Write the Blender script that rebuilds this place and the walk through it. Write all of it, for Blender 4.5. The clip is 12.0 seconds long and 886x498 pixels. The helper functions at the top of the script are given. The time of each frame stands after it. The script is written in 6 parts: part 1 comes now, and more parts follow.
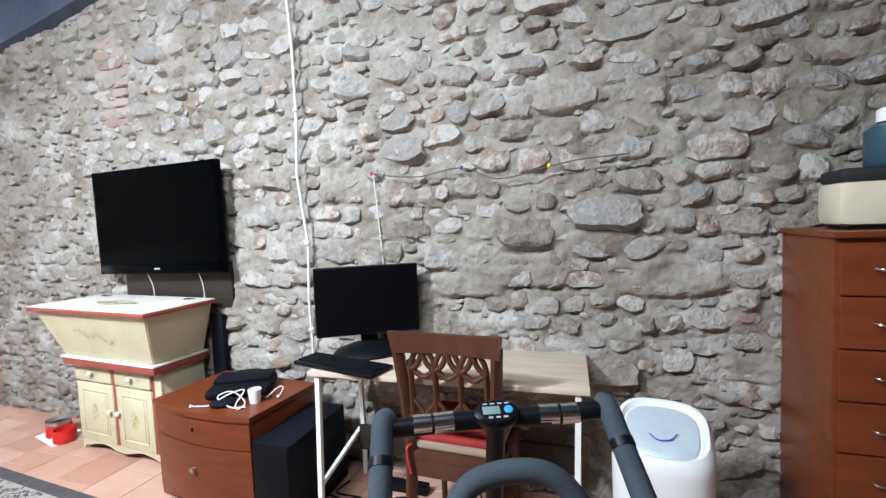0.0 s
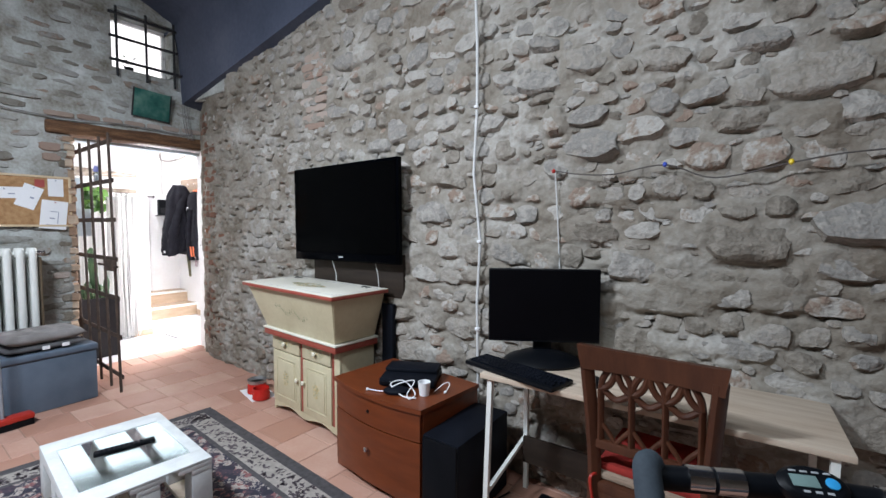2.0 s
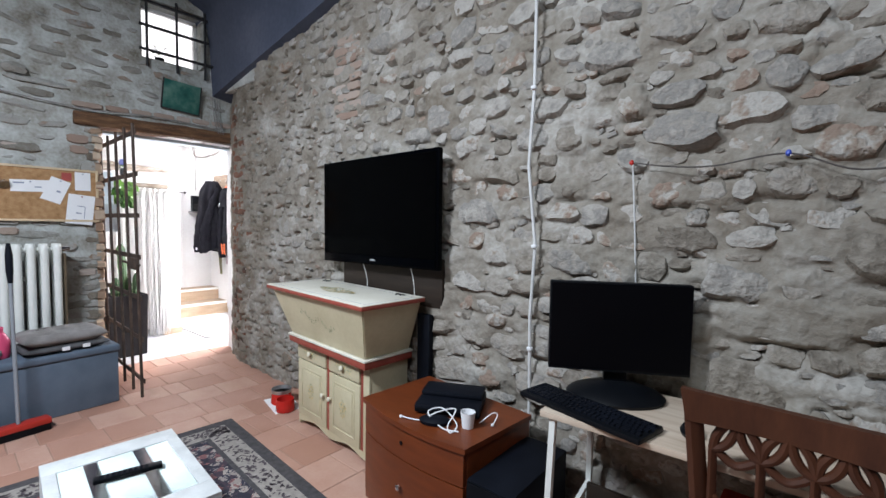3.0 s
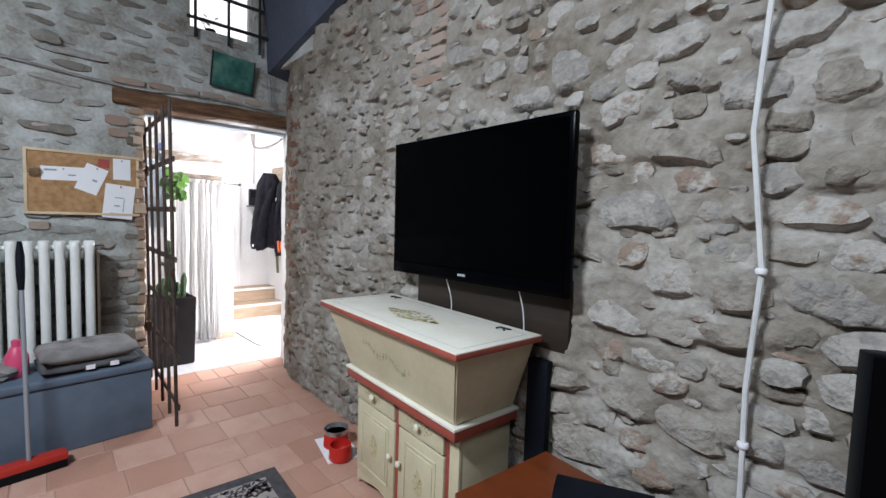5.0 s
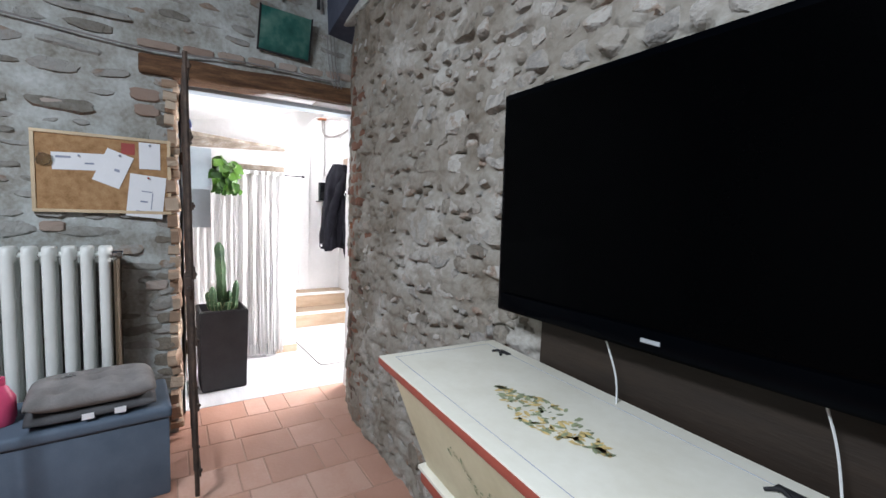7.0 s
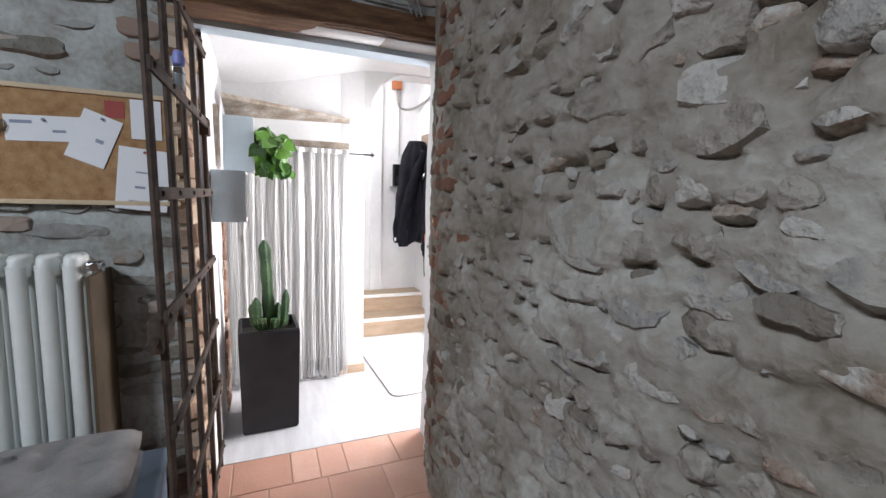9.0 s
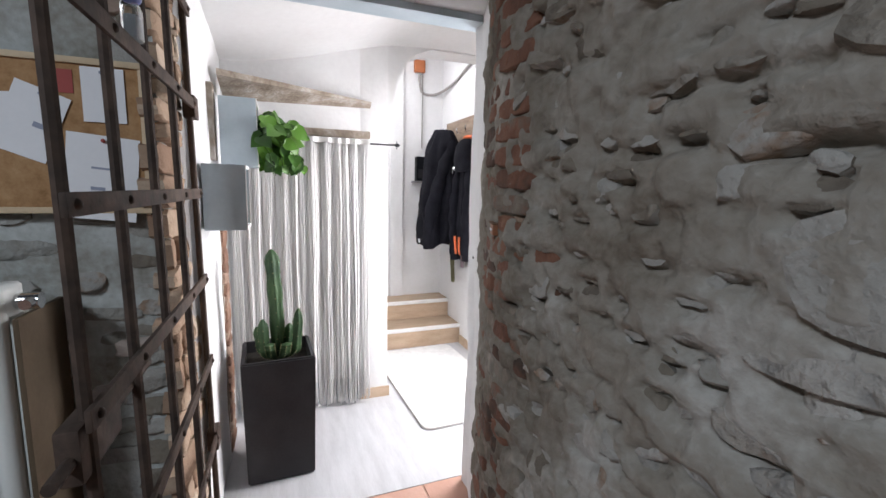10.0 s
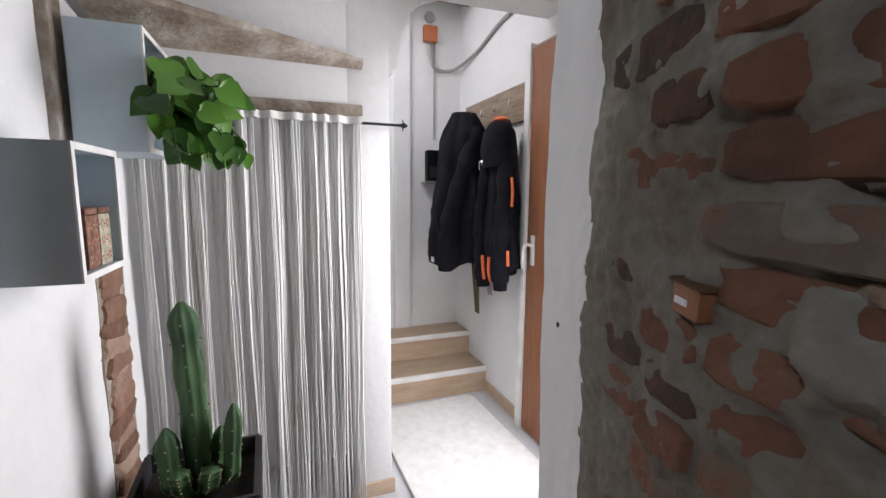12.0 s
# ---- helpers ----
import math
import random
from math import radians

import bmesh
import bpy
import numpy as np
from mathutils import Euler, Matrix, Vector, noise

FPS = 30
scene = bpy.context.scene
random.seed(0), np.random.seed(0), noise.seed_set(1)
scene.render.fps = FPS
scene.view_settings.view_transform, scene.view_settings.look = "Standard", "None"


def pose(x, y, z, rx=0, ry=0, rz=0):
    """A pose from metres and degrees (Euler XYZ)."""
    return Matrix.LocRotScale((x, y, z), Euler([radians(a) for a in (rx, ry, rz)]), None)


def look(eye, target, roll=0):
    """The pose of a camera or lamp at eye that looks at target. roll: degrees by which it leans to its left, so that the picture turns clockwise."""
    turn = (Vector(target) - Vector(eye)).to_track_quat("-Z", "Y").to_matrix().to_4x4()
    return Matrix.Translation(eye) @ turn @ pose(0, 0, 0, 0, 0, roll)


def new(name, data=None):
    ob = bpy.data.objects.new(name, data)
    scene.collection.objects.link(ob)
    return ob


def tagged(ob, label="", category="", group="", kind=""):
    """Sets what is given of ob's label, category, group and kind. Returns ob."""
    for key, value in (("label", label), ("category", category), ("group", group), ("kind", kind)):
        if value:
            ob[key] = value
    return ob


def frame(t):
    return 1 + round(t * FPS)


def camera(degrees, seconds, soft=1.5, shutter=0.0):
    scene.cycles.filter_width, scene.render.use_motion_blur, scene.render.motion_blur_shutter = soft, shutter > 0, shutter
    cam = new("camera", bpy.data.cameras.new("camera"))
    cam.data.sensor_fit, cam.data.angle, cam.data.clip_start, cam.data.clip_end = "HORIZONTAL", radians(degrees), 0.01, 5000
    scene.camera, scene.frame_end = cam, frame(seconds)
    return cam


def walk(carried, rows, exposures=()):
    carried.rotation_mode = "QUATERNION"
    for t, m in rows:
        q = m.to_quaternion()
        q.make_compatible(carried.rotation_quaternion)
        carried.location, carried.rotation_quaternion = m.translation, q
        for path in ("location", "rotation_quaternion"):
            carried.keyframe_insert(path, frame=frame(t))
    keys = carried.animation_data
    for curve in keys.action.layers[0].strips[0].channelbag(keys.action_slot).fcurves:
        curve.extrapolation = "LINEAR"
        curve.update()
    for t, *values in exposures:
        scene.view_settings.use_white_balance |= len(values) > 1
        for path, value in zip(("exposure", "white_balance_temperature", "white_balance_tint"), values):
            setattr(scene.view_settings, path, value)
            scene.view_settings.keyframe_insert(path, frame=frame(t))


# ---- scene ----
cam = camera(91.8, 12.0)
PATH = [
    (0, (0.007, -0.03, 1.45), (-0.63, 1.861, 1.318), -2.4),
    (0.2, (0.015, -0.03, 1.46), (-0.831, 1.777, 1.324), -2.3),
    (0.5, (0.004, -0.056, 1.44), (-1.026, 1.655, 1.328), -1.7),
    (1, (-0.027, -0.061, 1.437), (-1.155, 1.587, 1.332), -0.7),
    (1.5, (-0.133, -0.039, 1.435), (-1.296, 1.585, 1.329), -0.0),
    (2, (-0.255, -0.024, 1.442), (-1.435, 1.586, 1.333), 0.2),
    (2.5, (-0.386, 0.037, 1.446), (-1.616, 1.61, 1.336), 0.6),
    (3, (-0.538, 0.208, 1.448), (-1.828, 1.733, 1.336), 1.0),
    (3.2, (-0.59, 0.263, 1.43), (-1.904, 1.767, 1.327), 1.3),
    (4.8, (-1.208, 0.538, 1.45), (-2.648, 1.919, 1.323), 2.0),
    (5, (-1.286, 0.627, 1.465), (-2.755, 1.978, 1.333), 1.9),
    (5.5, (-1.466, 0.772, 1.47), (-3.003, 2.044, 1.337), 2.1),
    (6, (-1.676, 0.89, 1.468), (-3.253, 2.112, 1.321), 2.1),
    (6.5, (-1.912, 0.977, 1.493), (-3.508, 2.172, 1.339), 2.1),
    (7, (-2.158, 1.132, 1.49), (-3.837, 2.204, 1.322), 2.0),
    (7.2, (-2.265, 1.208, 1.496), (-3.992, 2.201, 1.324), 1.8),
    (8.8, (-3.071, 1.435, 1.482), (-4.893, 2.225, 1.243), 1.8),
    (9, (-3.186, 1.471, 1.495), (-5.017, 2.238, 1.251), 1.7),
    (9.5, (-3.435, 1.504, 1.492), (-5.281, 2.229, 1.235), 1.8),
    (10, (-3.725, 1.5, 1.513), (-5.572, 2.218, 1.238), 1.2),
    (10.5, (-3.973, 1.525, 1.514), (-5.818, 2.25, 1.249), 0.7),
    (11, (-4.269, 1.642, 1.518), (-6.118, 2.356, 1.252), 0.4),
    (11.5, (-4.483, 1.707, 1.505), (-6.337, 2.41, 1.247), 0.5),
    (12, (-4.697, 1.749, 1.507), (-6.553, 2.446, 1.246), 0.5),
]
walk(cam, [(t, look(eye, target, roll)) for t, eye, target, roll in PATH],
     exposures=[(0, 0.55), (0.5, -0.2), (1.2, -0.36), (3, -0.5), (5, -0.66), (7, -0.66), (9, -1.1), (10, -1.45), (11, -1.85), (12, -2.15)])

# ---- world, lamps ----
world = bpy.data.worlds.new("world")
scene.world = world
world.use_nodes = True
wn = world.node_tree.nodes
sky = wn.new("ShaderNodeTexSky")
sky.sky_type, sky.sun_disc = "NISHITA", False
sky.sun_elevation, sky.sun_rotation = radians(40), radians(200)
world.node_tree.links.new(sky.outputs[0], wn["Background"].inputs[0])
wn["Background"].inputs[1].default_value = 0.1


def area(name, eye, target, sx, sy, watts, colour):
    data = bpy.data.lights.new(name, "AREA")
    data.shape, data.size, data.size_y, data.energy, data.color = "RECTANGLE", sx, sy, watts, colour
    ob = new(name, data)
    ob.matrix_world = look(eye, target)
    return ob


# unseen area lights added over the room; two more stand in for hall daylight
area("unseen_room_light", (-2.4, -0.7, 3.3), (-2.9, 0.15, 0), 0.9, 0.2, 252, (0.80, 0.885, 1.0))
area("unseen_room_light", (-0.6, -0.1, 3.3), (-0.7, 2.0, 1.4), 0.9, 0.2, 41, (0.80, 0.895, 1.0))
# hall fills, added at an assumed glazed door and an assumed skylight
area("hall_side_fill", (-6.05, 3.10, 1.4), (-5.80, 1.2, 0.0), 0.6, 1.5, 160, (0.97, 0.95, 1.0))
area("hall_top_fill", (-7.4, 1.9, 3.04), (-7.4, 2.3, 0), 0.75, 0.7, 80, (0.96, 0.95, 1.0))


# ---- materials ----
def surface(name, stops, scale=6.0, rough=0.8, bump=0.3, metal=0.0, fine=60.0, per="", stretch=(1, 1, 1), dist=0.01, spread=0.35, spec=0.4):
    """Procedural surface: colours of a ramp mixed by two scales of noise; per: 'object' or 'island' shifts the ramp piece by piece."""
    m = bpy.data.materials.new(name)
    m.use_nodes = True
    nt = m.node_tree
    N, L = nt.nodes, nt.links
    b = N["Principled BSDF"]
    b.inputs["Roughness"].default_value, b.inputs["Metallic"].default_value = rough, metal
    b.inputs["Specular IOR Level"].default_value = spec
    tc = N.new("ShaderNodeTexCoord")
    geo = N.new("ShaderNodeNewGeometry")
    mp = N.new("ShaderNodeMapping")
    mp.inputs["Scale"].default_value = stretch
    L.new(geo.outputs["Position"], mp.inputs["Vector"])
    big, small = N.new("ShaderNodeTexNoise"), N.new("ShaderNodeTexNoise")
    for n, s, d in ((big, scale, 6.0), (small, fine, 3.0)):
        n.inputs["Scale"].default_value, n.inputs["Detail"].default_value = s, d
        L.new(mp.outputs[0], n.inputs["Vector"])
    mixed = N.new("ShaderNodeMath")
    mixed.operation = "MULTIPLY_ADD"
    L.new(small.outputs["Fac"], mixed.inputs[0])
    mixed.inputs[1].default_value = 0.35
    L.new(big.outputs["Fac"], mixed.inputs[2])
    out = mixed
    if per:
        src = N.new("ShaderNodeObjectInfo").outputs["Random"] if per == "object" else geo.outputs["Random Per Island"]
        sh = N.new("ShaderNodeMath")
        sh.operation = "MULTIPLY_ADD"
        L.new(src, sh.inputs[0])
        sh.inputs[1].default_value = 1.0
        half = N.new("ShaderNodeMath")
        half.operation = "MULTIPLY_ADD"
        L.new(mixed.outputs[0], half.inputs[0])
        half.inputs[1].default_value, half.inputs[2].default_value = spread, -0.67 * spread
        L.new(half.outputs[0], sh.inputs[2])
        out = sh
    else:
        rg = N.new("ShaderNodeMapRange")
        rg.inputs["From Min"].default_value, rg.inputs["From Max"].default_value = 0.42, 0.93
        L.new(mixed.outputs[0], rg.inputs["Value"])
        out = rg
    ramp = N.new("ShaderNodeValToRGB")
    ramp.color_ramp.interpolation = "LINEAR"
    el = ramp.color_ramp.elements
    while len(el) < len(stops):
        el.new(0.5)
    for e, (p, c) in zip(el, stops):
        e.position, e.color = p, (*c, 1)
    L.new(out.outputs[0], ramp.inputs[0])
    L.new(ramp.outputs[0], b.inputs["Base Color"])
    if bump:
        bp = N.new("ShaderNodeBump")
        bp.inputs["Strength"].default_value, bp.inputs["Distance"].default_value = bump, dist
        L.new(mixed.outputs[0], bp.inputs["Height"])
        L.new(bp.outputs[0], b.inputs["Normal"])
    return m


def two(a, b):
    return [(0.0, a), (1.0, b)]


def plain(name, c, rough=0.5, metal=0.0, vary=0.12, bump=0.05, scale=8.0, spec=0.4):
    lo = tuple(v * (1 - vary) for v in c)
    hi = tuple(min(1.0, v * (1 + vary)) for v in c)
    return surface(name, two(lo, hi), scale, rough, bump, metal, 90.0, dist=0.004, spec=spec)


STONES = [(0.0, (0.165, 0.145, 0.12)), (0.16, (0.25, 0.225, 0.19)), (0.34, (0.33, 0.305, 0.27)), (0.52, (0.235, 0.225, 0.21)),
          (0.66, (0.35, 0.33, 0.30)), (0.84, (0.42, 0.40, 0.37)), (0.94, (0.31, 0.265, 0.22)), (1.0, (0.255, 0.19, 0.15))]
M_STONE = surface("stone", STONES, 18, 0.85, 1.0, per="object", fine=60, dist=0.028, spread=0.85)
M_STONE_J = surface("stone_joined", STONES, 18, 0.85, 1.0, per="island", fine=60, dist=0.028, spread=0.85)
M_MORTAR = surface("mortar", [(0, (0.14, 0.115, 0.088)), (0.3, (0.225, 0.20, 0.165)), (0.62, (0.29, 0.27, 0.235)), (1, (0.44, 0.425, 0.395))], 3.4, 0.92, 1.0, fine=38, dist=0.026)
M_MORTAR_G = surface("mortar_grey", [(0, (0.15, 0.135, 0.105)), (0.32, (0.29, 0.285, 0.255)), (0.7, (0.43, 0.45, 0.435)), (1, (0.54, 0.56, 0.55))], 4.5, 0.92, 0.8, fine=45, dist=0.02)
# darker stones for the doorway; part of the darkness is shade put into colour
M_STONE_DARK_SHADED = surface("stone_dark_shaded", [(0, (0.12, 0.10, 0.08)), (0.3, (0.20, 0.175, 0.14)), (0.6, (0.30, 0.29, 0.265)), (0.88, (0.34, 0.33, 0.305)), (1, (0.25, 0.18, 0.13))], 16, 0.88, 1.0, per="island", fine=55, dist=0.022, spread=0.6)
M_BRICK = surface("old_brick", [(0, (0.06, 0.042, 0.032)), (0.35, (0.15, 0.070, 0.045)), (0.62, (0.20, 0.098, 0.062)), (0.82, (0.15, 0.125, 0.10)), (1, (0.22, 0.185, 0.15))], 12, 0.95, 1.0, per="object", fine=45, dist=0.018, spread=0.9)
M_BRICK_J = surface("old_brick_joined", [(0, (0.26, 0.165, 0.11)), (0.5, (0.40, 0.29, 0.205)), (1, (0.54, 0.44, 0.34))], 18, 0.92, 0.9, per="island", fine=80, dist=0.01)
M_CRUMB = surface("crumbled_brick", [(0, (0.14, 0.075, 0.05)), (0.5, (0.25, 0.14, 0.095)), (1, (0.36, 0.26, 0.20))], 24, 0.95, 1.0, per="object", fine=70, dist=0.014, spread=0.8)


def brown_and_shade(m, stops):
    """Blends a second ramp, browner and with shade painted in, into a mortar along the wall, with a ragged border near
    the doorway.
    """
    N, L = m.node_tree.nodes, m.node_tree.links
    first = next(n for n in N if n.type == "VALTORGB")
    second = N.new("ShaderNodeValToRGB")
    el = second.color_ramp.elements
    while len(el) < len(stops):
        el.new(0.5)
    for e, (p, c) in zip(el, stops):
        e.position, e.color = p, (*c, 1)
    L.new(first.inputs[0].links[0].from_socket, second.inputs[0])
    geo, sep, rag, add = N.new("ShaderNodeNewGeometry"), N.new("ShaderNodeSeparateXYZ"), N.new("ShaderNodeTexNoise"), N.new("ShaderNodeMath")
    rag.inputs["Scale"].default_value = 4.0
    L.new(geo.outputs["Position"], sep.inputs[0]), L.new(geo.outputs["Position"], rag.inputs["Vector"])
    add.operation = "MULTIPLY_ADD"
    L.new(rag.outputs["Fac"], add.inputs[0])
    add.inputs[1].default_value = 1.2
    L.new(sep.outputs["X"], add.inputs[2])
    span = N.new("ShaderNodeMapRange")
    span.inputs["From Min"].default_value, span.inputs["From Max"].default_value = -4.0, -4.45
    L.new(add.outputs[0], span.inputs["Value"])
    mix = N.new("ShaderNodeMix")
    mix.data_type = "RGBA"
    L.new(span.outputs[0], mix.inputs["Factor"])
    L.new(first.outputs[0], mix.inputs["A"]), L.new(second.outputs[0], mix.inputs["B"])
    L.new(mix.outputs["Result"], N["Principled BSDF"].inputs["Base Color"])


# browner mortar by the doorway, darkened as well in place of shade
brown_and_shade(M_MORTAR, [(0, (0.085, 0.066, 0.048)), (0.35, (0.145, 0.125, 0.098)), (0.7, (0.20, 0.185, 0.155)), (1, (0.35, 0.32, 0.28))])
M_POLE = plain("pale_steel_pole", (0.26, 0.28, 0.31), 0.35, vary=0.05)
M_WHITE = surface("white_plaster", two((0.74, 0.735, 0.73), (0.84, 0.84, 0.84)), 2.2, 0.85, 0.35, fine=30, dist=0.012)
M_SCRAPED = surface("scraped_plaster", [(0, (0.16, 0.12, 0.09)), (0.5, (0.30, 0.25, 0.20)), (1, (0.5, 0.46, 0.42))], 9, 0.92, 0.7, fine=50, dist=0.02)
M_VAULT = surface("blue_ceiling", [(0, (0.036, 0.046, 0.072)), (0.6, (0.06, 0.072, 0.108)), (1, (0.085, 0.097, 0.135))], 1.3, 0.9, 0.4, fine=25, dist=0.02)
M_TILE = surface("terracotta", [(0, (0.40, 0.215, 0.155)), (0.4, (0.44, 0.245, 0.182)), (0.75, (0.47, 0.272, 0.205)), (1, (0.52, 0.325, 0.255))], 5, 0.5, 0.35, per="object", fine=50, spread=0.9)
M_TILE_J = surface("terracotta_joined", [(0, (0.40, 0.215, 0.155)), (0.4, (0.44, 0.245, 0.182)), (0.75, (0.47, 0.272, 0.205)), (1, (0.52, 0.325, 0.255))], 5, 0.5, 0.35, per="island", fine=50, spread=0.9)
M_GROUT = plain("grout", (0.37, 0.235, 0.18), 0.9)
M_LAMINATE = surface("grey_laminate", two((0.42, 0.42, 0.43), (0.57, 0.57, 0.58)), 3, 0.5, 0.1, fine=25, stretch=(1, 6, 1))
M_STEP = surface("beige_wood", two((0.42, 0.30, 0.20), (0.58, 0.44, 0.32)), 4, 0.55, 0.15, fine=30, stretch=(6, 1, 4))
M_STEPTOP = surface("brown_tread", two((0.30, 0.22, 0.15), (0.42, 0.32, 0.23)), 4, 0.6, 0.15, fine=30, stretch=(6, 1, 4))
M_BEAM = surface("old_beam", [(0, (0.05, 0.025, 0.015)), (0.5, (0.12, 0.06, 0.03)), (1, (0.22, 0.12, 0.06))], 5, 0.8, 0.6, fine=40, stretch=(8, 1, 8), dist=0.02)
M_CHERRY = surface("cherry_wood", two((0.115, 0.026, 0.008), (0.18, 0.042, 0.012)), 3, 0.36, 0.08, fine=30, stretch=(1.5, 6, 9), dist=0.004, spec=0.45)
M_CHAIR = surface("chair_wood", two((0.045, 0.015, 0.008), (0.082, 0.029, 0.014)), 4, 0.42, 0.1, fine=35, stretch=(5, 5, 1), dist=0.004)
M_PALE = surface("pale_oak_laminate", [(0, (0.44, 0.34, 0.255)), (0.5, (0.55, 0.45, 0.355)), (1, (0.62, 0.53, 0.43))], 3, 0.5, 0.06, fine=18, stretch=(1, 12, 1), dist=0.003)
M_CREAM = surface("cream_paint", two((0.52, 0.46, 0.30), (0.62, 0.56, 0.39)), 5, 0.5, 0.08, fine=40, dist=0.004)
M_CREAMTOP = surface("ivory_paint", two((0.70, 0.67, 0.57), (0.80, 0.78, 0.69)), 5, 0.42, 0.08, fine=40, dist=0.004)
M_ROSE = surface("red_brown_trim", two((0.25, 0.05, 0.034), (0.36, 0.082, 0.056)), 9, 0.55, 0.15, fine=50, dist=0.004)
M_LEAFPAINT = plain("painted_leaves", (0.27, 0.30, 0.18), 0.6, vary=0.5, scale=40)
M_FLOWERPAINT = plain("painted_flowers", (0.62, 0.47, 0.20), 0.6, vary=0.4, scale=40)
M_KNOB = plain("ivory_knob", (0.72, 0.68, 0.55), 0.3)
M_BLACK = plain("black_plastic", (0.004, 0.005, 0.007), 0.42, vary=0.2, spec=0.15)
M_SCREEN = plain("dark_screen", (0.0007, 0.0008, 0.001), 0.12, vary=0.1, bump=0.0, spec=0.03)
M_TVCASE = plain("television_case", (0.0008, 0.0011, 0.0018), 0.16, vary=0.1, bump=0.0, spec=0.03)
M_BRICKPALE = surface("pale_brick", [(0, (0.27, 0.19, 0.15)), (0.5, (0.34, 0.27, 0.225)), (1, (0.40, 0.34, 0.30))], 12, 0.9, 0.7, per="object", fine=70)
M_SCREEN2 = plain("monitor_screen", (0.002, 0.002, 0.003), 0.45, vary=0.1, bump=0.0, spec=0.08)
M_NAVY = plain("dark_blue_black", (0.005, 0.0065, 0.011), 0.6, vary=0.3, spec=0.12)
M_STEEL = plain("chrome", (0.75, 0.75, 0.76), 0.18, 1.0, vary=0.03, bump=0)
M_PAN = plain("dull_steel", (0.55, 0.55, 0.55), 0.5, 1.0, vary=0.1)
M_IRON = surface("rusty_iron", two((0.035, 0.028, 0.024), (0.11, 0.075, 0.058)), 16, 0.75, 0.4, 0.35, fine=70, dist=0.006)
M_WINIRON = plain("dark_iron", (0.02, 0.02, 0.022), 0.7, 0.2)
M_RADIATOR = plain("radiator_enamel", (0.76, 0.78, 0.75), 0.38, vary=0.06)
M_BENCH = surface("blue_grey_fabric", two((0.075, 0.105, 0.145), (0.115, 0.15, 0.20)), 6, 0.75, 0.2, fine=200, dist=0.003)
M_CUSHION = surface("grey_cushion", two((0.17, 0.16, 0.155), (0.27, 0.255, 0.25)), 10, 0.95, 0.5, fine=160, dist=0.006)
M_CUSHION_D = surface("dark_cushion", two((0.06, 0.06, 0.065), (0.11, 0.11, 0.115)), 10, 0.95, 0.5, fine=160, dist=0.006)
M_CORK = surface("cork", [(0, (0.26, 0.14, 0.06)), (0.5, (0.38, 0.22, 0.105)), (1, (0.46, 0.29, 0.15))], 25, 0.9, 0.3, fine=140, dist=0.004)
M_PINE = plain("pale_pine", (0.60, 0.47, 0.31), 0.6)
M_PAPER = plain("paper", (0.80, 0.81, 0.83), 0.8, vary=0.04)
M_INK = plain("grey_print", (0.30, 0.33, 0.42), 0.8)
M_INKRED = plain("red_print", (0.35, 0.07, 0.06), 0.7)
M_RED = plain("red_enamel", (0.52, 0.02, 0.015), 0.25, vary=0.15)
M_REDPLASTIC = plain("red_plastic", (0.42, 0.03, 0.02), 0.35)
M_REDCLOTH = surface("red_cloth", two((0.22, 0.018, 0.014), (0.36, 0.032, 0.024)), 12, 0.9, 0.4, fine=120, dist=0.004)
M_PINK = plain("pink_plastic", (0.60, 0.07, 0.16), 0.4)
M_PLANTER = surface("black_planter", two((0.016, 0.015, 0.017), (0.032, 0.03, 0.033)), 8, 0.65, 0.15, fine=90, dist=0.003)
M_SOIL = plain("dark_soil", (0.02, 0.016, 0.012), 0.95, vary=0.5, bump=0.6, scale=40)
M_CACTUS = surface("cactus_green", two((0.020, 0.055, 0.022), (0.055, 0.115, 0.040)), 9, 0.6, 0.3, fine=70, dist=0.006)
M_SPINE = plain("cactus_rib", (0.20, 0.20, 0.10), 0.8, vary=0.3)
M_LEAF = surface("pothos_leaf", two((0.016, 0.065, 0.008), (0.095, 0.235, 0.024)), 8, 0.38, 0.1, per="island", fine=40, dist=0.003)
M_CURTAIN = surface("cotton_strings", two((0.70, 0.69, 0.67), (0.86, 0.85, 0.84)), 10, 0.9, 0.3, fine=120, per="island", dist=0.003, stretch=(1, 1, 0.2))
M_BOXGREY = surface("grey_blue_box", two((0.42, 0.50, 0.55), (0.52, 0.60, 0.65)), 6, 0.6, 0.12, fine=60, dist=0.004)
M_BOXEDGE = plain("white_edge", (0.78, 0.77, 0.75), 0.5)
M_TIN = plain("patterned_tin", (0.20, 0.09, 0.06), 0.4, vary=0.7, scale=60)
M_TINTILE = plain("patterned_tin_light", (0.45, 0.42, 0.32), 0.4, vary=0.4, scale=60)
M_COAT = surface("black_cloth", two((0.005, 0.005, 0.008), (0.014, 0.014, 0.019)), 12, 0.9, 0.6, fine=120, dist=0.01, spec=0.12)
M_ORANGE = plain("orange_lining", (0.70, 0.16, 0.06), 0.7)
M_OLIVE = plain("olive_scarf", (0.20, 0.19, 0.10), 0.9)
M_LILAC = plain("lilac_scarf", (0.50, 0.40, 0.44), 0.9)
M_DOORWOOD = surface("brown_door", two((0.22, 0.085, 0.04), (0.32, 0.13, 0.06)), 4, 0.5, 0.15, fine=30, stretch=(8, 8, 1))
M_JBOX = plain("orange_junction_box", (0.45, 0.15, 0.06), 0.6)
M_GREYCABLE = plain("grey_cable", (0.34, 0.32, 0.30), 0.7)
M_CABLE = plain("white_conduit", (0.62, 0.63, 0.63), 0.5)
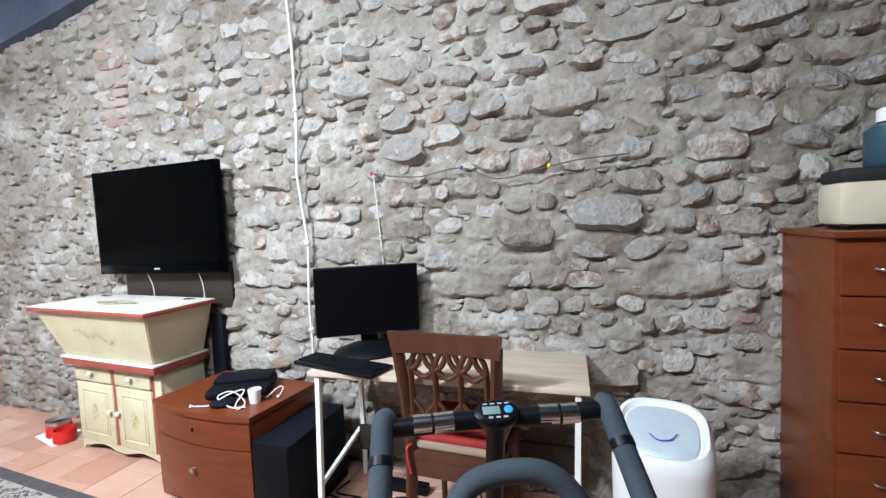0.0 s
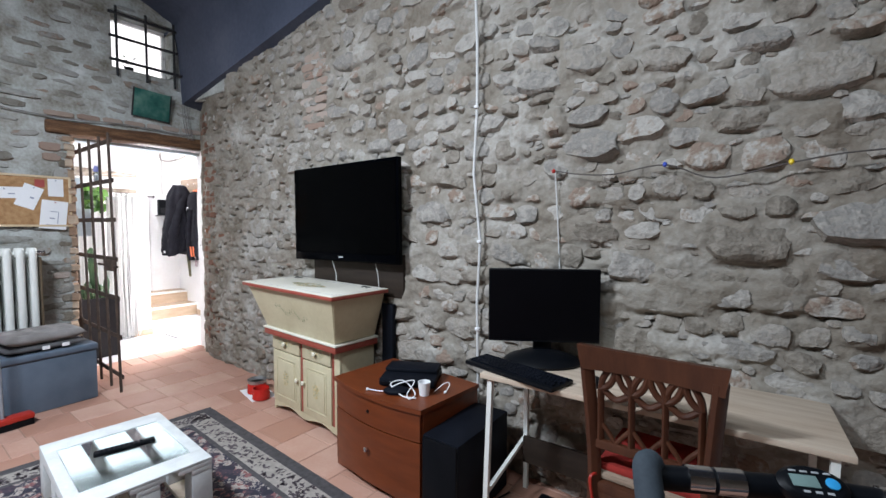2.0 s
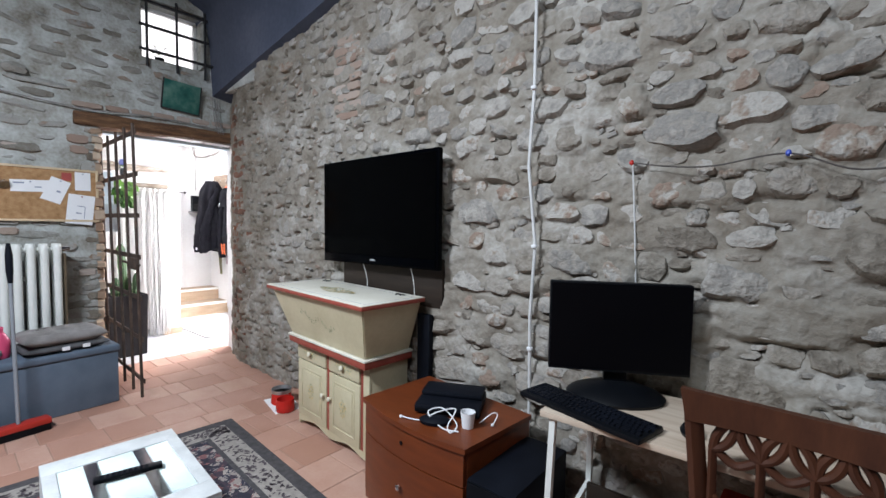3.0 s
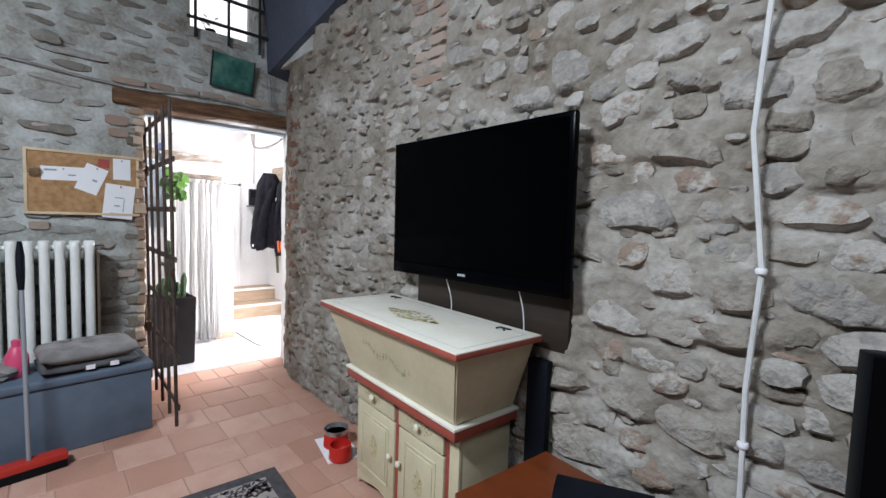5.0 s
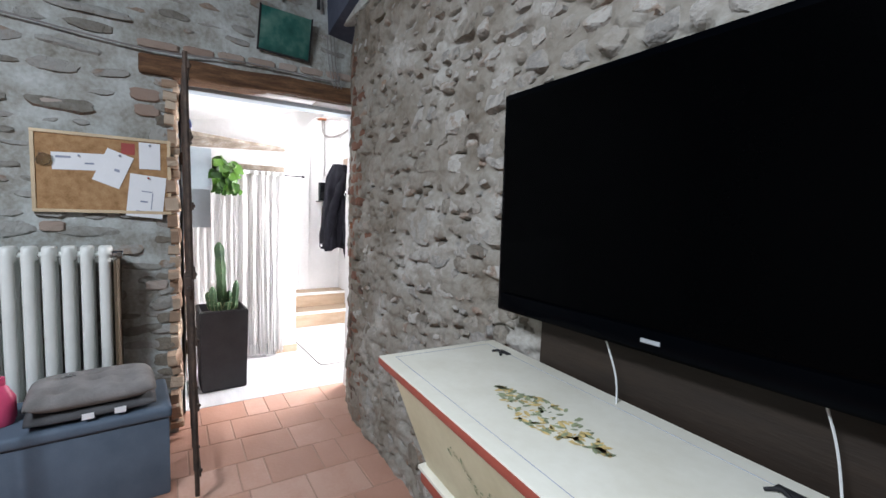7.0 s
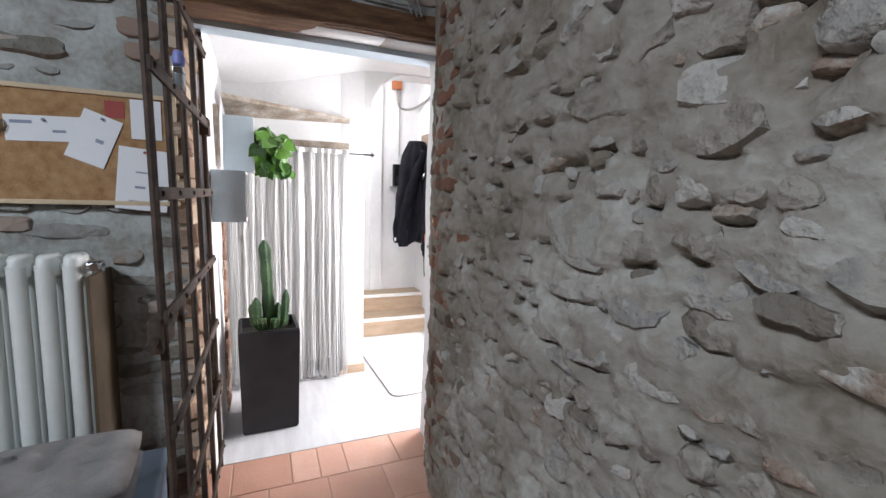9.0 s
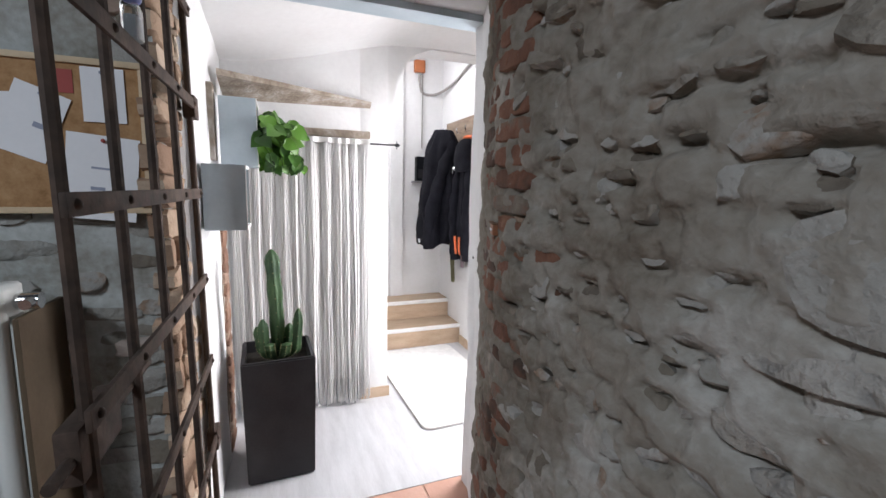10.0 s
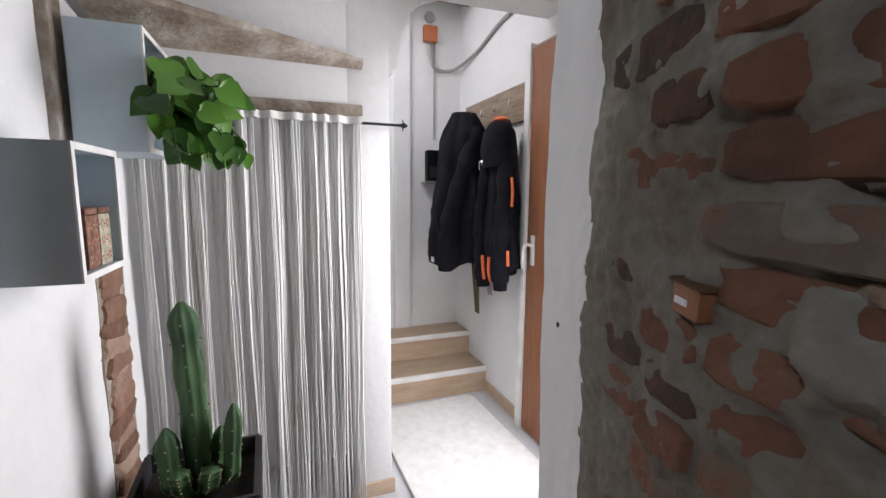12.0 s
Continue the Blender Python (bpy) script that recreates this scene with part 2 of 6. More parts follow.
M_PALLET = surface("white_painted_pallet", two((0.54, 0.56, 0.56), (0.70, 0.72, 0.72)), 12, 0.55, 0.3, fine=60, dist=0.005)
M_RAWWOOD = surface("worn_pallet_wood", two((0.16, 0.12, 0.09), (0.34, 0.28, 0.22)), 10, 0.8, 0.4, fine=60)
M_FOAM = surface("grey_foam_grip", two((0.022, 0.031, 0.041), (0.042, 0.055, 0.069)), 10, 0.85, 0.25, fine=160, dist=0.003)
M_LCD = plain("lcd", (0.16, 0.24, 0.23), 0.25)
M_BLUEKEY = plain("blue_button", (0.03, 0.30, 0.62), 0.35)
M_GREYKEY = plain("grey_button", (0.35, 0.37, 0.39), 0.4)
M_APPLIANCE = plain("white_appliance", (0.70, 0.72, 0.71), 0.35, vary=0.05)
M_APPGREY = plain("blue_grey_lid", (0.42, 0.48, 0.52), 0.25, vary=0.1)
M_RADIO = plain("cream_radio", (0.62, 0.57, 0.44), 0.4)
M_TEAL = plain("teal_bottle", (0.03, 0.075, 0.105), 0.3)
M_YELLOW = plain("yellow_bulb", (0.75, 0.55, 0.03), 0.3)
M_BLUE = plain("blue_bulb", (0.04, 0.08, 0.45), 0.3)
M_WIRE = plain("dark_wire", (0.09, 0.08, 0.075), 0.7)
M_WOODBOARD = surface("brown_board", two((0.014, 0.009, 0.006), (0.03, 0.019, 0.012)), 4, 0.7, 0.2, fine=30, stretch=(1, 1, 6))
M_HOOKBOARD = surface("weathered_board", two((0.20, 0.14, 0.10), (0.36, 0.28, 0.21)), 6, 0.75, 0.35, fine=40, stretch=(1, 8, 8))
M_BACKING = surface("plain_brown", two((0.075, 0.052, 0.03), (0.12, 0.085, 0.052)), 5, 0.8, 0.2, fine=60, dist=0.003)
M_STONE_W = surface("stone_grey", [(0, (0.16, 0.145, 0.12)), (0.3, (0.24, 0.23, 0.205)), (0.6, (0.33, 0.33, 0.31)), (0.88, (0.29, 0.28, 0.26)), (1, (0.27, 0.21, 0.165))], 16, 0.88, 1.0, per="island", fine=55, dist=0.024, spread=0.8)
M_MAT = surface("white_bath_mat", two((0.66, 0.65, 0.63), (0.80, 0.79, 0.77)), 20, 0.95, 0.6, fine=180, dist=0.008)
M_PICTURE = surface("teal_picture", [(0, (0.01, 0.06, 0.055)), (0.5, (0.03, 0.12, 0.10)), (1, (0.12, 0.22, 0.18))], 6, 0.25, 0.0, fine=20)


def glass(name, tint, rough=0.02):
    m = bpy.data.materials.new(name)
    m.use_nodes = True
    b = m.node_tree.nodes["Principled BSDF"]
    b.inputs["Base Color"].default_value = (*tint, 1)
    b.inputs["Transmission Weight"].default_value, b.inputs["Roughness"].default_value, b.inputs["IOR"].default_value = 1.0, rough, 1.45
    return m


M_GLASS = glass("table_glass", (0.86, 0.95, 0.93))
M_SHEET = glass("dusty_glass_sheet", (0.88, 0.96, 0.95), 0.16)
M_SHEET.node_tree.nodes["Principled BSDF"].inputs["IOR"].default_value = 1.2
M_LILACCAP = plain("blue_violet_cap", (0.20, 0.22, 0.50), 0.4)
M_PET = glass("clear_plastic", (0.92, 0.95, 0.97), 0.08)


def glow(name, c, strength):
    m = bpy.data.materials.new(name)
    m.use_nodes = True
    b = m.node_tree.nodes["Principled BSDF"]
    b.inputs["Base Color"].default_value = (*c, 1)
    b.inputs["Emission Color"].default_value, b.inputs["Emission Strength"].default_value = (*c, 1), strength
    return m


M_DAY = glow("daylight_backdrop", (1.0, 0.97, 0.98), 1.6)


def rug_field():
    """Oriental field: dense small motifs in navy, rose and cream."""
    m = bpy.data.materials.new("rug_field")
    m.use_nodes = True
    N, L = m.node_tree.nodes, m.node_tree.links
    b = N["Principled BSDF"]
    b.inputs["Roughness"].default_value = 0.95
    geo, v, n, r = N.new("ShaderNodeNewGeometry"), N.new("ShaderNodeTexVoronoi"), N.new("ShaderNodeTexNoise"), N.new("ShaderNodeValToRGB")
    v.inputs["Scale"].default_value, n.inputs["Scale"].default_value = 24, 60
    r.color_ramp.interpolation = "CONSTANT"
    el = r.color_ramp.elements
    stops = ((0, (0.022, 0.022, 0.035)), (0.42, (0.05, 0.035, 0.05)), (0.58, (0.20, 0.085, 0.085)), (0.70, (0.34, 0.30, 0.27)), (0.82, (0.03, 0.03, 0.05)), (0.93, (0.28, 0.24, 0.22)))
    while len(el) < len(stops):
        el.new(0.5)
    for e, (p, c) in zip(el, stops):
        e.position, e.color = p, (*c, 1)
    add = N.new("ShaderNodeMath")
    add.operation = "MULTIPLY_ADD"
    L.new(geo.outputs["Position"], v.inputs["Vector"]), L.new(geo.outputs["Position"], n.inputs["Vector"])
    sep = N.new("ShaderNodeSeparateColor")
    L.new(v.outputs["Color"], sep.inputs[0])
    L.new(n.outputs["Fac"], add.inputs[0])
    add.inputs[1].default_value = 0.5
    sub = N.new("ShaderNodeMath")
    sub.operation = "MULTIPLY_ADD"
    L.new(sep.outputs[0], sub.inputs[0])
    sub.inputs[1].default_value, sub.inputs[2].default_value = 0.8, -0.05
    L.new(sub.outputs[0], add.inputs[2])
    L.new(add.outputs[0], r.inputs[0]), L.new(r.outputs[0], b.inputs["Base Color"])
    return m


M_RUG = rug_field()
M_RUGCREAM = surface("rug_cream", two((0.24, 0.22, 0.20), (0.36, 0.33, 0.30)), 30, 0.95, 0.4, fine=150, dist=0.004)
M_RUGDARK = surface("rug_dark_border", two((0.045, 0.042, 0.046), (0.09, 0.085, 0.09)), 30, 0.95, 0.4, fine=150, dist=0.004)
M_RUGMOTIF = plain("rug_motif", (0.075, 0.06, 0.07), 0.95, vary=0.5, scale=40)


# ---- mesh helpers ----
def box(bm, x0, x1, y0, y1, z0, z1, bevel=0.0, seg=2):
    r = bmesh.ops.create_cube(bm, size=1.0)
    vs = r["verts"]
    for v in vs:
        v.co = Vector(((x0 + x1) / 2 + v.co.x * (x1 - x0), (y0 + y1) / 2 + v.co.y * (y1 - y0), (z0 + z1) / 2 + v.co.z * (z1 - z0)))
    if bevel:
        es = {e for v in vs for e in v.link_edges}
        bmesh.ops.bevel(bm, geom=list(es), offset=bevel, segments=seg, affect="EDGES", profile=0.6)
    return bm


def prism(bm, lower, upper):
    """A solid between two closed loops of equally many points."""
    a = [bm.verts.new(p) for p in lower]
    b = [bm.verts.new(p) for p in upper]
    n = len(a)
    bm.faces.new(a[::-1]), bm.faces.new(b)
    for i in range(n):
        bm.faces.new((a[i], a[(i + 1) % n], b[(i + 1) % n], b[i]))
    return bm


def sweep(bm, pts, radius, seg=10, flat=1.0, caps=True):
    """A round (or flattened) tube along points; radius may be one number or one a point."""
    pts = [Vector(p) for p in pts]
    rad = radius if isinstance(radius, (list, tuple)) else [radius] * len(pts)
    rings = []
    side = None
    for i, p in enumerate(pts):
        d = (pts[min(i + 1, len(pts) - 1)] - pts[max(i - 1, 0)]).normalized()
        if side is None:
            side = d.orthogonal().normalized()
        side = (side - d * side.dot(d)).normalized()
        up = d.cross(side)
        rings.append([bm.verts.new(p + (side * math.cos(2 * math.pi * k / seg) + up * flat * math.sin(2 * math.pi * k / seg)) * rad[i]) for k in range(seg)])
    for a, b in zip(rings, rings[1:]):
        for k in range(seg):
            bm.faces.new((a[k], a[(k + 1) % seg], b[(k + 1) % seg], b[k]))
    if caps:
        bm.faces.new(rings[0][::-1]), bm.faces.new(rings[-1])
    return bm


def lathe(bm, profile, seg=24, at=(0, 0, 0), sx=1.0, sy=1.0):
    rings = []
    for r, z in profile:
        rings.append([bm.verts.new((at[0] + sx * r * math.cos(2 * math.pi * k / seg), at[1] + sy * r * math.sin(2 * math.pi * k / seg), at[2] + z)) for k in range(seg)])
    for a, b in zip(rings, rings[1:]):
        for k in range(seg):
            bm.faces.new((a[k], a[(k + 1) % seg], b[(k + 1) % seg], b[k]))
    bm.faces.new(rings[0][::-1]), bm.faces.new(rings[-1])
    return bm


def curve(points, n=8):
    """Points of a smooth line through the given ones."""
    ps = [Vector(p) for p in points]
    ps = [ps[0] * 2 - ps[1]] + ps + [ps[-1] * 2 - ps[-2]]
    out = []
    for i in range(1, len(ps) - 2):
        a, b, c, d = ps[i - 1:i + 3]
        for k in range(n):
            t = k / n
            out.append(0.5 * ((2 * b) + (c - a) * t + (2 * a - 5 * b + 4 * c - d) * t * t + (3 * b - a - 3 * c + d) * t ** 3))
    return out + [ps[-2]]


def mesh_of(name, bm, material, smooth=None):
    me = bpy.data.meshes.new(name)
    bmesh.ops.recalc_face_normals(bm, faces=bm.faces)
    bm.to_mesh(me)
    bm.free()
    for m in material if isinstance(material, (list, tuple)) else [material]:
        me.materials.append(m)
    if smooth:
        for p in me.polygons:
            p.use_smooth = True
        if smooth < 180:
            me.set_sharp_from_angle(angle=radians(smooth))
    return me


def part(name, bm, material, parent, label="", smooth=40):
    ob = new(name, mesh_of(name, bm, material, smooth))
    ob.parent = parent
    if label:
        ob["label"] = label
    return ob


def thing(name, m, label, category, group=""):
    ob = new(name)
    ob.empty_display_size = 0.1
    ob.matrix_world = m
    return tagged(ob, label, category, group)


def single(name, bm, material, m, label, category, group="", smooth=40, kind=""):
    ob = new(name, mesh_of(name, bm, material, smooth))
    ob.matrix_world = m
    return tagged(ob, label, category, group, kind)


def setting(name, bm, material, label, category, smooth=None):
    ob = new(name, mesh_of(name, bm, material, smooth))
    return tagged(ob, label, category, kind="structure")


B = bmesh.new


def bx(*a, **k):
    return box(B(), *a, **k)


# ---- structure ----
def lump(x, z, s):
    return noise.noise(Vector((x * s, z * s, 3.7)))


def north_y(x, z):
    """Face of the long stone wall; it bends away into the doorway's reveal."""
    t = min(max((-5.03 - x) / 0.45, 0.0), 1.15)
    return 2.2 + 0.15 * t + 0.012 * math.exp(-((x + 5.03) / 0.05) ** 2) + 0.018 * lump(x, z, 1.1) + 0.006 * lump(x, z, 6.0)


def west_x(y, z):
    return -5.35 - 0.015 * lump(y + 9, z, 1.3) - 0.006 * lump(y + 9, z, 6.0)


def sheet(bm, us, vs, at, keep=None):
    """A grid of quads over two lists of coordinates, placed by at(u, v)."""
    grid = [[bm.verts.new(at(u, v)) for v in vs] for u in us]
    for i in range(len(us) - 1):
        for j in range(len(vs) - 1):
            if keep is None or keep((us[i] + us[i + 1]) / 2, (vs[j] + vs[j + 1]) / 2):
                bm.faces.new((grid[i][j], grid[i + 1][j], grid[i + 1][j + 1], grid[i][j + 1]))
    return bm


def steps(a, b, d):
    n = max(1, round((b - a) / d))
    return [a + (b - a) * i / n for i in range(n + 1)]


# floors
setting("ground", bx(-9.2, 3.4, -3.4, 4.2, -0.25, -0.022), M_GROUT, "grey-brown mortar bed under the floors", "ground")
setting("hall_floor", bx(-8.3, -5.65, 0.6, 3.3, -0.02, 0.0), M_LAMINATE, "pale grey wood-look floor of the white hall", "floor")

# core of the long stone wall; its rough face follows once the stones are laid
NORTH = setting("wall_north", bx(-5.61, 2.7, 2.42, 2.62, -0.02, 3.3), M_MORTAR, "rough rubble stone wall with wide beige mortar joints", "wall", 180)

# door wall with doorway and barred upper window
DY0, DY1, DZ, WY0, WY1, WZ0, WZ1 = 1.16, 2.40, 2.27, 1.50, 2.05, 2.97, 3.52


def open_west(y, z):
    return (DY0 < y and z < DZ) or (WY0 < y < WY1 and WZ0 < z < WZ1)


bm = B()
ys = steps(-3.0, DY0, 0.05) + steps(DY0, WY0, 0.05)[1:] + steps(WY0, WY1, 0.05)[1:] + steps(WY1, DY1, 0.05)[1:]
zs = steps(-0.02, DZ, 0.05) + steps(DZ, WZ0, 0.05)[1:] + steps(WZ0, WZ1, 0.05)[1:] + steps(WZ1, 4.3, 0.05)[1:]
sheet(bm, ys, zs, lambda y, z: (west_x(y, z) + 0.008 * lump(y, z, 14), y, z), lambda y, z: not open_west(y, z))
for a in ((-3.0, DY0, -0.02, DZ), (-3.0, WY0, DZ, 4.3), (WY0, WY1, DZ, WZ0), (WY0, WY1, WZ1, 4.3), (WY1, 2.62, DZ, 4.3)):
    box(bm, -5.65, -5.39, a[0], a[1], a[2], a[3])
for f in bm.faces:
    c = f.calc_center_median()
    if c.x < -5.6 or (abs(c.z - DZ) < 0.003):
        f.material_index = 1
WEST = setting("wall_west", bm, [M_MORTAR_G, M_WHITE], "grey mortared stone wall around the open doorway", "wall", 180)
setting("wall_south", bx(-5.65, 2.9, -3.25, -3.0, -0.02, 4.3), M_MORTAR, "plain plastered stone wall behind", "wall")
setting("wall_east", bx(2.7, 2.9, -3.0, 2.62, -0.02, 4.3), M_MORTAR, "plain plastered stone end wall", "wall")


# dark blue vault rising from the stone wall
def spring(x):
    return 2.86 + 0.172 * (x + 4.5) if x < -2.6 else 3.187 + 0.05 * (x + 2.6)


bm = B()
prof = [(2.40, -0.02), (2.12, 0.03), (2.10, 0.55), (2.04, 0.86), (1.6, 1.05), (0.4, 1.14), (-0.5, 1.08), (-1.5, 0.9), (-2.4, 0.5), (-3.1, -0.1)]
bm2 = sheet(bm, steps(-5.6, 2.85, 0.3), list(range(len(prof))), lambda x, k: (x, prof[k][0], spring(x) + prof[k][1]))
r = bmesh.ops.extrude_face_region(bm, geom=list(bm.faces))
for v in r["geom"]:
    if isinstance(v, bmesh.types.BMVert):
        v.co.z += 0.15
setting("ceiling", bm, M_VAULT, "dark blue painted vaulted ceiling in shadow", "ceiling", 60)
bm = bx(-5.36, -4.52, 2.17, 2.4, 2.76, 3.2, bevel=0.02)
setting("trim_corner", bm, M_MORTAR_G, "rough grey corner under the vault", "trim")

# lintel of the doorway
bm = bx(-5.52, -5.315, 0.99, 2.42, 2.255, 2.37, bevel=0.018)
for v in bm.verts:
    v.co.z += 0.02 * lump(v.co.y * 3, 0.4, 2) + 0.022 * (v.co.y - 1.0)
bmesh.ops.subdivide_edges(bm, edges=[e for e in bm.edges if abs(e.verts[0].co.y - e.verts[1].co.y) > 0.5], cuts=14)
for v in bm.verts:
    v.co.z += 0.012 * lump(v.co.y, v.co.x, 5)
    v.co.x += 0.010 * lump(v.co.y, v.co.z, 4)
setting("trim_lintel", bm, M_BEAM, "old dark wooden lintel beam over the doorway", "lintel", 60)
setting("trim_soffit", bx(-5.65, -5.53, 1.16, 2.42, 2.24, 2.268), M_BOXGREY, "grey-blue painted strip under the lintel", "trim")

# hall: left wall, column wall, right wall, end wall, ceilings
bm = B()
sheet(bm, steps(-6.72, -5.60, 0.05), steps(-0.02, 2.6, 0.06), lambda x, z: (x, 1.215 + 0.012 * lump(x, z, 3) + 0.004 * lump(x, z, 12), z))
box(bm, -6.72, -5.60, 1.0, 1.19, -0.02, 2.6)
HALLL = setting("wall_hall_left", bm, M_WHITE, "white uneven plaster wall of the hall", "wall", 180)
bm = B()
CX0, CX1 = -6.86, -6.66
box(bm, CX0, CX1, 2.03, 2.225, -0.02, 2.62, bevel=0.02)
box(bm, CX0, CX1 - 0.004, 1.15, 2.06, 1.87, 2.62, bevel=0.01)
lo = [(2.2, 2.02), (2.262, 2.06), (2.285, 2.22), (2.34, 2.34), (2.42, 2.42), (2.52, 2.46), (3.25, 2.465)]
for (a, za), (b, zb) in zip(lo, lo[1:]):
    prism(bm, [(CX0, a, za), (CX1 - 0.006, a, za), (CX1 - 0.006, b, zb), (CX0, b, zb)], [(CX0, a, 2.7), (CX1 - 0.006, a, 2.7), (CX1 - 0.006, b, 2.7), (CX0, b, 2.7)])
setting("wall_hall_arch", bm, M_WHITE, "white plastered wall with an arched passage", "wall", 50)
bm = B()
for y0, y1, x0, x1, z0, z1 in ((3.17, 3.35, -8.3, -6.99, -0.02, 3.2), (3.17, 3.35, -6.99, -5.6, 2.36, 3.2), (3.17, 3.35, -5.75, -5.6, -0.02, 2.36)):
    box(bm, x0, x1, y0, y1, z0, z1)
setting("wall_hall_right", bm, M_WHITE, "white plaster wall with coat hooks", "wall")
bm = bx(-8.35, -8.12, 0.6, 3.35, -0.02, 3.2)
box(bm, -8.13, -8.09, 2.60, 2.74, 0.37, 3.2, bevel=0.01)
setting("wall_hall_end", bm, M_WHITE, "white end wall with a shallow pilaster", "wall")
# added L-shaped wall that blocks hall light, so the curtain's gaps stay dark
bm = bx(-7.12, -7.05, 1.0, 2.10, -0.02, 2.0)
box(bm, -7.05, -6.86, 2.05, 2.10, -0.02, 2.0)
setting("wall_niche", bm, M_WHITE, "plain wall added behind the string curtain to keep it dark", "wall")
setting("wall_alcove", bx(-8.2, -6.72, 0.6, 0.8, -0.02, 3.2), M_WHITE, "white wall behind the string curtain", "wall")
setting("wall_hall_near", bx(-5.60, -5.555, 2.40, 3.35, -0.02, 3.2), M_WHITE, "white hall wall beside the doorway", "wall")


def hall_ceiling(y):
    t = min(max((y - 1.2) / 1.3, 0), 1)
    return 2.24 + 0.23 * t * t * (3 - 2 * t)


bm = B()
sheet(bm, steps(-6.70, -5.62, 0.12), steps(1.15, 3.2, 0.08), lambda x, y: (x, y, hall_ceiling(y) + 0.07 * (x + 6.7) * (1 - 0.4 * (y - 1.2)) + 0.008 * lump(x, y, 4)))
r = bmesh.ops.extrude_face_region(bm, geom=list(bm.faces))
for v in r["geom"]:
    if isinstance(v, bmesh.types.BMVert):
        v.co.z = 2.72
setting("ceiling_hall", bm, M_WHITE, "low white plaster vault of the hall", "ceiling", 60)
bm = bx(-8.35, -7.80, 0.6, 3.35, 3.1, 3.25)
box(bm, -7.80, -7.0, 0.6, 1.5, 3.1, 3.25)
box(bm, -7.0, -6.66, 0.6, 3.35, 2.7, 3.25)
box(bm, -7.80, -7.0, 2.3, 3.35, 3.1, 3.25)
setting("ceiling_stair", bm, M_WHITE, "white ceiling around the added skylight", "ceiling")
# scraped bands over the curtain
bm = B()
prism(bm, [(-6.12, 1.25, 2.035), (-6.62, 2.10, 2.055), (-6.66, 2.10, 2.035), (-6.42, 1.25, 1.975)],
      [(-6.12, 1.25, 2.065), (-6.62, 2.10, 2.07), (-6.66, 2.10, 2.07), (-6.42, 1.25, 2.065)])
setting("trim_scraped_band", bm, M_SCRAPED, "scraped grey-brown strip of bare masonry", "trim")
bm = bx(-6.67, -6.647, 1.24, 2.10, 1.835, 1.885, bevel=0.008)
setting("trim_curtain_lintel", bm, M_SCRAPED, "rough grey lintel edge above the curtain", "trim")
# exposed brick edge in the white wall
STRIP = setting("trim_brick_edge", bx(-6.47, -6.24, 1.19, 1.222, 0.0, 1.36), M_SCRAPED, "strip of bare brick edge in white plaster", "trim")
setting("trim_bare_patch", bx(-6.145, -6.07, 1.19, 1.236, 1.63, 1.99, bevel=0.006), M_SCRAPED, "bare brown patch beside the upper shelf", "trim")
# skirtings
setting("baseboard_column", bx(-6.66, -6.648, 2.02, 2.235, 0, 0.075, bevel=0.003), M_STEP, "beige wood skirting at the column", "baseboard")
setting("baseboard_right", bx(-7.5, -7.01, 3.155, 3.17, 0, 0.085, bevel=0.003), M_STEP, "beige wood skirting below the coats", "baseboard")

# stairs
STAIR = tagged(new("stairs"), "two beige steps with white nosing up to a landing", "stairs")
for x0, z1, zz in ((-7.52, 0.19, 0.0), (-7.84, 0.37, 0.19)):
    part("riser", bx(x0 - 0.018, x0, 2.1, 3.168, zz, z1 - 0.032), M_STEP, STAIR)
    part("nosing", bx(x0 - 0.02, x0 + 0.012, 2.1, 3.168, z1 - 0.032, z1 + 0.002, bevel=0.005), M_BOXEDGE, STAIR, "white step edge")
    part("tread", bx(-8.12, x0 - 0.02, 2.1, 3.168, zz, z1), M_STEPTOP, STAIR)

# hall door in the right wall; the glazing beyond its edge stile is an unseen addition
DOOR = tagged(new("door_1"), "brown wooden door in a white frame, with unseen glazing added", "door", kind="structure")
part("frame", bx(-7.0, -6.945, 3.12, 3.2, 0, 2.36, bevel=0.004), M_BOXEDGE, DOOR, "white door frame")
part("stile", bx(-6.94, -6.66, 3.135, 3.18, 0.02, 2.33, bevel=0.006), M_DOORWOOD, DOOR)
part("stile", bx(-5.80, -5.70, 3.135, 3.18, 0.02, 2.33, bevel=0.006), M_DOORWOOD, DOOR)
part("rail", bx(-6.66, -5.80, 3.14, 3.178, 0.02, 0.30, bevel=0.006), M_DOORWOOD, DOOR)
part("rail", bx(-6.66, -5.80, 3.14, 3.178, 2.18, 2.33, bevel=0.006), M_DOORWOOD, DOOR)
pane = part("pane", bx(-6.66, -5.80, 3.155, 3.163, 0.30, 2.18), M_GLASS, DOOR)
pane.visible_shadow = False
bm = sweep(B(), curve([(-6.87, 3.135, 1.20), (-6.87, 3.08, 1.205), (-6.88, 3.075, 1.17), (-6.89, 3.08, 1.06)], 5), 0.010, 8)
box(bm, -6.89, -6.85, 3.125, 3.136, 1.08, 1.26, bevel=0.006)
part("door_handle", bm, M_BOXEDGE, DOOR, "white lever handle")
# glowing sheet added outside so the unseen pane looks bright
setting("backdrop_door", bx(-7.2, -5.4, 3.75, 3.77, -0.2, 2.8), M_DAY, "glowing sheet added beyond the hall door's unseen glazing", "backdrop")

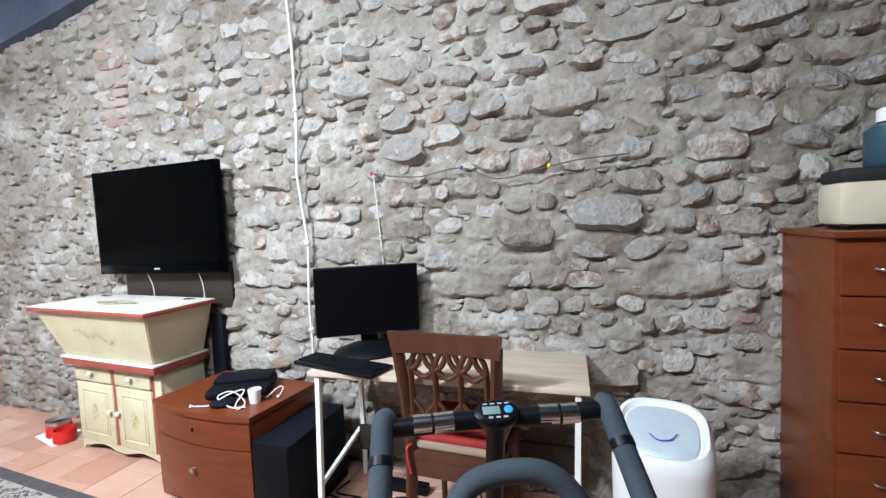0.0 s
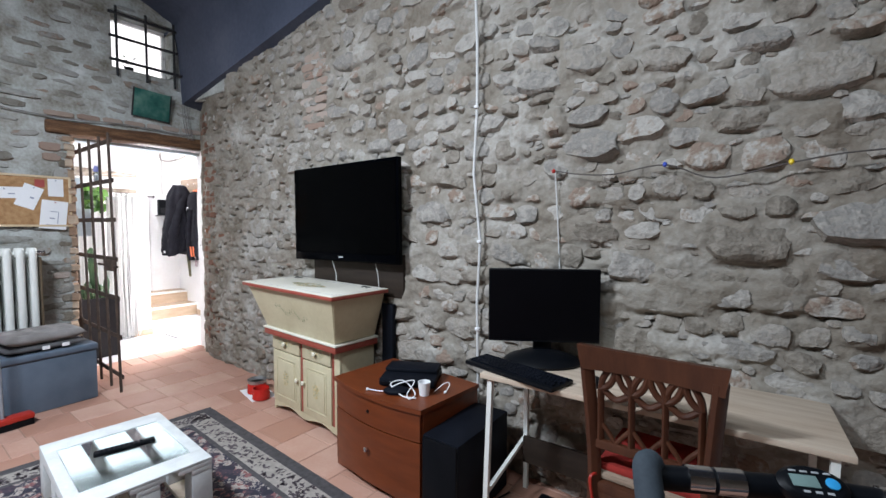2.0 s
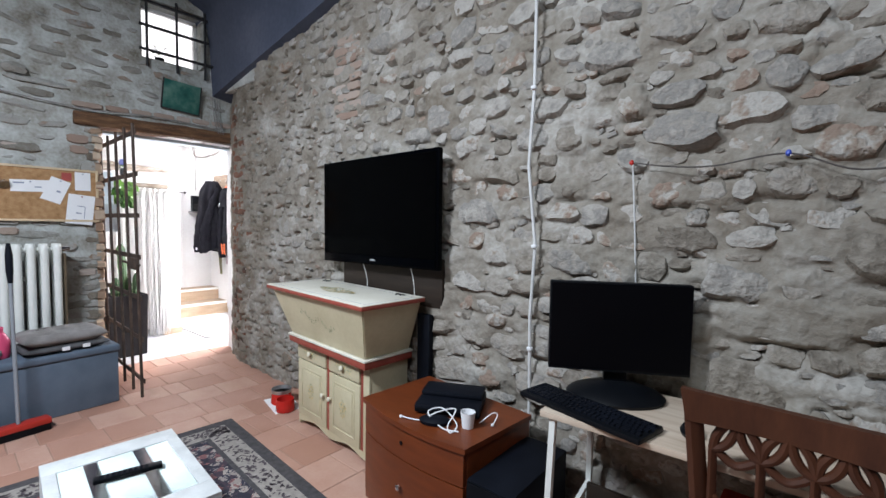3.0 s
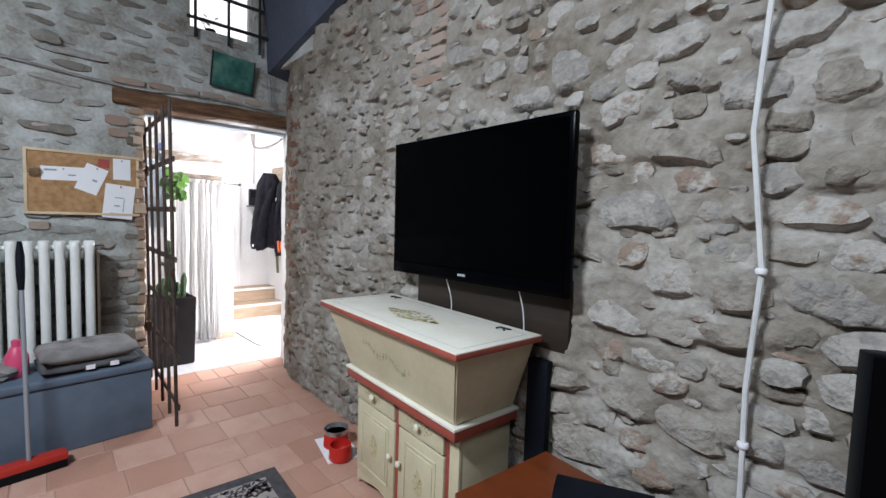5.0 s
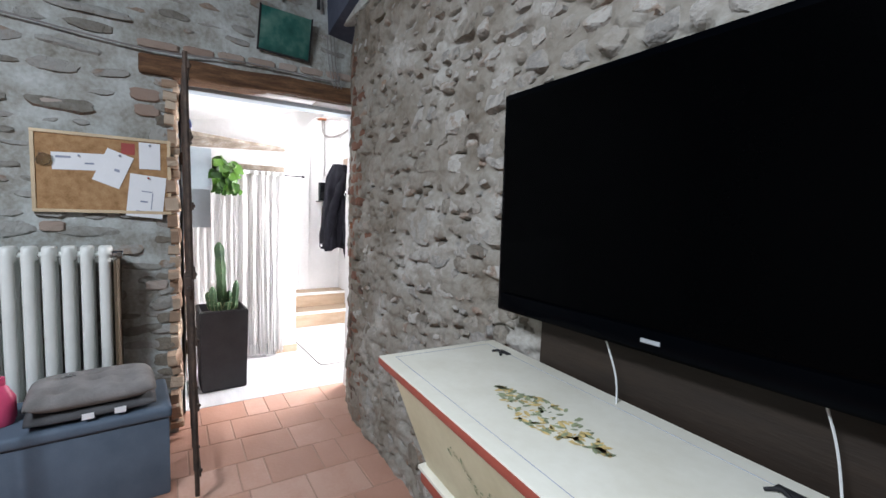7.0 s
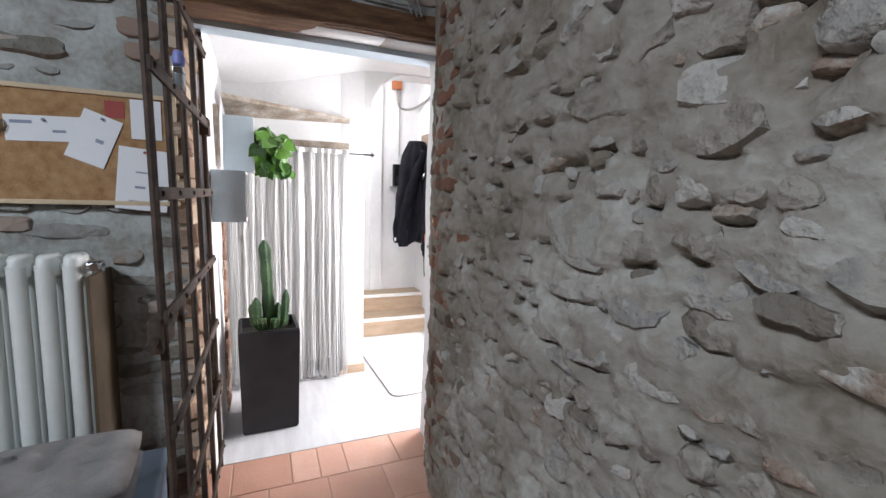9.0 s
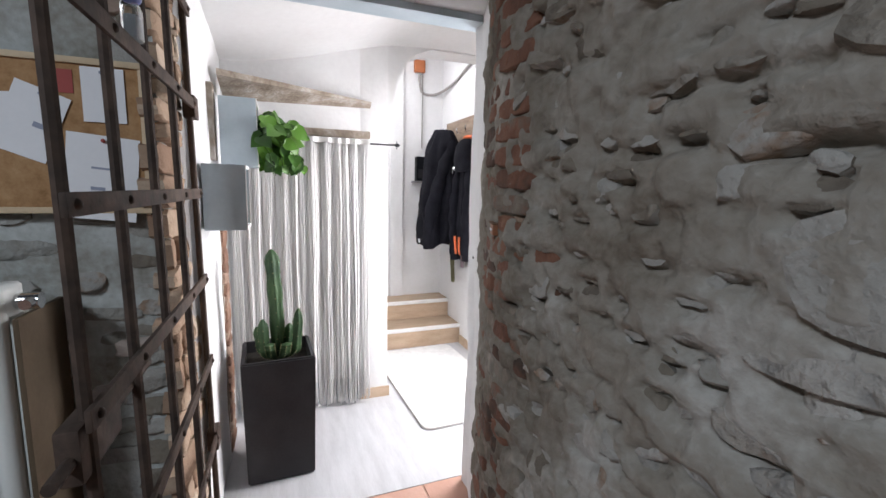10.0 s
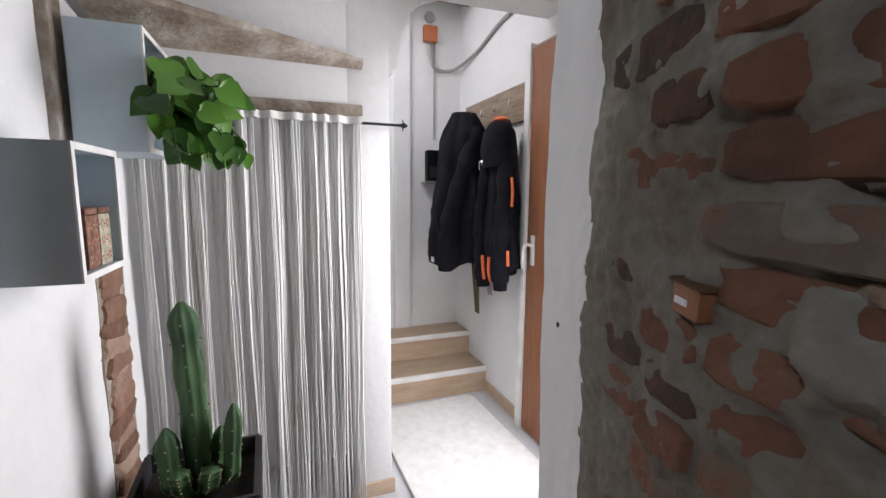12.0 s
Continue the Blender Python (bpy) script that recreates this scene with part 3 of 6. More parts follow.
# upper window
WIN = tagged(new("window_1"), "small barred window under the ceiling", "window", kind="structure")
part("frame", box(box(box(box(B(), -5.60, -5.56, WY0, WY1, WZ0, WZ0 + 0.03), -5.60, -5.56, WY0, WY1, WZ1 - 0.03, WZ1), -5.60, -5.56, WY0, WY0 + 0.03, WZ0 + 0.03, WZ1 - 0.03), -5.60, -5.56, WY1 - 0.03, WY1, WZ0 + 0.03, WZ1 - 0.03), M_BOXEDGE, WIN)
for y in (1.53, 1.78, 2.035):
    part("bar", sweep(B(), [(-5.30, y, WZ0 - 0.09), (-5.30, y, WZ1 + 0.02)], 0.012, 8), M_WINIRON, WIN)
for z in (3.03, 3.25, 3.47):
    part("bar", bx(-5.312, -5.29, 1.47, 2.13 if z < 3.1 else 2.07, z - 0.011, z + 0.011), M_WINIRON, WIN)
setting("backdrop_window", bx(-6.4, -6.38, 0.4, 3.0, 2.75, 4.4), M_DAY, "bright sky behind the upper window", "backdrop")
POTTED = thing("potted_plant", pose(-5.5, 1.69, WZ0), "small plant in a pot on the window sill", "plant")
part("pot", lathe(B(), [(0.03, 0.0), (0.042, 0.07), (0.036, 0.07), (0.03, 0.05)], 14), M_WINIRON, POTTED)
bm = B()
for k in range(26):
    a, r, h = random.uniform(0, 6.28), random.uniform(0.01, 0.075), random.uniform(0.07, 0.17)
    c = Vector((r * math.cos(a), r * math.sin(a), h))
    d = Vector((math.cos(a), math.sin(a), 0.5)).normalized() * 0.035
    s = d.cross(Vector((0, 0, 1))).normalized() * 0.012
    bm.faces.new([bm.verts.new(p) for p in (c - d * 0.5, c + s, c + d, c - s)])
part("foliage", bm, M_LEAF, POTTED)
# unseen skylight over the stairs, added to account for the hall's upper light
SKYL = tagged(new("added_skylight"), "unseen skylight added above the steps", "window", kind="structure")
part("frame", box(box(B(), -7.80, -7.76, 1.5, 2.3, 3.1, 3.2), -7.04, -7.0, 1.5, 2.3, 3.1, 3.2), M_BOXEDGE, SKYL)
part("pane", bx(-7.76, -7.04, 1.5, 2.3, 3.14, 3.15), M_GLASS, SKYL).visible_shadow = False
setting("trim_stair_beam", bx(-7.95, -7.82, 2.3, 3.168, 2.93, 3.098, bevel=0.012), M_BEAM, "old brown beam above the steps", "beam")


# ---- room: television wall ----
def television():
    t = thing("television", pose(-2.715, 2.108, 1.174, 0, -0.6, 0), "large black flat television mounted on the stone wall", "television")
    w, h = 0.564, 0.715
    part("screen", bx(-w + 0.022, w - 0.022, -0.036, -0.030, 0.068, h - 0.022), M_SCREEN, t)
    bm = B()
    box(bm, -w, w, -0.032, 0.004, 0.0, h, bevel=0.010)
    part("bezel", bm, M_TVCASE, t)
    part("speaker_strip", bx(-w + 0.02, w - 0.02, -0.042, -0.030, 0.008, 0.062, bevel=0.006), M_TVCASE, t)
    part("back_shell", bx(-0.45, 0.45, 0.0, 0.06, 0.05, h - 0.08, bevel=0.02), M_BLACK, t)
    part("badge", bx(-0.024, 0.024, -0.046, -0.042, 0.030, 0.040, bevel=0.001), M_GREYKEY, t, "small pale badge")
    part("wall_bracket", bx(-0.2, 0.2, 0.05, 0.10, 0.2, 0.5), M_WINIRON, t)
    bm = sweep(B(), curve([(-0.16, 0.0, 0.02), (-0.12, 0.01, -0.10), (-0.10, -0.01, -0.20)], 5), 0.0025, 6)
    part("cable", bm, M_CABLE, t, "white cable")
    bm = sweep(B(), curve([(0.30, 0.0, 0.02), (0.325, 0.01, -0.08), (0.345, 0.0, -0.20)], 5), 0.0025, 6)
    part("cable", bm, M_CABLE, t, "white cable")


television()
single("wooden_board", bx(-0.49, 0.47, -0.012, 0.03, 0, 0.30, bevel=0.004), M_WOODBOARD, pose(-2.66, 2.172, 0.94), "dark brown board fixed on the wall below the television", "board")


def dough_chest():
    t = thing("dough_chest", pose(-2.857, 1.917, 0.008, 0, 0, -3.4), "cream painted kneading-trough cupboard with red trim and flowers", "cupboard")
    w, f, b = 0.42, -0.073, 0.220
    # carcass
    bm = B()
    box(bm, -w, w, f + 0.015, b, 0.06, 0.599, bevel=0.004)
    part("body", bm, M_CREAM, t)
    bm = B()
    for s in (-1, 1):
        box(bm, s * w - 0.02 * (s > 0), s * w + 0.02 * (s < 0), f - 0.002, b, 0.0, 0.062, bevel=0.004)
    n = 12
    for i in range(n):
        x0, x1 = -w + 0.02 + (2 * w - 0.04) * i / n, -w + 0.02 + (2 * w - 0.04) * (i + 1) / n
        z0, z1 = (0.058 - 0.035 * abs(math.cos(math.pi * 2 * k / n)) ** 2 for k in (i, i + 1))
        prism(bm, [(x0, f - 0.002, z0), (x1, f - 0.002, z1), (x1, f - 0.002, 0.075), (x0, f - 0.002, 0.075)], [(x0, f + 0.014, z0), (x1, f + 0.014, z1), (x1, f + 0.014, 0.075), (x0, f + 0.014, 0.075)])
    part("plinth", bm, M_CREAM, t, "scalloped cream plinth")
    for x0, x1 in ((-0.044, -0.012), (w - 0.088, w - 0.060)):
        part("rail", bx(x0, x1, f - 0.001, f + 0.016, 0.07, 0.60, bevel=0.003, seg=1), M_ROSE, t, "red-brown front frame")
    part("stile", bx(w - 0.059, w, f - 0.004, f + 0.016, 0.07, 0.60, bevel=0.003), M_CREAM, t)
    for s in (-1, 1):
        x0, x1 = (-w + 0.004, -0.047) if s < 0 else (-0.009, w - 0.091)
        d = part("drawer", bx(x0, x1, f - 0.012, f + 0.012, 0.482, 0.597, bevel=0.006), M_CREAM, t)
        c = (x0 + x1) / 2
        part("knob", lathe(B(), [(0.006, 0), (0.008, 0.008), (0.016, 0.014), (0.017, 0.022), (0.010, 0.028)], 14), M_KNOB, d).matrix_local = pose(c, f - 0.012, 0.540, 90)
        flowers(d, c, f - 0.0132, 0.540, 0.095, 0.032, 44)
        d = part("door", bx(x0, x1, f - 0.008, f + 0.012, 0.076, 0.471, bevel=0.006), M_CREAM, t)
        bm = B()
        e = 0.05
        for a in ((x0 + e, x0 + e + 0.010, 0.13, 0.415), (x1 - e - 0.010, x1 - e, 0.13, 0.415), (x0 + e, x1 - e, 0.12, 0.13), (x0 + e, x1 - e, 0.415, 0.425)):
            box(bm, a[0], a[1], f - 0.013, f - 0.007, a[2], a[3], bevel=0.002, seg=1)
        part("moulding", bm, M_CREAM, d)
        part("panel", bx(x0 + e + 0.022, x1 - e - 0.022, f - 0.013, f - 0.006, 0.142, 0.403, bevel=0.005), M_CREAM, d)
        kx = x1 - 0.022 if s < 0 else x0 + 0.022
        part("knob", lathe(B(), [(0.006, 0), (0.008, 0.008), (0.015, 0.014), (0.016, 0.022), (0.010, 0.027)], 14), M_KNOB, d).matrix_local = pose(kx, f - 0.008, 0.30, 90)
        flowers(d, c, f - 0.0142, 0.275, 0.036, 0.058, 44, True)
    # moulding between cupboard and trough
    part("waist", bx(-w - 0.03, w + 0.03, f - 0.06, b + 0.012, 0.601, 0.645, bevel=0.010), M_ROSE, t, "red-brown moulding")
    part("waist_top", bx(-w - 0.036, w + 0.036, f - 0.066, b + 0.012, 0.646, 0.6595, bevel=0.004), M_CREAMTOP, t, "ivory moulding")
    z0, z1 = 0.660, 0.972
    lo = [(-w - 0.012, f - 0.045, z0), (w + 0.012, f - 0.045, z0), (w + 0.012, b, z0), (-w - 0.012, b, z0)]
    up = [(-0.535, f - 0.14, z1), (0.535, f - 0.14, z1), (0.535, b, z1), (-0.535, b, z1)]
    bm = prism(B(), lo, up)
    bmesh.ops.bevel(bm, geom=list(bm.edges), offset=0.006, segments=2, affect="EDGES")
    tr = part("trough", bm, M_CREAM, t)
    bm = B()
    sprig(bm, -0.17, 0.20, 13)
    ob = part("painted_sprig", bm, M_LEAFPAINT, tr, "painted olive sprig")
    ob["kind"] = "stuff"
    tilt = math.degrees(math.atan2(0.095, z1 - z0))
    ob.matrix_local = pose(-0.03, f - 0.0960, 0.82, tilt)
    lid = part("lid", bx(-0.568, 0.568, f - 0.170, b + 0.005, 0.974, 1.000, bevel=0.008), M_ROSE, t, "red-brown lid edge")
    part("lid_top", bx(-0.566, 0.566, f - 0.168, b + 0.003, 0.9965, 1.0035, bevel=0.003), M_CREAMTOP, lid, "ivory lid with painted flowers")
    bm = B()
    for a in ((-0.53, 0.53, f - 0.122, f - 0.1205), (-0.53, -0.5285, f - 0.12, b - 0.05), (0.5285, 0.53, f - 0.12, b - 0.05), (-0.53, 0.53, b - 0.05, b - 0.0485)):
        box(bm, a[0], a[1], a[2], a[3], 1.0036, 1.0042)
    part("painted_line", bm, M_INK, lid, "thin dark painted line")
    bm, bf = B(), B()
    for k in range(230):
        u = random.uniform(-1, 1)
        v = random.uniform(-1, 1) * (1 - abs(u) ** 1.5)
        x, y = 0.19 * u, f + 0.045 + 0.075 * v
        a, s = random.uniform(0, 6.28), random.uniform(0.006, 0.017)
        petal(bm if k % 2 else bf, x, y, 1.0045 + 0.0002 * (k % 3), a, s, "z")
    part("painted_leaves", bm, M_LEAFPAINT, lid, "painted green leaves")["kind"] = "stuff"
    part("painted_flowers", bf, M_FLOWERPAINT, lid, "painted yellow flowers")["kind"] = "stuff"
    for s in (-1, 1):
        bm = bx(s * 0.42 - 0.025, s * 0.42 + 0.025, b - 0.062, b - 0.045, 1.004, 1.008, bevel=0.001)
        sweep(bm, curve([(s * 0.42 - 0.03, b - 0.085, 1.006), (s * 0.42 - 0.01, b - 0.07, 1.012), (s * 0.42 + 0.02, b - 0.085, 1.006)], 5), 0.004, 6)
        part("hinge", bm, M_WINIRON, lid, "small dark iron hinge")


def petal(bm, x, y, z, a, s, axis):
    pts = [(-1, 0), (-0.3, 0.38), (0.6, 0.30), (1, 0), (0.6, -0.30), (-0.3, -0.38)]
    vs = []
    for u, v in pts:
        p, q = s * (u * math.cos(a) - v * math.sin(a)), s * (u * math.sin(a) + v * math.cos(a))
        vs.append(bm.verts.new((x + p, y + q, z) if axis == "z" else (x + p, z, y + q)))
    bm.faces.new(vs)


def sprig(bm, x0, x1, n):
    for k in range(2 * n):
        u = k / (2 * n - 1)
        x = x0 + (x1 - x0) * u
        z = 0.022 * math.sin(u * 13) - 0.05 * u + 0.025
        for d in (-1, 1):
            petal(bm, x + random.uniform(-0.012, 0.012), z + 0.012 * d * random.random(), 0.0, 0.8 * d + random.uniform(-0.5, 0.5), random.uniform(0.005, 0.010), "y")


def flowers(parent, x, y, z, rx, rz, n, yellow=False):
    bm, bf = B(), B()
    for k in range(n):
        a = 2.4 * k
        r = math.sqrt((k + 0.5) / n)
        petal(bm if (k % 3 and not (yellow and k % 2)) else bf, x + rx * r * math.cos(a), z + rz * r * math.sin(a), y - 0.0002 * (k % 4), a, random.uniform(0.005, 0.010), "y")
    part("painted_leaves", bm, M_LEAFPAINT, parent)["kind"] = "stuff"
    part("painted_flowers", bf, M_FLOWERPAINT, parent)["kind"] = "stuff"


dough_chest()


def red_cabinet():
    t = thing("drawer_cabinet", pose(-1.895, 1.845, 0.0, 0, 0, -5), "low cherry-wood cabinet with a bowed front and two drawers", "cabinet")
    w, f, b = 0.352, -0.235, 0.235
    n = 14

    def bow(x):
        return f - 0.045 * (1 - (x / w) ** 2)

    def bowed(bm, x0, x1, z0, z1, off, deep):
        xs = steps(x0, x1, (x1 - x0) / n)
        lo = [(x, bow(x) + off, z0) for x in xs] + [(x1, deep, z0), (x0, deep, z0)]
        return prism(bm, lo, [(x, y, z1) for x, y, z in lo])
    part("top", bowed(B(), -w - 0.01, w + 0.01, 0.512, 0.536, -0.012, b), M_CHERRY, t)
    part("body", bx(-w, w, f + 0.02, b, 0.03, 0.511, bevel=0.003), M_CHERRY, t)
    d = part("drawer", bowed(B(), -w + 0.004, w - 0.004, 0.365, 0.506, 0.0, f + 0.02), M_CHERRY, t)
    part("keyhole", lathe(B(), [(0.009, 0), (0.010, 0.004), (0.004, 0.005)], 12), M_BLACK, d).matrix_local = pose(0.0, bow(0) + 0.0005, 0.44, 90)
    d = part("drawer", bowed(B(), -w + 0.004, w - 0.004, 0.045, 0.358, 0.0, f + 0.02), M_CHERRY, t)
    part("knob", lathe(B(), [(0.005, 0), (0.006, 0.01), (0.013, 0.016), (0.014, 0.024), (0.008, 0.028)], 12), M_STEEL, d, "chrome knob").matrix_local = pose(0.0, bow(0) + 0.0005, 0.235, 90)
    bm = B()
    for i in range(n):
        xs = [-w + 2 * w * k / n for k in (i, i + 1)]
        zs = [0.0 + 0.045 * (1 - abs(x / w) ** 2.2) - 0.0 for x in xs]
        prism(bm, [(xs[0], bow(xs[0]) + 0.004, zs[0]), (xs[1], bow(xs[1]) + 0.004, zs[1]), (xs[1], bow(xs[1]) + 0.004, 0.046), (xs[0], bow(xs[0]) + 0.004, 0.046)],
              [(xs[0], bow(xs[0]) + 0.02, zs[0]), (xs[1], bow(xs[1]) + 0.02, zs[1]), (xs[1], bow(xs[1]) + 0.02, 0.046), (xs[0], bow(xs[0]) + 0.02, 0.046)])
    part("plinth", bm, M_CHERRY, t)


red_cabinet()


def console():
    t = thing("game_console", pose(-1.86, 1.86, 0.537, 0, 0, 27), "flat dark blue-black electronic box on the cabinet", "electronics")
    part("body", bx(-0.16, 0.16, -0.13, 0.13, 0.006, 0.05, bevel=0.014), M_NAVY, t)
    part("top_shell", bx(-0.155, 0.155, -0.02, 0.125, 0.05, 0.075, bevel=0.012), M_NAVY, t)
    part("front_strip", bx(-0.15, 0.15, -0.133, -0.128, 0.02, 0.032), M_BLACK, t)
    g = single("gamepad", lathe(B(), [(0.02, 0.0), (0.07, 0.004), (0.075, 0.018), (0.05, 0.032), (0.01, 0.034)], 20, sy=0.6), M_NAVY, pose(-1.80, 1.665, 0.537, 0, 0, 30), "dark controller lying on the cabinet", "controller")
    c = thing("cup", pose(-1.665, 1.735, 0.537), "small white plastic cup on the cabinet", "cup")
    part("wall", lathe(B(), [(0.026, 0.0), (0.034, 0.072), (0.0315, 0.072), (0.024, 0.004)], 22), M_PAPER, c)
    pts = [(-1.95, 1.60, 0.544), (-1.86, 1.63, 0.546), (-1.80, 1.68, 0.584), (-1.74, 1.74, 0.596), (-1.72, 1.66, 0.554), (-1.68, 1.63, 0.544), (-1.70, 1.70, 0.549), (-1.80, 1.72, 0.589), (-1.84, 1.66, 0.579), (-1.74, 1.64, 0.544), (-1.66, 1.66, 0.544)]
    e = thing("earphones", pose(0, 0, 0), "white tangled earphone cable on the cabinet", "earphones")
    part("cable", sweep(B(), curve(pts, 7), 0.0035, 6), M_PAPER, e)
    part("cable", sweep(B(), curve([(-1.64, 1.79, 0.544), (-1.61, 1.85, 0.579), (-1.595, 1.87, 0.569), (-1.585, 1.82, 0.542)], 7), 0.003, 6), M_PAPER, e)
    for p in ((-1.955, 1.598, 0.544), (-1.585, 1.815, 0.544)):
        part("earbud", lathe(B(), [(0.003, -0.007), (0.008, -0.003), (0.008, 0.004), (0.003, 0.008)], 10, p), M_PAPER, e)


console()
TOWER = thing("computer_tower", pose(-1.43, 1.80, 0), "black computer case under the desk end", "computer")
part("case", bx(-0.105, 0.105, -0.24, 0.24, 0.012, 0.43, bevel=0.008), M_NAVY, TOWER)
part("front_panel", bx(-0.1, 0.1, -0.252, -0.238, 0.02, 0.425, bevel=0.01), M_BLACK, TOWER)
for sx in (-0.08, 0.08):
    for sy in (-0.2, 0.2):
        part("foot", lathe(B(), [(0.014, 0), (0.014, 0.014)], 10, (sx, sy, 0)), M_BLACK, TOWER)


# dark upright panel; below about 0.55 m it replaces shade on the wall
def slim_panel():
    t = thing("loudspeaker", pose(-2.30, 2.135, 0.0, 0, 0, 0), "slim black panel against the wall, its lower part standing in for shade", "loudspeaker")
    part("cabinet", bx(-0.05, 0.05, -0.02, 0.02, 0.02, 0.90, bevel=0.008), M_NAVY, t)
    part("foot", bx(-0.06, 0.06, -0.03, 0.03, 0, 0.02, bevel=0.005), M_BLACK, t)


slim_panel()


def desk():
    t = thing("desk", pose(-0.64, 1.915, 0.026, 0, 0, 2), "pale wood-look desk with white steel legs", "desk")
    part("tabletop", bx(-0.64, 0.64, -0.24, 0.24, 0.712, 0.735, bevel=0.004), M_PALE, t)
    for sx in (-0.595, 0.595):
        part("leg", sweep(B(), [(sx, -0.215, 0.71), (sx - 0.02, -0.225, -0.026)], 0.016, 4), M_RADIATOR, t, "white steel leg")
        part("leg", sweep(B(), [(sx, 0.20, 0.71), (sx, 0.21, -0.026)], 0.016, 4), M_RADIATOR, t, "white steel leg")
        part("brace", sweep(B(), [(sx - 0.018, -0.22, 0.16), (sx, 0.205, 0.27)], 0.013, 4), M_RADIATOR, t)
        part("brace", sweep(B(), [(sx, -0.2, 0.70), (sx, 0.2, 0.70)], 0.012, 4), M_RADIATOR, t)
    part("back_rail", bx(-0.58, 0.58, 0.195, 0.215, 0.60, 0.70), M_WOODBOARD, t)
    part("lower_rail", bx(-0.58, 0.58, 0.13, 0.15, 0.16, 0.30, bevel=0.003), M_WOODBOARD, t, "dark brown lower board")


desk()


def monitor():
    t = thing("monitor", pose(-1.105, 1.978, 0.761, 0, 0, 29.5), "black flat computer monitor on a round stand", "monitor")
    part("base", lathe(B(), [(0.185, 0), (0.192, 0.012), (0.17, 0.03), (0.10, 0.055), (0.05, 0.065)], 32, (0, 0.0, 0), sx=1.0, sy=0.72), M_BLACK, t)
    part("neck", bx(-0.045, 0.045, 0.0, 0.035, 0.03, 0.24, bevel=0.01), M_BLACK, t)
    part("housing", bx(-0.268, 0.270, -0.028, 0.012, 0.108, 0.470, bevel=0.006), M_BLACK, t)
    part("screen", bx(-0.262, 0.264, -0.0305, -0.027, 0.120, 0.464), M_SCREEN2, t)


monitor()


def keyboard():
    t = thing("keyboard", pose(-1.135, 1.748, 0.762, 0, 0, -12), "black computer keyboard on the desk edge", "keyboard")
    part("body", bx(-0.25, 0.25, -0.082, 0.082, 0, 0.020, bevel=0.007), M_BLACK, t)
    bm = B()
    for r in range(5):
        x = -0.235
        while x < 0.23:
            w = 0.017 if random.random() < 0.85 else 0.032
            box(bm, x, x + w - 0.003, -0.06 + r * 0.025, -0.06 + r * 0.025 + 0.019, 0.019, 0.027)
            x += w + 0.001
    part("key_block", bm, M_NAVY, t, smooth=None)
    m = thing("mouse", pose(-0.80, 1.82, 0.761, 0, 0, 20), "black computer mouse on the desk", "mouse")
    part("shell", lathe(B(), [(0.030, 0), (0.034, 0.012), (0.026, 0.028), (0.008, 0.034)], 18, sy=1.6), M_BLACK, m)


keyboard()


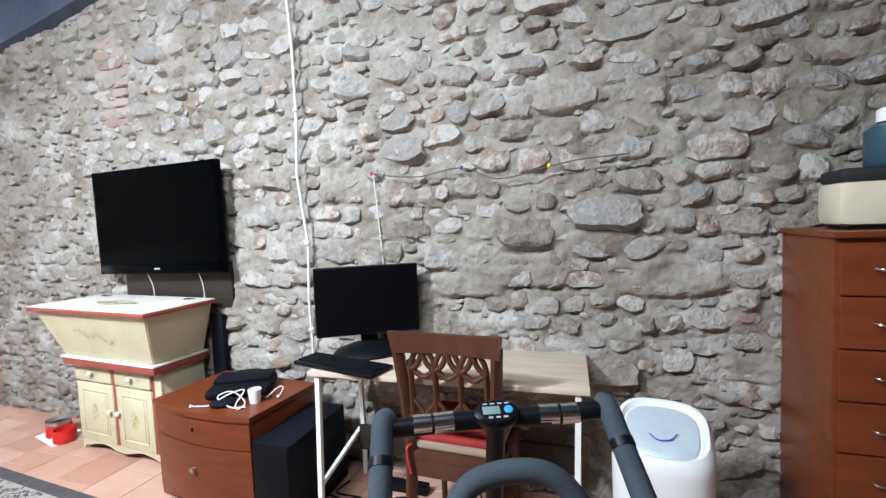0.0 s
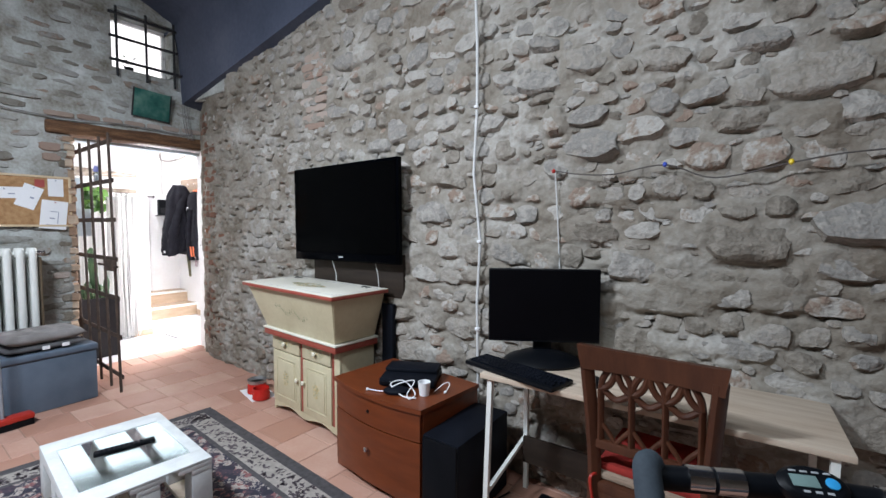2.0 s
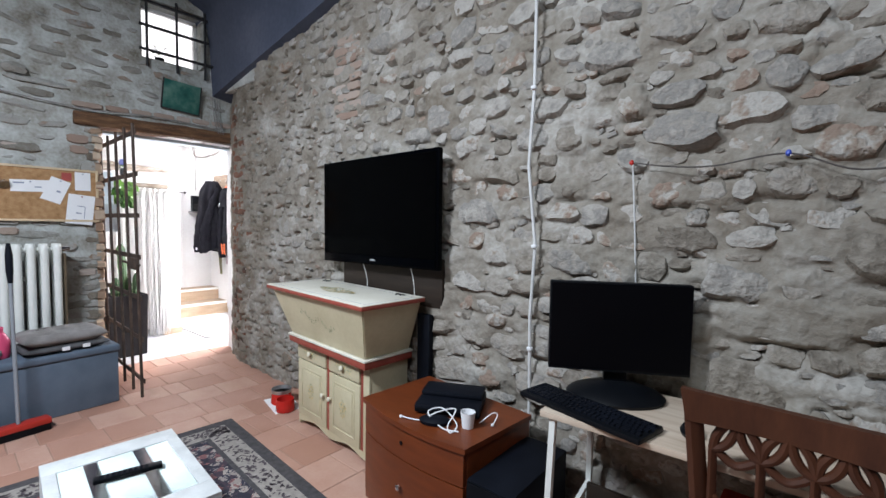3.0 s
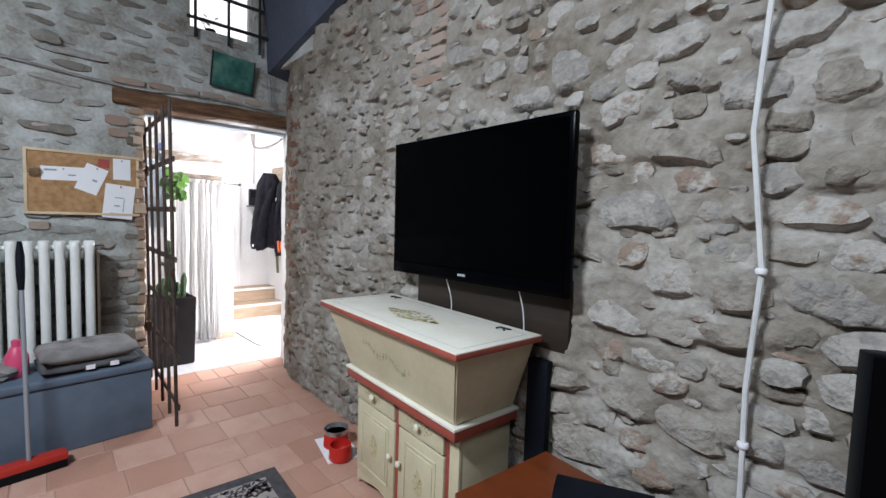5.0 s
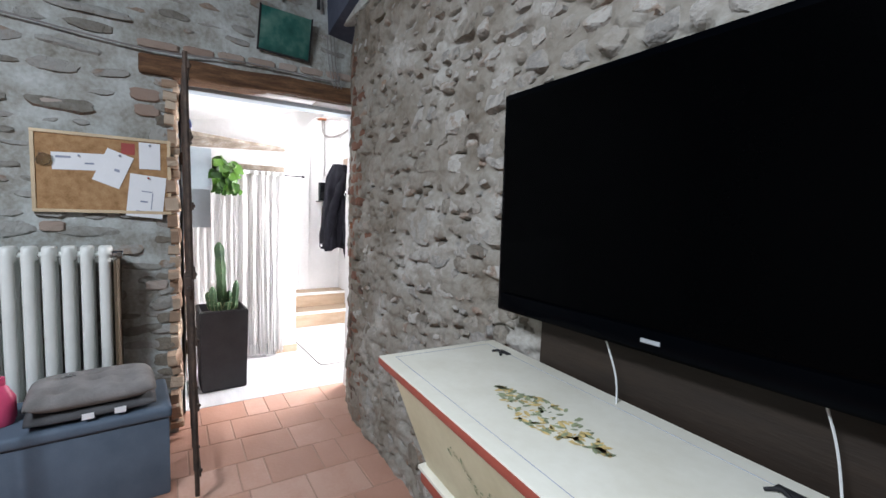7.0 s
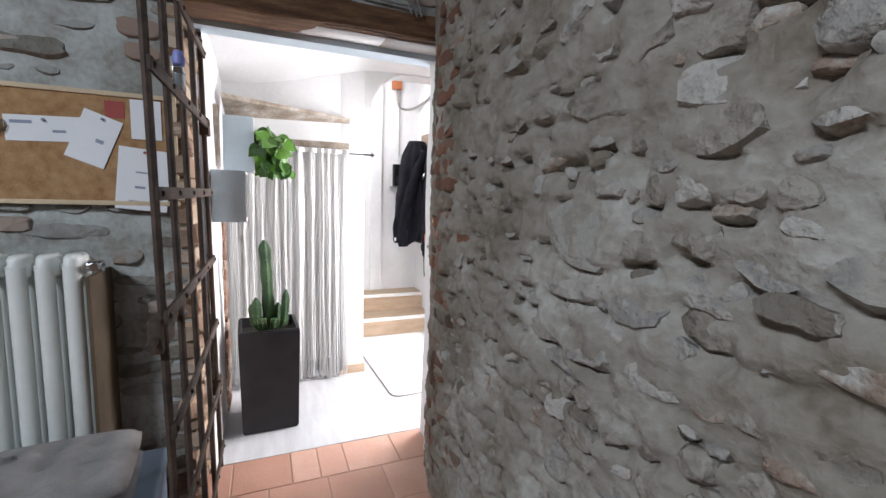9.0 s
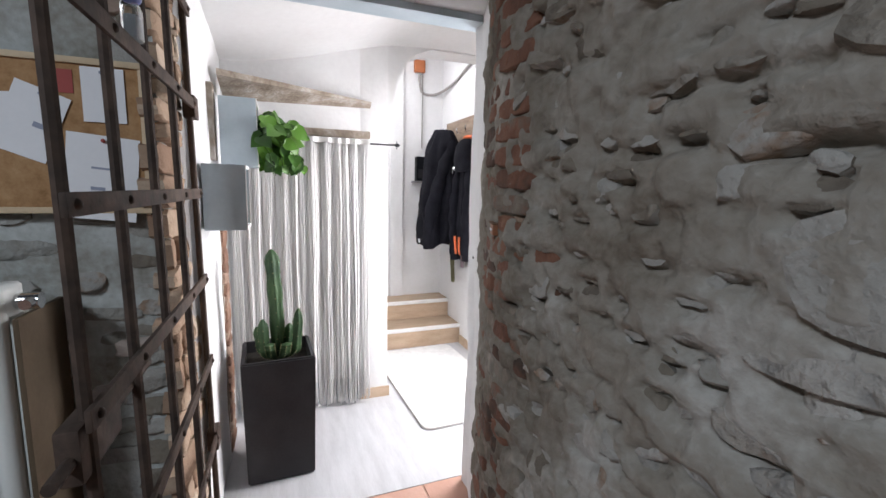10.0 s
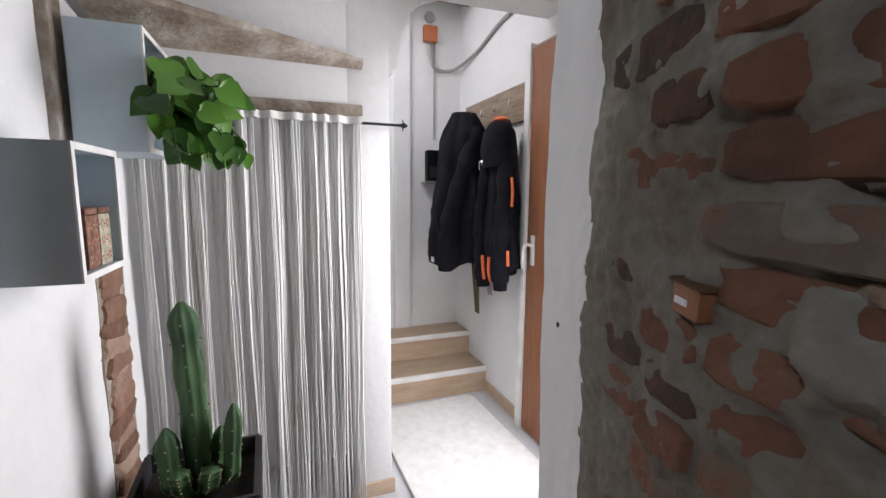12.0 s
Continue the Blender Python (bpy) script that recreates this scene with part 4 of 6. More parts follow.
def chair():
    t = thing("wooden_chair", pose(-0.545, 1.61, 0, 0, 0, -2), "dark wooden chair with a pierced backrest at the desk", "chair")
    # seen from behind: back at y = 0, seat towards +y
    top = []
    for i in range(13):
        u = -1 + i / 6
        top.append((0.235 * u, -0.012 - 0.03 * (u * u), 0))
    bm = B()
    lo, up = [], []
    for x0, y0, _ in top:
        lo.append((x0 * 0.97, y0 - 0.012, 0.908)), up.append((x0 * 1.03, y0 - 0.022, 1.0 - 0.02 * (1 - (x0 / 0.235) ** 2) * 0.5))
    for x0, y0, _ in top[::-1]:
        lo.append((x0 * 0.97, y0 + 0.012, 0.908)), up.append((x0 * 1.03, y0 + 0.003, 1.0 - 0.02 * (1 - (x0 / 0.235) ** 2) * 0.5))
    prism(bm, lo, up)
    part("top_rail", bm, M_CHAIR, t)
    for s in (-1, 1):
        part("back_post", sweep(B(), curve([(s * 0.18, -0.07, 0.0), (s * 0.185, 0.0, 0.42), (s * 0.195, 0.0, 0.66), (s * 0.215, -0.03, 0.945)], 5), 0.028, 8, flat=0.7), M_CHAIR, t)
        part("front_leg", sweep(B(), [(s * 0.19, 0.38, 0.0), (s * 0.19, 0.38, 0.43)], [0.015, 0.022], 8), M_CHAIR, t)
    part("seat", bx(-0.215, 0.215, -0.01, 0.41, 0.425, 0.47, bevel=0.015), M_CHAIR, t)
    part("seat_pad", bx(-0.195, 0.195, 0.012, 0.40, 0.472, 0.500, bevel=0.012), M_HOOKBOARD, t, "tan woven seat")
    part("cushion", bx(-0.19, 0.19, 0.03, 0.39, 0.498, 0.530, bevel=0.014), M_REDCLOTH, t, "thin red cushion")
    for s in (-1, 1):
        part("ribbon", sweep(B(), curve([(s * 0.17, 0.01, 0.50), (s * 0.19, -0.03, 0.49), (s * 0.185, -0.032, 0.43), (s * 0.175, -0.03, 0.38)], 5), 0.006, 6), M_REDPLASTIC, t, "red ribbon tie")
    part("apron", bx(-0.19, 0.19, -0.008, 0.012, 0.36, 0.43, bevel=0.004), M_CHAIR, t)
    # pierced splat: row of leaf-shaped openings over crossing ribs
    part("lower_rail", bx(-0.185, 0.185, -0.012, 0.012, 0.60, 0.635, bevel=0.006), M_CHAIR, t)
    n = 3
    for k in range(n + 1):
        x = -0.165 + 0.33 * k / n
        part("splat_rib", sweep(B(), curve([(x, 0.0, 0.63), (x, -0.004, 0.74), (x, -0.010, 0.84)], 4), 0.014, 8, flat=0.6), M_CHAIR, t)
    for k in range(n):
        xa, xb = -0.165 + 0.33 * k / n, -0.165 + 0.33 * (k + 1) / n
        xm = (xa + xb) / 2
        for u in (xa, xb):
            part("splat_arc", sweep(B(), curve([(u, -0.010, 0.835), (u + (xm - u) * 0.45, -0.011, 0.848), (u + (xm - u) * 0.8, -0.012, 0.878), (xm, -0.013, 0.925)], 4), 0.0125, 8), M_CHAIR, t)
            part("splat_arc", sweep(B(), curve([(u, -0.010, 0.835), (u + (xm - u) * 0.12, -0.011, 0.872), (u + (xm - u) * 0.5, -0.012, 0.908), (xm, -0.013, 0.93)], 4), 0.0125, 8), M_CHAIR, t)
            part("splat_arc", sweep(B(), curve([(u, 0.0, 0.70), (u + (xm - u) * 0.55, 0.0, 0.665), (xm, 0.0, 0.63)], 4), 0.009, 8), M_CHAIR, t)
        part("splat_arc", sweep(B(), curve([(xa, -0.004, 0.835), (xm, -0.004, 0.80), (xb, -0.004, 0.835)], 4), 0.0125, 8), M_CHAIR, t)


chair()


def exercise_bike():
    """Handlebar with console, post and frame of an exercise bike, standing where the walk begins."""
    t = thing("exercise_bike", pose(-0.175, 0.812, 0, 0, 0, 23), "black exercise bike with grey foam handlebar and small display", "exercise bike")
    part("bar", sweep(B(), curve([(-0.225, 0, 1.035), (-0.12, 0.008, 1.035), (0, 0.015, 1.035), (0.12, 0.008, 1.035), (0.225, 0, 1.045)], 6), 0.0195, 14), M_BLACK, t)
    for s in (-1, 1):
        part("sleeve", sweep(B(), [(s * 0.090, 0.010, 1.037), (s * 0.130, 0.007, 1.037)], 0.0205, 14), M_STEEL, t, "chrome pulse sensor")
        part("sleeve", sweep(B(), [(s * 0.136, 0.007, 1.037), (s * 0.172, 0.004, 1.038)], 0.0205, 14), M_STEEL, t, "chrome pulse sensor")
        part("grip", sweep(B(), curve([(s * 0.222, 0.012, 1.052), (s * 0.232, -0.005, 1.05), (s * 0.234, -0.05, 1.01), (s * 0.236, -0.12, 0.95), (s * 0.238, -0.19, 0.885), (s * 0.232, -0.22, 0.82), (s * 0.20, -0.2, 0.78), (s * 0.15, -0.15, 0.79)], 6), 0.022, 14), M_FOAM, t, "grey foam grip")
        part("collar", sweep(B(), [(s * 0.2345, -0.055, 1.005), (s * 0.235, -0.068, 0.994)], 0.0238, 14), M_BLACK, t)
    part("cross_grip", sweep(B(), curve([(-0.15, -0.15, 0.79), (-0.115, -0.12, 0.91), (-0.06, -0.09, 0.968), (0.06, -0.09, 0.975), (0.13, -0.11, 0.915), (0.16, -0.15, 0.79)], 7), 0.022, 14), M_FOAM, t, "grey foam grip")
    c = part("console", lathe(B(), [(0.03, -0.03), (0.05, -0.018), (0.058, 0.0), (0.056, 0.012), (0.048, 0.018)], 36, sx=1.05, sy=0.66), M_BLACK, t)
    c.matrix_local = pose(0.0, 0.005, 1.046, 30) @ Matrix.Diagonal((0.80, 0.80, 0.80, 1))
    part("lcd", bx(-0.037, 0.008, -0.011, 0.013, 0.0175, 0.0195, bevel=0.002), M_LCD, c, "grey-green display")
    part("button", lathe(B(), [(0.011, 0.016), (0.011, 0.021), (0.008, 0.022)], 20, (0.030, 0.0, 0)), M_BLUEKEY, c, "round blue button")
    for k in range(4):
        part("button", bx(-0.034 + k * 0.019, -0.022 + k * 0.019, 0.018, 0.022, 0.0165, 0.0195, bevel=0.001), M_GREYKEY, c)
        if k < 3:
            part("button", bx(-0.024 + k * 0.019, -0.013 + k * 0.019, -0.022, -0.017, 0.0165, 0.0195, bevel=0.001), M_GREYKEY, c)
    part("stem", sweep(B(), [(0, 0.01, 1.03), (0, 0.09, 0.75), (0, 0.14, 0.45)], 0.02, 14), M_BLACK, t)
    part("flywheel_cover", lathe(B(), [(0.10, -0.05), (0.23, -0.045), (0.245, 0.0), (0.23, 0.045), (0.10, 0.05)], 32), M_BLACK, t).matrix_local = pose(0, 0.12, 0.30, 90, 0, 90)
    part("frame", sweep(B(), [(0, 0.12, 0.46), (0, -0.10, 0.22), (0, -0.42, 0.12)], 0.026, 12), M_BLACK, t)
    for y in (0.30, -0.44):
        part("stabiliser", sweep(B(), [(-0.22, y, 0.03), (0.22, y, 0.03)], 0.028, 12), M_BLACK, t)
    part("frame", sweep(B(), [(0, 0.22, 0.12), (0, 0.30, 0.04)], 0.024, 12), M_BLACK, t)
    part("frame", sweep(B(), [(0, -0.40, 0.13), (0, -0.44, 0.04)], 0.024, 12), M_BLACK, t)


exercise_bike()


def purifier():
    t = thing("air_purifier", pose(0.25, 1.65, -0.0, 0, 0, -8), "white portable air appliance with a sloping grey lid", "appliance")

    def loop(sx, sy, z, slope=0.0, n=40):
        out = []
        for k in range(n):
            a = 2 * math.pi * k / n
            c, d = math.cos(a), math.sin(a)
            r = 1 / (abs(c) ** 3 + abs(d) ** 3) ** (1 / 3)
            out.append((sx * r * c, sy * r * d, z + slope * r * d))
        return out

    def loft(bm, loops):
        rings = [[bm.verts.new(p) for p in q] for q in loops]
        for a, b2 in zip(rings, rings[1:]):
            for k in range(len(a)):
                bm.faces.new((a[k], a[(k + 1) % len(a)], b2[(k + 1) % len(a)], b2[k]))
        bm.faces.new(rings[0][::-1]), bm.faces.new(rings[-1])
        return bm
    part("body", loft(B(), [loop(0.150, 0.135, 0.0), loop(0.162, 0.145, 0.03), loop(0.168, 0.150, 0.58, 0.02), loop(0.165, 0.148, 0.645, 0.045), loop(0.150, 0.134, 0.668, 0.05), loop(0.138, 0.122, 0.665, 0.05), loop(0.128, 0.112, 0.645, 0.05)]), M_APPLIANCE, t)
    part("lid", loft(B(), [loop(0.124, 0.108, 0.644, 0.05), loop(0.118, 0.10, 0.655, 0.045), loop(0.06, 0.05, 0.66, 0.022)]), M_APPGREY, t, "blue-grey sloping lid")
    part("mark", sweep(B(), curve([(-0.04, -0.03, 0.652), (-0.01, -0.055, 0.645), (0.03, -0.045, 0.648), (0.05, -0.02, 0.66)], 5), 0.0022, 6), M_BLUE, t, "blue curved mark")
    for k in range(16):
        part("vent_slat", bx(-0.10, 0.10, -0.156, -0.148, 0.16 + k * 0.018, 0.168 + k * 0.018), M_APPLIANCE, t)


purifier()


def tallboy():
    t = thing("chest_of_drawers", pose(1.075, 1.965, 0), "tall narrow cherry-wood chest of seven drawers", "chest of drawers")
    part("body", bx(-0.275, 0.275, -0.20, 0.21, 0.0, 1.335, bevel=0.004), M_CHERRY, t)
    part("top", bx(-0.285, 0.285, -0.222, 0.215, 1.336, 1.358, bevel=0.005), M_CHERRY, t)
    z = 0.05
    for k in range(7):
        d = part("drawer", bx(-0.262, 0.262, -0.216, -0.198, z, z + 0.176, bevel=0.005), M_CHERRY, t)
        part("handle", sweep(B(), curve([(-0.17, -0.216, z + 0.09), (-0.16, -0.236, z + 0.09), (-0.12, -0.236, z + 0.09), (-0.11, -0.216, z + 0.09)], 4), 0.005, 8), M_STEEL, d, "small steel handle")
        z += 0.182


tallboy()
RADIO = thing("radio", pose(1.055, 1.93, 1.359, 0, 0, -6), "cream retro table radio on the chest", "radio")
part("body", bx(-0.20, 0.20, -0.11, 0.11, 0.012, 0.17, bevel=0.03), M_RADIO, RADIO)
part("lid", bx(-0.195, 0.195, -0.105, 0.105, 0.165, 0.215, bevel=0.022), M_WINIRON, RADIO, "dark top panel")
part("badge", bx(-0.04, 0.06, -0.114, -0.109, 0.05, 0.07), M_FLOWERPAINT, RADIO, "brass-coloured badge")
part("foot", bx(-0.17, 0.17, -0.09, 0.09, 0, 0.013), M_BLACK, RADIO)
BOT = thing("bottle", pose(1.035, 1.93, 1.576), "dark teal plastic bottle with white cap on the radio", "bottle")
part("body", lathe(B(), [(0.07, 0), (0.077, 0.01), (0.077, 0.13), (0.05, 0.15), (0.03, 0.156)], 24), M_TEAL, BOT)
part("cap", lathe(B(), [(0.045, 0.157), (0.045, 0.20), (0.035, 0.206)], 18), M_PAPER, BOT, "white cap")

# cables on the long wall
CONDUIT = thing("wall_cable", pose(0, 0, 0), "white cable clipped down the stone wall", "cable")
part("run", sweep(B(), [(-1.625, 2.135, 3.05), (-1.60, 2.14, 2.5), (-1.598, 2.14, 2.13), (-1.615, 2.135, 1.75), (-1.57, 2.14, 1.35), (-1.585, 2.135, 1.0), (-1.575, 2.135, 0.55), (-1.575, 2.14, 0.02)], 0.0085, 8), M_CABLE, CONDUIT)
for z, x in ((2.8, -1.61), (2.13, -1.598), (1.35, -1.57), (0.83, -1.58)):
    part("clip", lathe(B(), [(0.014, -0.008), (0.017, 0), (0.014, 0.008)], 12, (x, 2.133, z)), M_PAPER, CONDUIT)
WIRE = thing("string_lights", pose(0, 0, 0), "thin wire with coloured bulbs strung along the stones", "string lights")
WP = [(-1.097, 2.175, 1.20), (-1.11, 2.165, 1.48), (-1.126, 2.16, 1.73), (-0.98, 2.125, 1.70), (-0.82, 2.125, 1.69), (-0.60, 2.125, 1.717), (-0.41, 2.125, 1.648), (-0.16, 2.125, 1.69), (-0.01, 2.125, 1.712), (0.2, 2.125, 1.72)]
part("wire", sweep(B(), curve(WP[2:], 6), 0.0032, 6), M_WIRE, WIRE)
part("wire", sweep(B(), curve(WP[:3], 6), 0.004, 6), M_CABLE, WIRE, "white lead")
for p, m in (((-0.16, 2.118, 1.693), M_YELLOW), ((-0.60, 2.118, 1.717), M_BLUE), ((-1.12, 2.125, 1.725), M_RED)):
    part("bulb", lathe(B(), [(0.003, -0.011), (0.009, -0.005), (0.009, 0.005), (0.004, 0.011)], 12, p), m, WIRE)


FC = thing("floor_cables", pose(0, 0, 0.002), "tangle of black cables on the floor under the desk", "cables")
rnd = random.Random(21)
for k in range(6):
    x = -1.15 + 0.09 * k
    pts = [(x + rnd.uniform(-0.1, 0.1) + 0.12 * j * (-1) ** k, 1.72 + 0.08 * j + rnd.uniform(-0.08, 0.08), 0.006) for j in range(5)]
    part("cable", sweep(B(), curve(pts, 5), 0.005, 6), M_BLACK, FC)
part("power_strip", bx(-1.12, -0.82, 1.98, 2.04, 0.0, 0.045, bevel=0.006), M_BLACK, FC)


# ---- room: rug, pallet table, bench, door wall ----
def rug():
    t = thing("rug", pose(-2.56, 0.62, 0.001, 0, 0, -3.2), "worn oriental rug with dark border and floral field", "rug")
    hx, hy = 1.18, 0.88
    part("edge", bx(-hx, hx, -hy, hy, 0.0, 0.007, bevel=0.002), M_RUGDARK, t)
    part("border", bx(-hx + 0.075, hx - 0.075, -hy + 0.075, hy - 0.075, 0.006, 0.0085), M_RUGCREAM, t)
    bm = B()
    for i in range(1500):
        side = i % 4
        u, v = random.uniform(-1, 1), random.uniform(0.085, 0.205)
        x, y = ((u * (hx - 0.08), hy - v), (u * (hx - 0.08), -hy + v), (hx - v, u * (hy - 0.08)), (-hx + v, u * (hy - 0.08)))[side]
        petal(bm, x, y, 0.0088, random.uniform(0, 6.28), random.uniform(0.010, 0.024), "z")
    part("motif", bm, M_RUGMOTIF, t, smooth=None)["kind"] = "stuff"
    part("guard_stripe", bx(-hx + 0.215, hx - 0.215, -hy + 0.215, hy - 0.215, 0.0075, 0.0095), M_RUGDARK, t)
    part("field", bx(-hx + 0.245, hx - 0.245, -hy + 0.245, hy - 0.245, 0.008, 0.0105), M_RUG, t)


rug()


def pallet_table():
    t = thing("pallet_table", pose(-2.765, 0.715, 0.0115, 0, 0, -4), "low white-painted pallet coffee table with a glass sheet", "coffee table")
    hx, hy = 0.385, 0.265
    for y in (-hy + 0.045, 0.0, hy - 0.045):
        part("bearer", bx(-hx, hx, y - 0.045, y + 0.045, 0.245, 0.268, bevel=0.003), M_PALLET, t)
        part("bearer", bx(-hx, hx, y - 0.045, y + 0.045, 0.04, 0.062, bevel=0.003), M_RAWWOOD, t, "worn bottom board")
        for x in (-hx + 0.05, 0.0, hx - 0.05):
            part("block", bx(x - 0.05, x + 0.05, y - 0.045, y + 0.045, 0.063, 0.244, bevel=0.004), M_PALLET if x or y else M_RAWWOOD, t)
    for y0, y1 in ((-hy, -hy + 0.145), (-0.068, 0.068), (hy - 0.145, hy)):
        part("deck_board", bx(-hx, hx, y0, y1, 0.268, 0.290, bevel=0.003), M_PALLET, t)
    for a in ((-hx, -hx + 0.125, -hy, hy), (hx - 0.125, hx, -hy, hy), (-hx + 0.125, hx - 0.125, -hy, -hy + 0.05), (-hx + 0.125, hx - 0.125, hy - 0.05, hy)):
        part("top_frame", bx(a[0], a[1], a[2], a[3], 0.2905, 0.303, bevel=0.003), M_PALLET, t)
    part("castor", lathe(B(), [(0.018, -0.012), (0.03, -0.01), (0.03, 0.01), (0.018, 0.012)], 18), M_GREYKEY, t).matrix_local = pose(-hx + 0.06, -hy + 0.05, 0.030, 90)
    for x, y in ((hx - 0.06, -hy + 0.05), (hx - 0.06, hy - 0.05), (-hx + 0.06, hy - 0.05)):
        part("castor", lathe(B(), [(0.018, -0.012), (0.03, -0.01), (0.03, 0.01), (0.018, 0.012)], 18), M_GREYKEY, t).matrix_local = pose(x, y, 0.030, 90)
    part("glass_sheet", bx(-hx + 0.127, hx - 0.127, -hy + 0.052, hy - 0.052, 0.2908, 0.300, bevel=0.001), M_SHEET, t, "clear glass sheet").visible_shadow = False
    g = thing("remote_control", pose(-2.79, 0.73, 0.3125, 0, 0, 76), "long black remote control on the glass table", "remote control")
    part("body", bx(-0.125, 0.125, -0.022, 0.022, 0.0005, 0.02, bevel=0.006), M_BLACK, g)
    bm = B()
    for i in range(9):
        for j in range(3):
            box(bm, -0.10 + i * 0.02, -0.088 + i * 0.02, -0.016 + j * 0.012, -0.008 + j * 0.012, 0.0195, 0.022)
    part("button_pad", bm, M_NAVY, g, smooth=None)


pallet_table()


def storage_bench():
    t = thing("storage_bench", pose(-4.87, 0.50, 0, 0, 0, 4), "blue-grey upholstered storage bench under the radiator", "bench")
    part("body", bx(-0.19, 0.25, -0.60, 0.60, 0.0, 0.405, bevel=0.012), M_BENCH, t)
    part("lid", bx(-0.195, 0.262, -0.612, 0.612, 0.406, 0.462, bevel=0.02, seg=3), M_BENCH, t)
    c = thing("seat_cushion", pose(-4.84, 0.80, 0.463, 0, 0, 6), "grey tufted seat cushions stacked on the bench", "cushion")

    def pad(z0, z1, m, w, d, name):
        bm = B()
        n = 22

        def puff(u, v):
            e = (1 - abs(u) ** 5) * (1 - abs(v) ** 5)
            tuft = sum(math.exp(-((u - a) ** 2 + (v - b) ** 2) / 0.02) for a in (-0.5, 0, 0.5) for b in (-0.5, 0, 0.5))
            return e ** 0.5 * (1 - 0.7 * min(tuft, 1))
        us = [-1 + 2 * i / n for i in range(n + 1)]
        for s in (0, 1):
            zc = (z0 + z1) / 2
            sheet(bm, us, us, lambda u, v: (w * u * (1 - 0.03 * abs(v) ** 3), d * v * (1 - 0.03 * abs(u) ** 3), zc + (1 if s else -1) * (z1 - z0) / 2 * (puff(u, v) if s else (1 - abs(u) ** 6) * (1 - abs(v) ** 6))))
        bmesh.ops.remove_doubles(bm, verts=bm.verts, dist=0.001)
        return part(name, bm, m, c, smooth=180)
    pad(0.0, 0.06, M_CUSHION_D, 0.195, 0.25, "lower_cushion")
    pad(0.052, 0.150, M_CUSHION, 0.20, 0.25, "upper_cushion")
    for y in (-0.045, 0.075):
        part("cloth_tag", bx(0.198, 0.203, y, y + 0.045, 0.018, 0.045), M_PAPER, c, "white cloth tag")
    b = thing("spray_bottle", pose(-4.80, 0.47, 0.463), "pink plastic bottle on the bench", "bottle")
    part("body", lathe(B(), [(0.045, 0), (0.055, 0.03), (0.055, 0.12), (0.03, 0.17), (0.022, 0.18)], 22), M_PINK, b)
    part("cap", lathe(B(), [(0.022, 0.18), (0.022, 0.215), (0.016, 0.22)], 16), M_PINK, b)
    b = thing("water_bottle", pose(-5.02, 0.60, 0.512, 0, 62, 40), "crumpled clear plastic water bottle", "bottle")
    part("body", lathe(B(), [(0.028, 0), (0.033, 0.02), (0.030, 0.06), (0.034, 0.09), (0.031, 0.13), (0.03, 0.16), (0.014, 0.19), (0.014, 0.205)], 18), M_PET, b)
    b = thing("plastic_bag", pose(-4.78, 0.30, 0.463), "crumpled translucent plastic bag on the bench", "bag")
    bm = B()
    bmesh.ops.create_icosphere(bm, subdivisions=3, radius=0.1)
    for v in bm.verts:
        k = 1 + 0.35 * noise.noise(v.co * 14) + 0.2 * noise.noise(v.co * 30)
        v.co = Vector((v.co.x * k * 1.3, v.co.y * k * 1.5, max(v.co.z * k * 0.6, -0.05) + 0.05))
    part("film", bm, M_CUSHION, b, "pale crumpled film", smooth=None)


storage_bench()


def radiator():
    t = thing("radiator", pose(-5.145, 0.255, 0.0), "white cast-iron column radiator on the wall", "radiator")
    n = 15
    for k in range(n):
        y = 0.575 - k * 0.077
        bm = B()
        for x in (-0.05, 0.045):
            sweep(bm, curve([(x, y, 0.335), (x, y, 0.37), (x, y, 0.8), (x, y, 1.17), (x, y, 1.205)], 3), 0.026, 10, flat=1.05)
        lathe(bm, [(0.03, -0.04), (0.037, -0.03), (0.037, 0.03), (0.03, 0.04)], 12, (0, y, 1.205), sx=1.9, sy=0.85)
        lathe(bm, [(0.03, -0.04), (0.037, -0.03), (0.037, 0.03), (0.03, 0.04)], 12, (0, y, 0.34), sx=1.9, sy=0.85)
        part("column", bm, M_RADIATOR, t, smooth=60)
    part("pipe", sweep(B(), [(0, -0.5, 1.20), (0, 0.64, 1.20)], 0.016, 10), M_RADIATOR, t)
    bm = sweep(B(), [(0, 0.60, 1.20), (0, 0.655, 1.20)], 0.022, 12)
    sweep(bm, [(0.0, 0.64, 1.20), (0.05, 0.64, 1.20)], 0.014, 10)
    part("valve", bm, M_STEEL, t, "nickel valve")
    for y in (0.40, -0.4):
        part("bracket", bx(-0.20, -0.05, y - 0.01, y + 0.01, 0.95, 0.97), M_RADIATOR, t)
    for y in (0.45, -0.4):
        part("foot", bx(-0.05, 0.05, y - 0.015, y + 0.015, 0.0, 0.31), M_RADIATOR, t)


radiator()
# thin brown upright sheet between the radiator's end and the wall
single("brown_end_sheet", bx(-0.125, 0.125, -0.007, 0.007, 0.0, 1.165, bevel=0.003), M_BACKING, pose(-5.215, 0.875, 0.0), "plain brown upright sheet at the end of the radiator", "board")


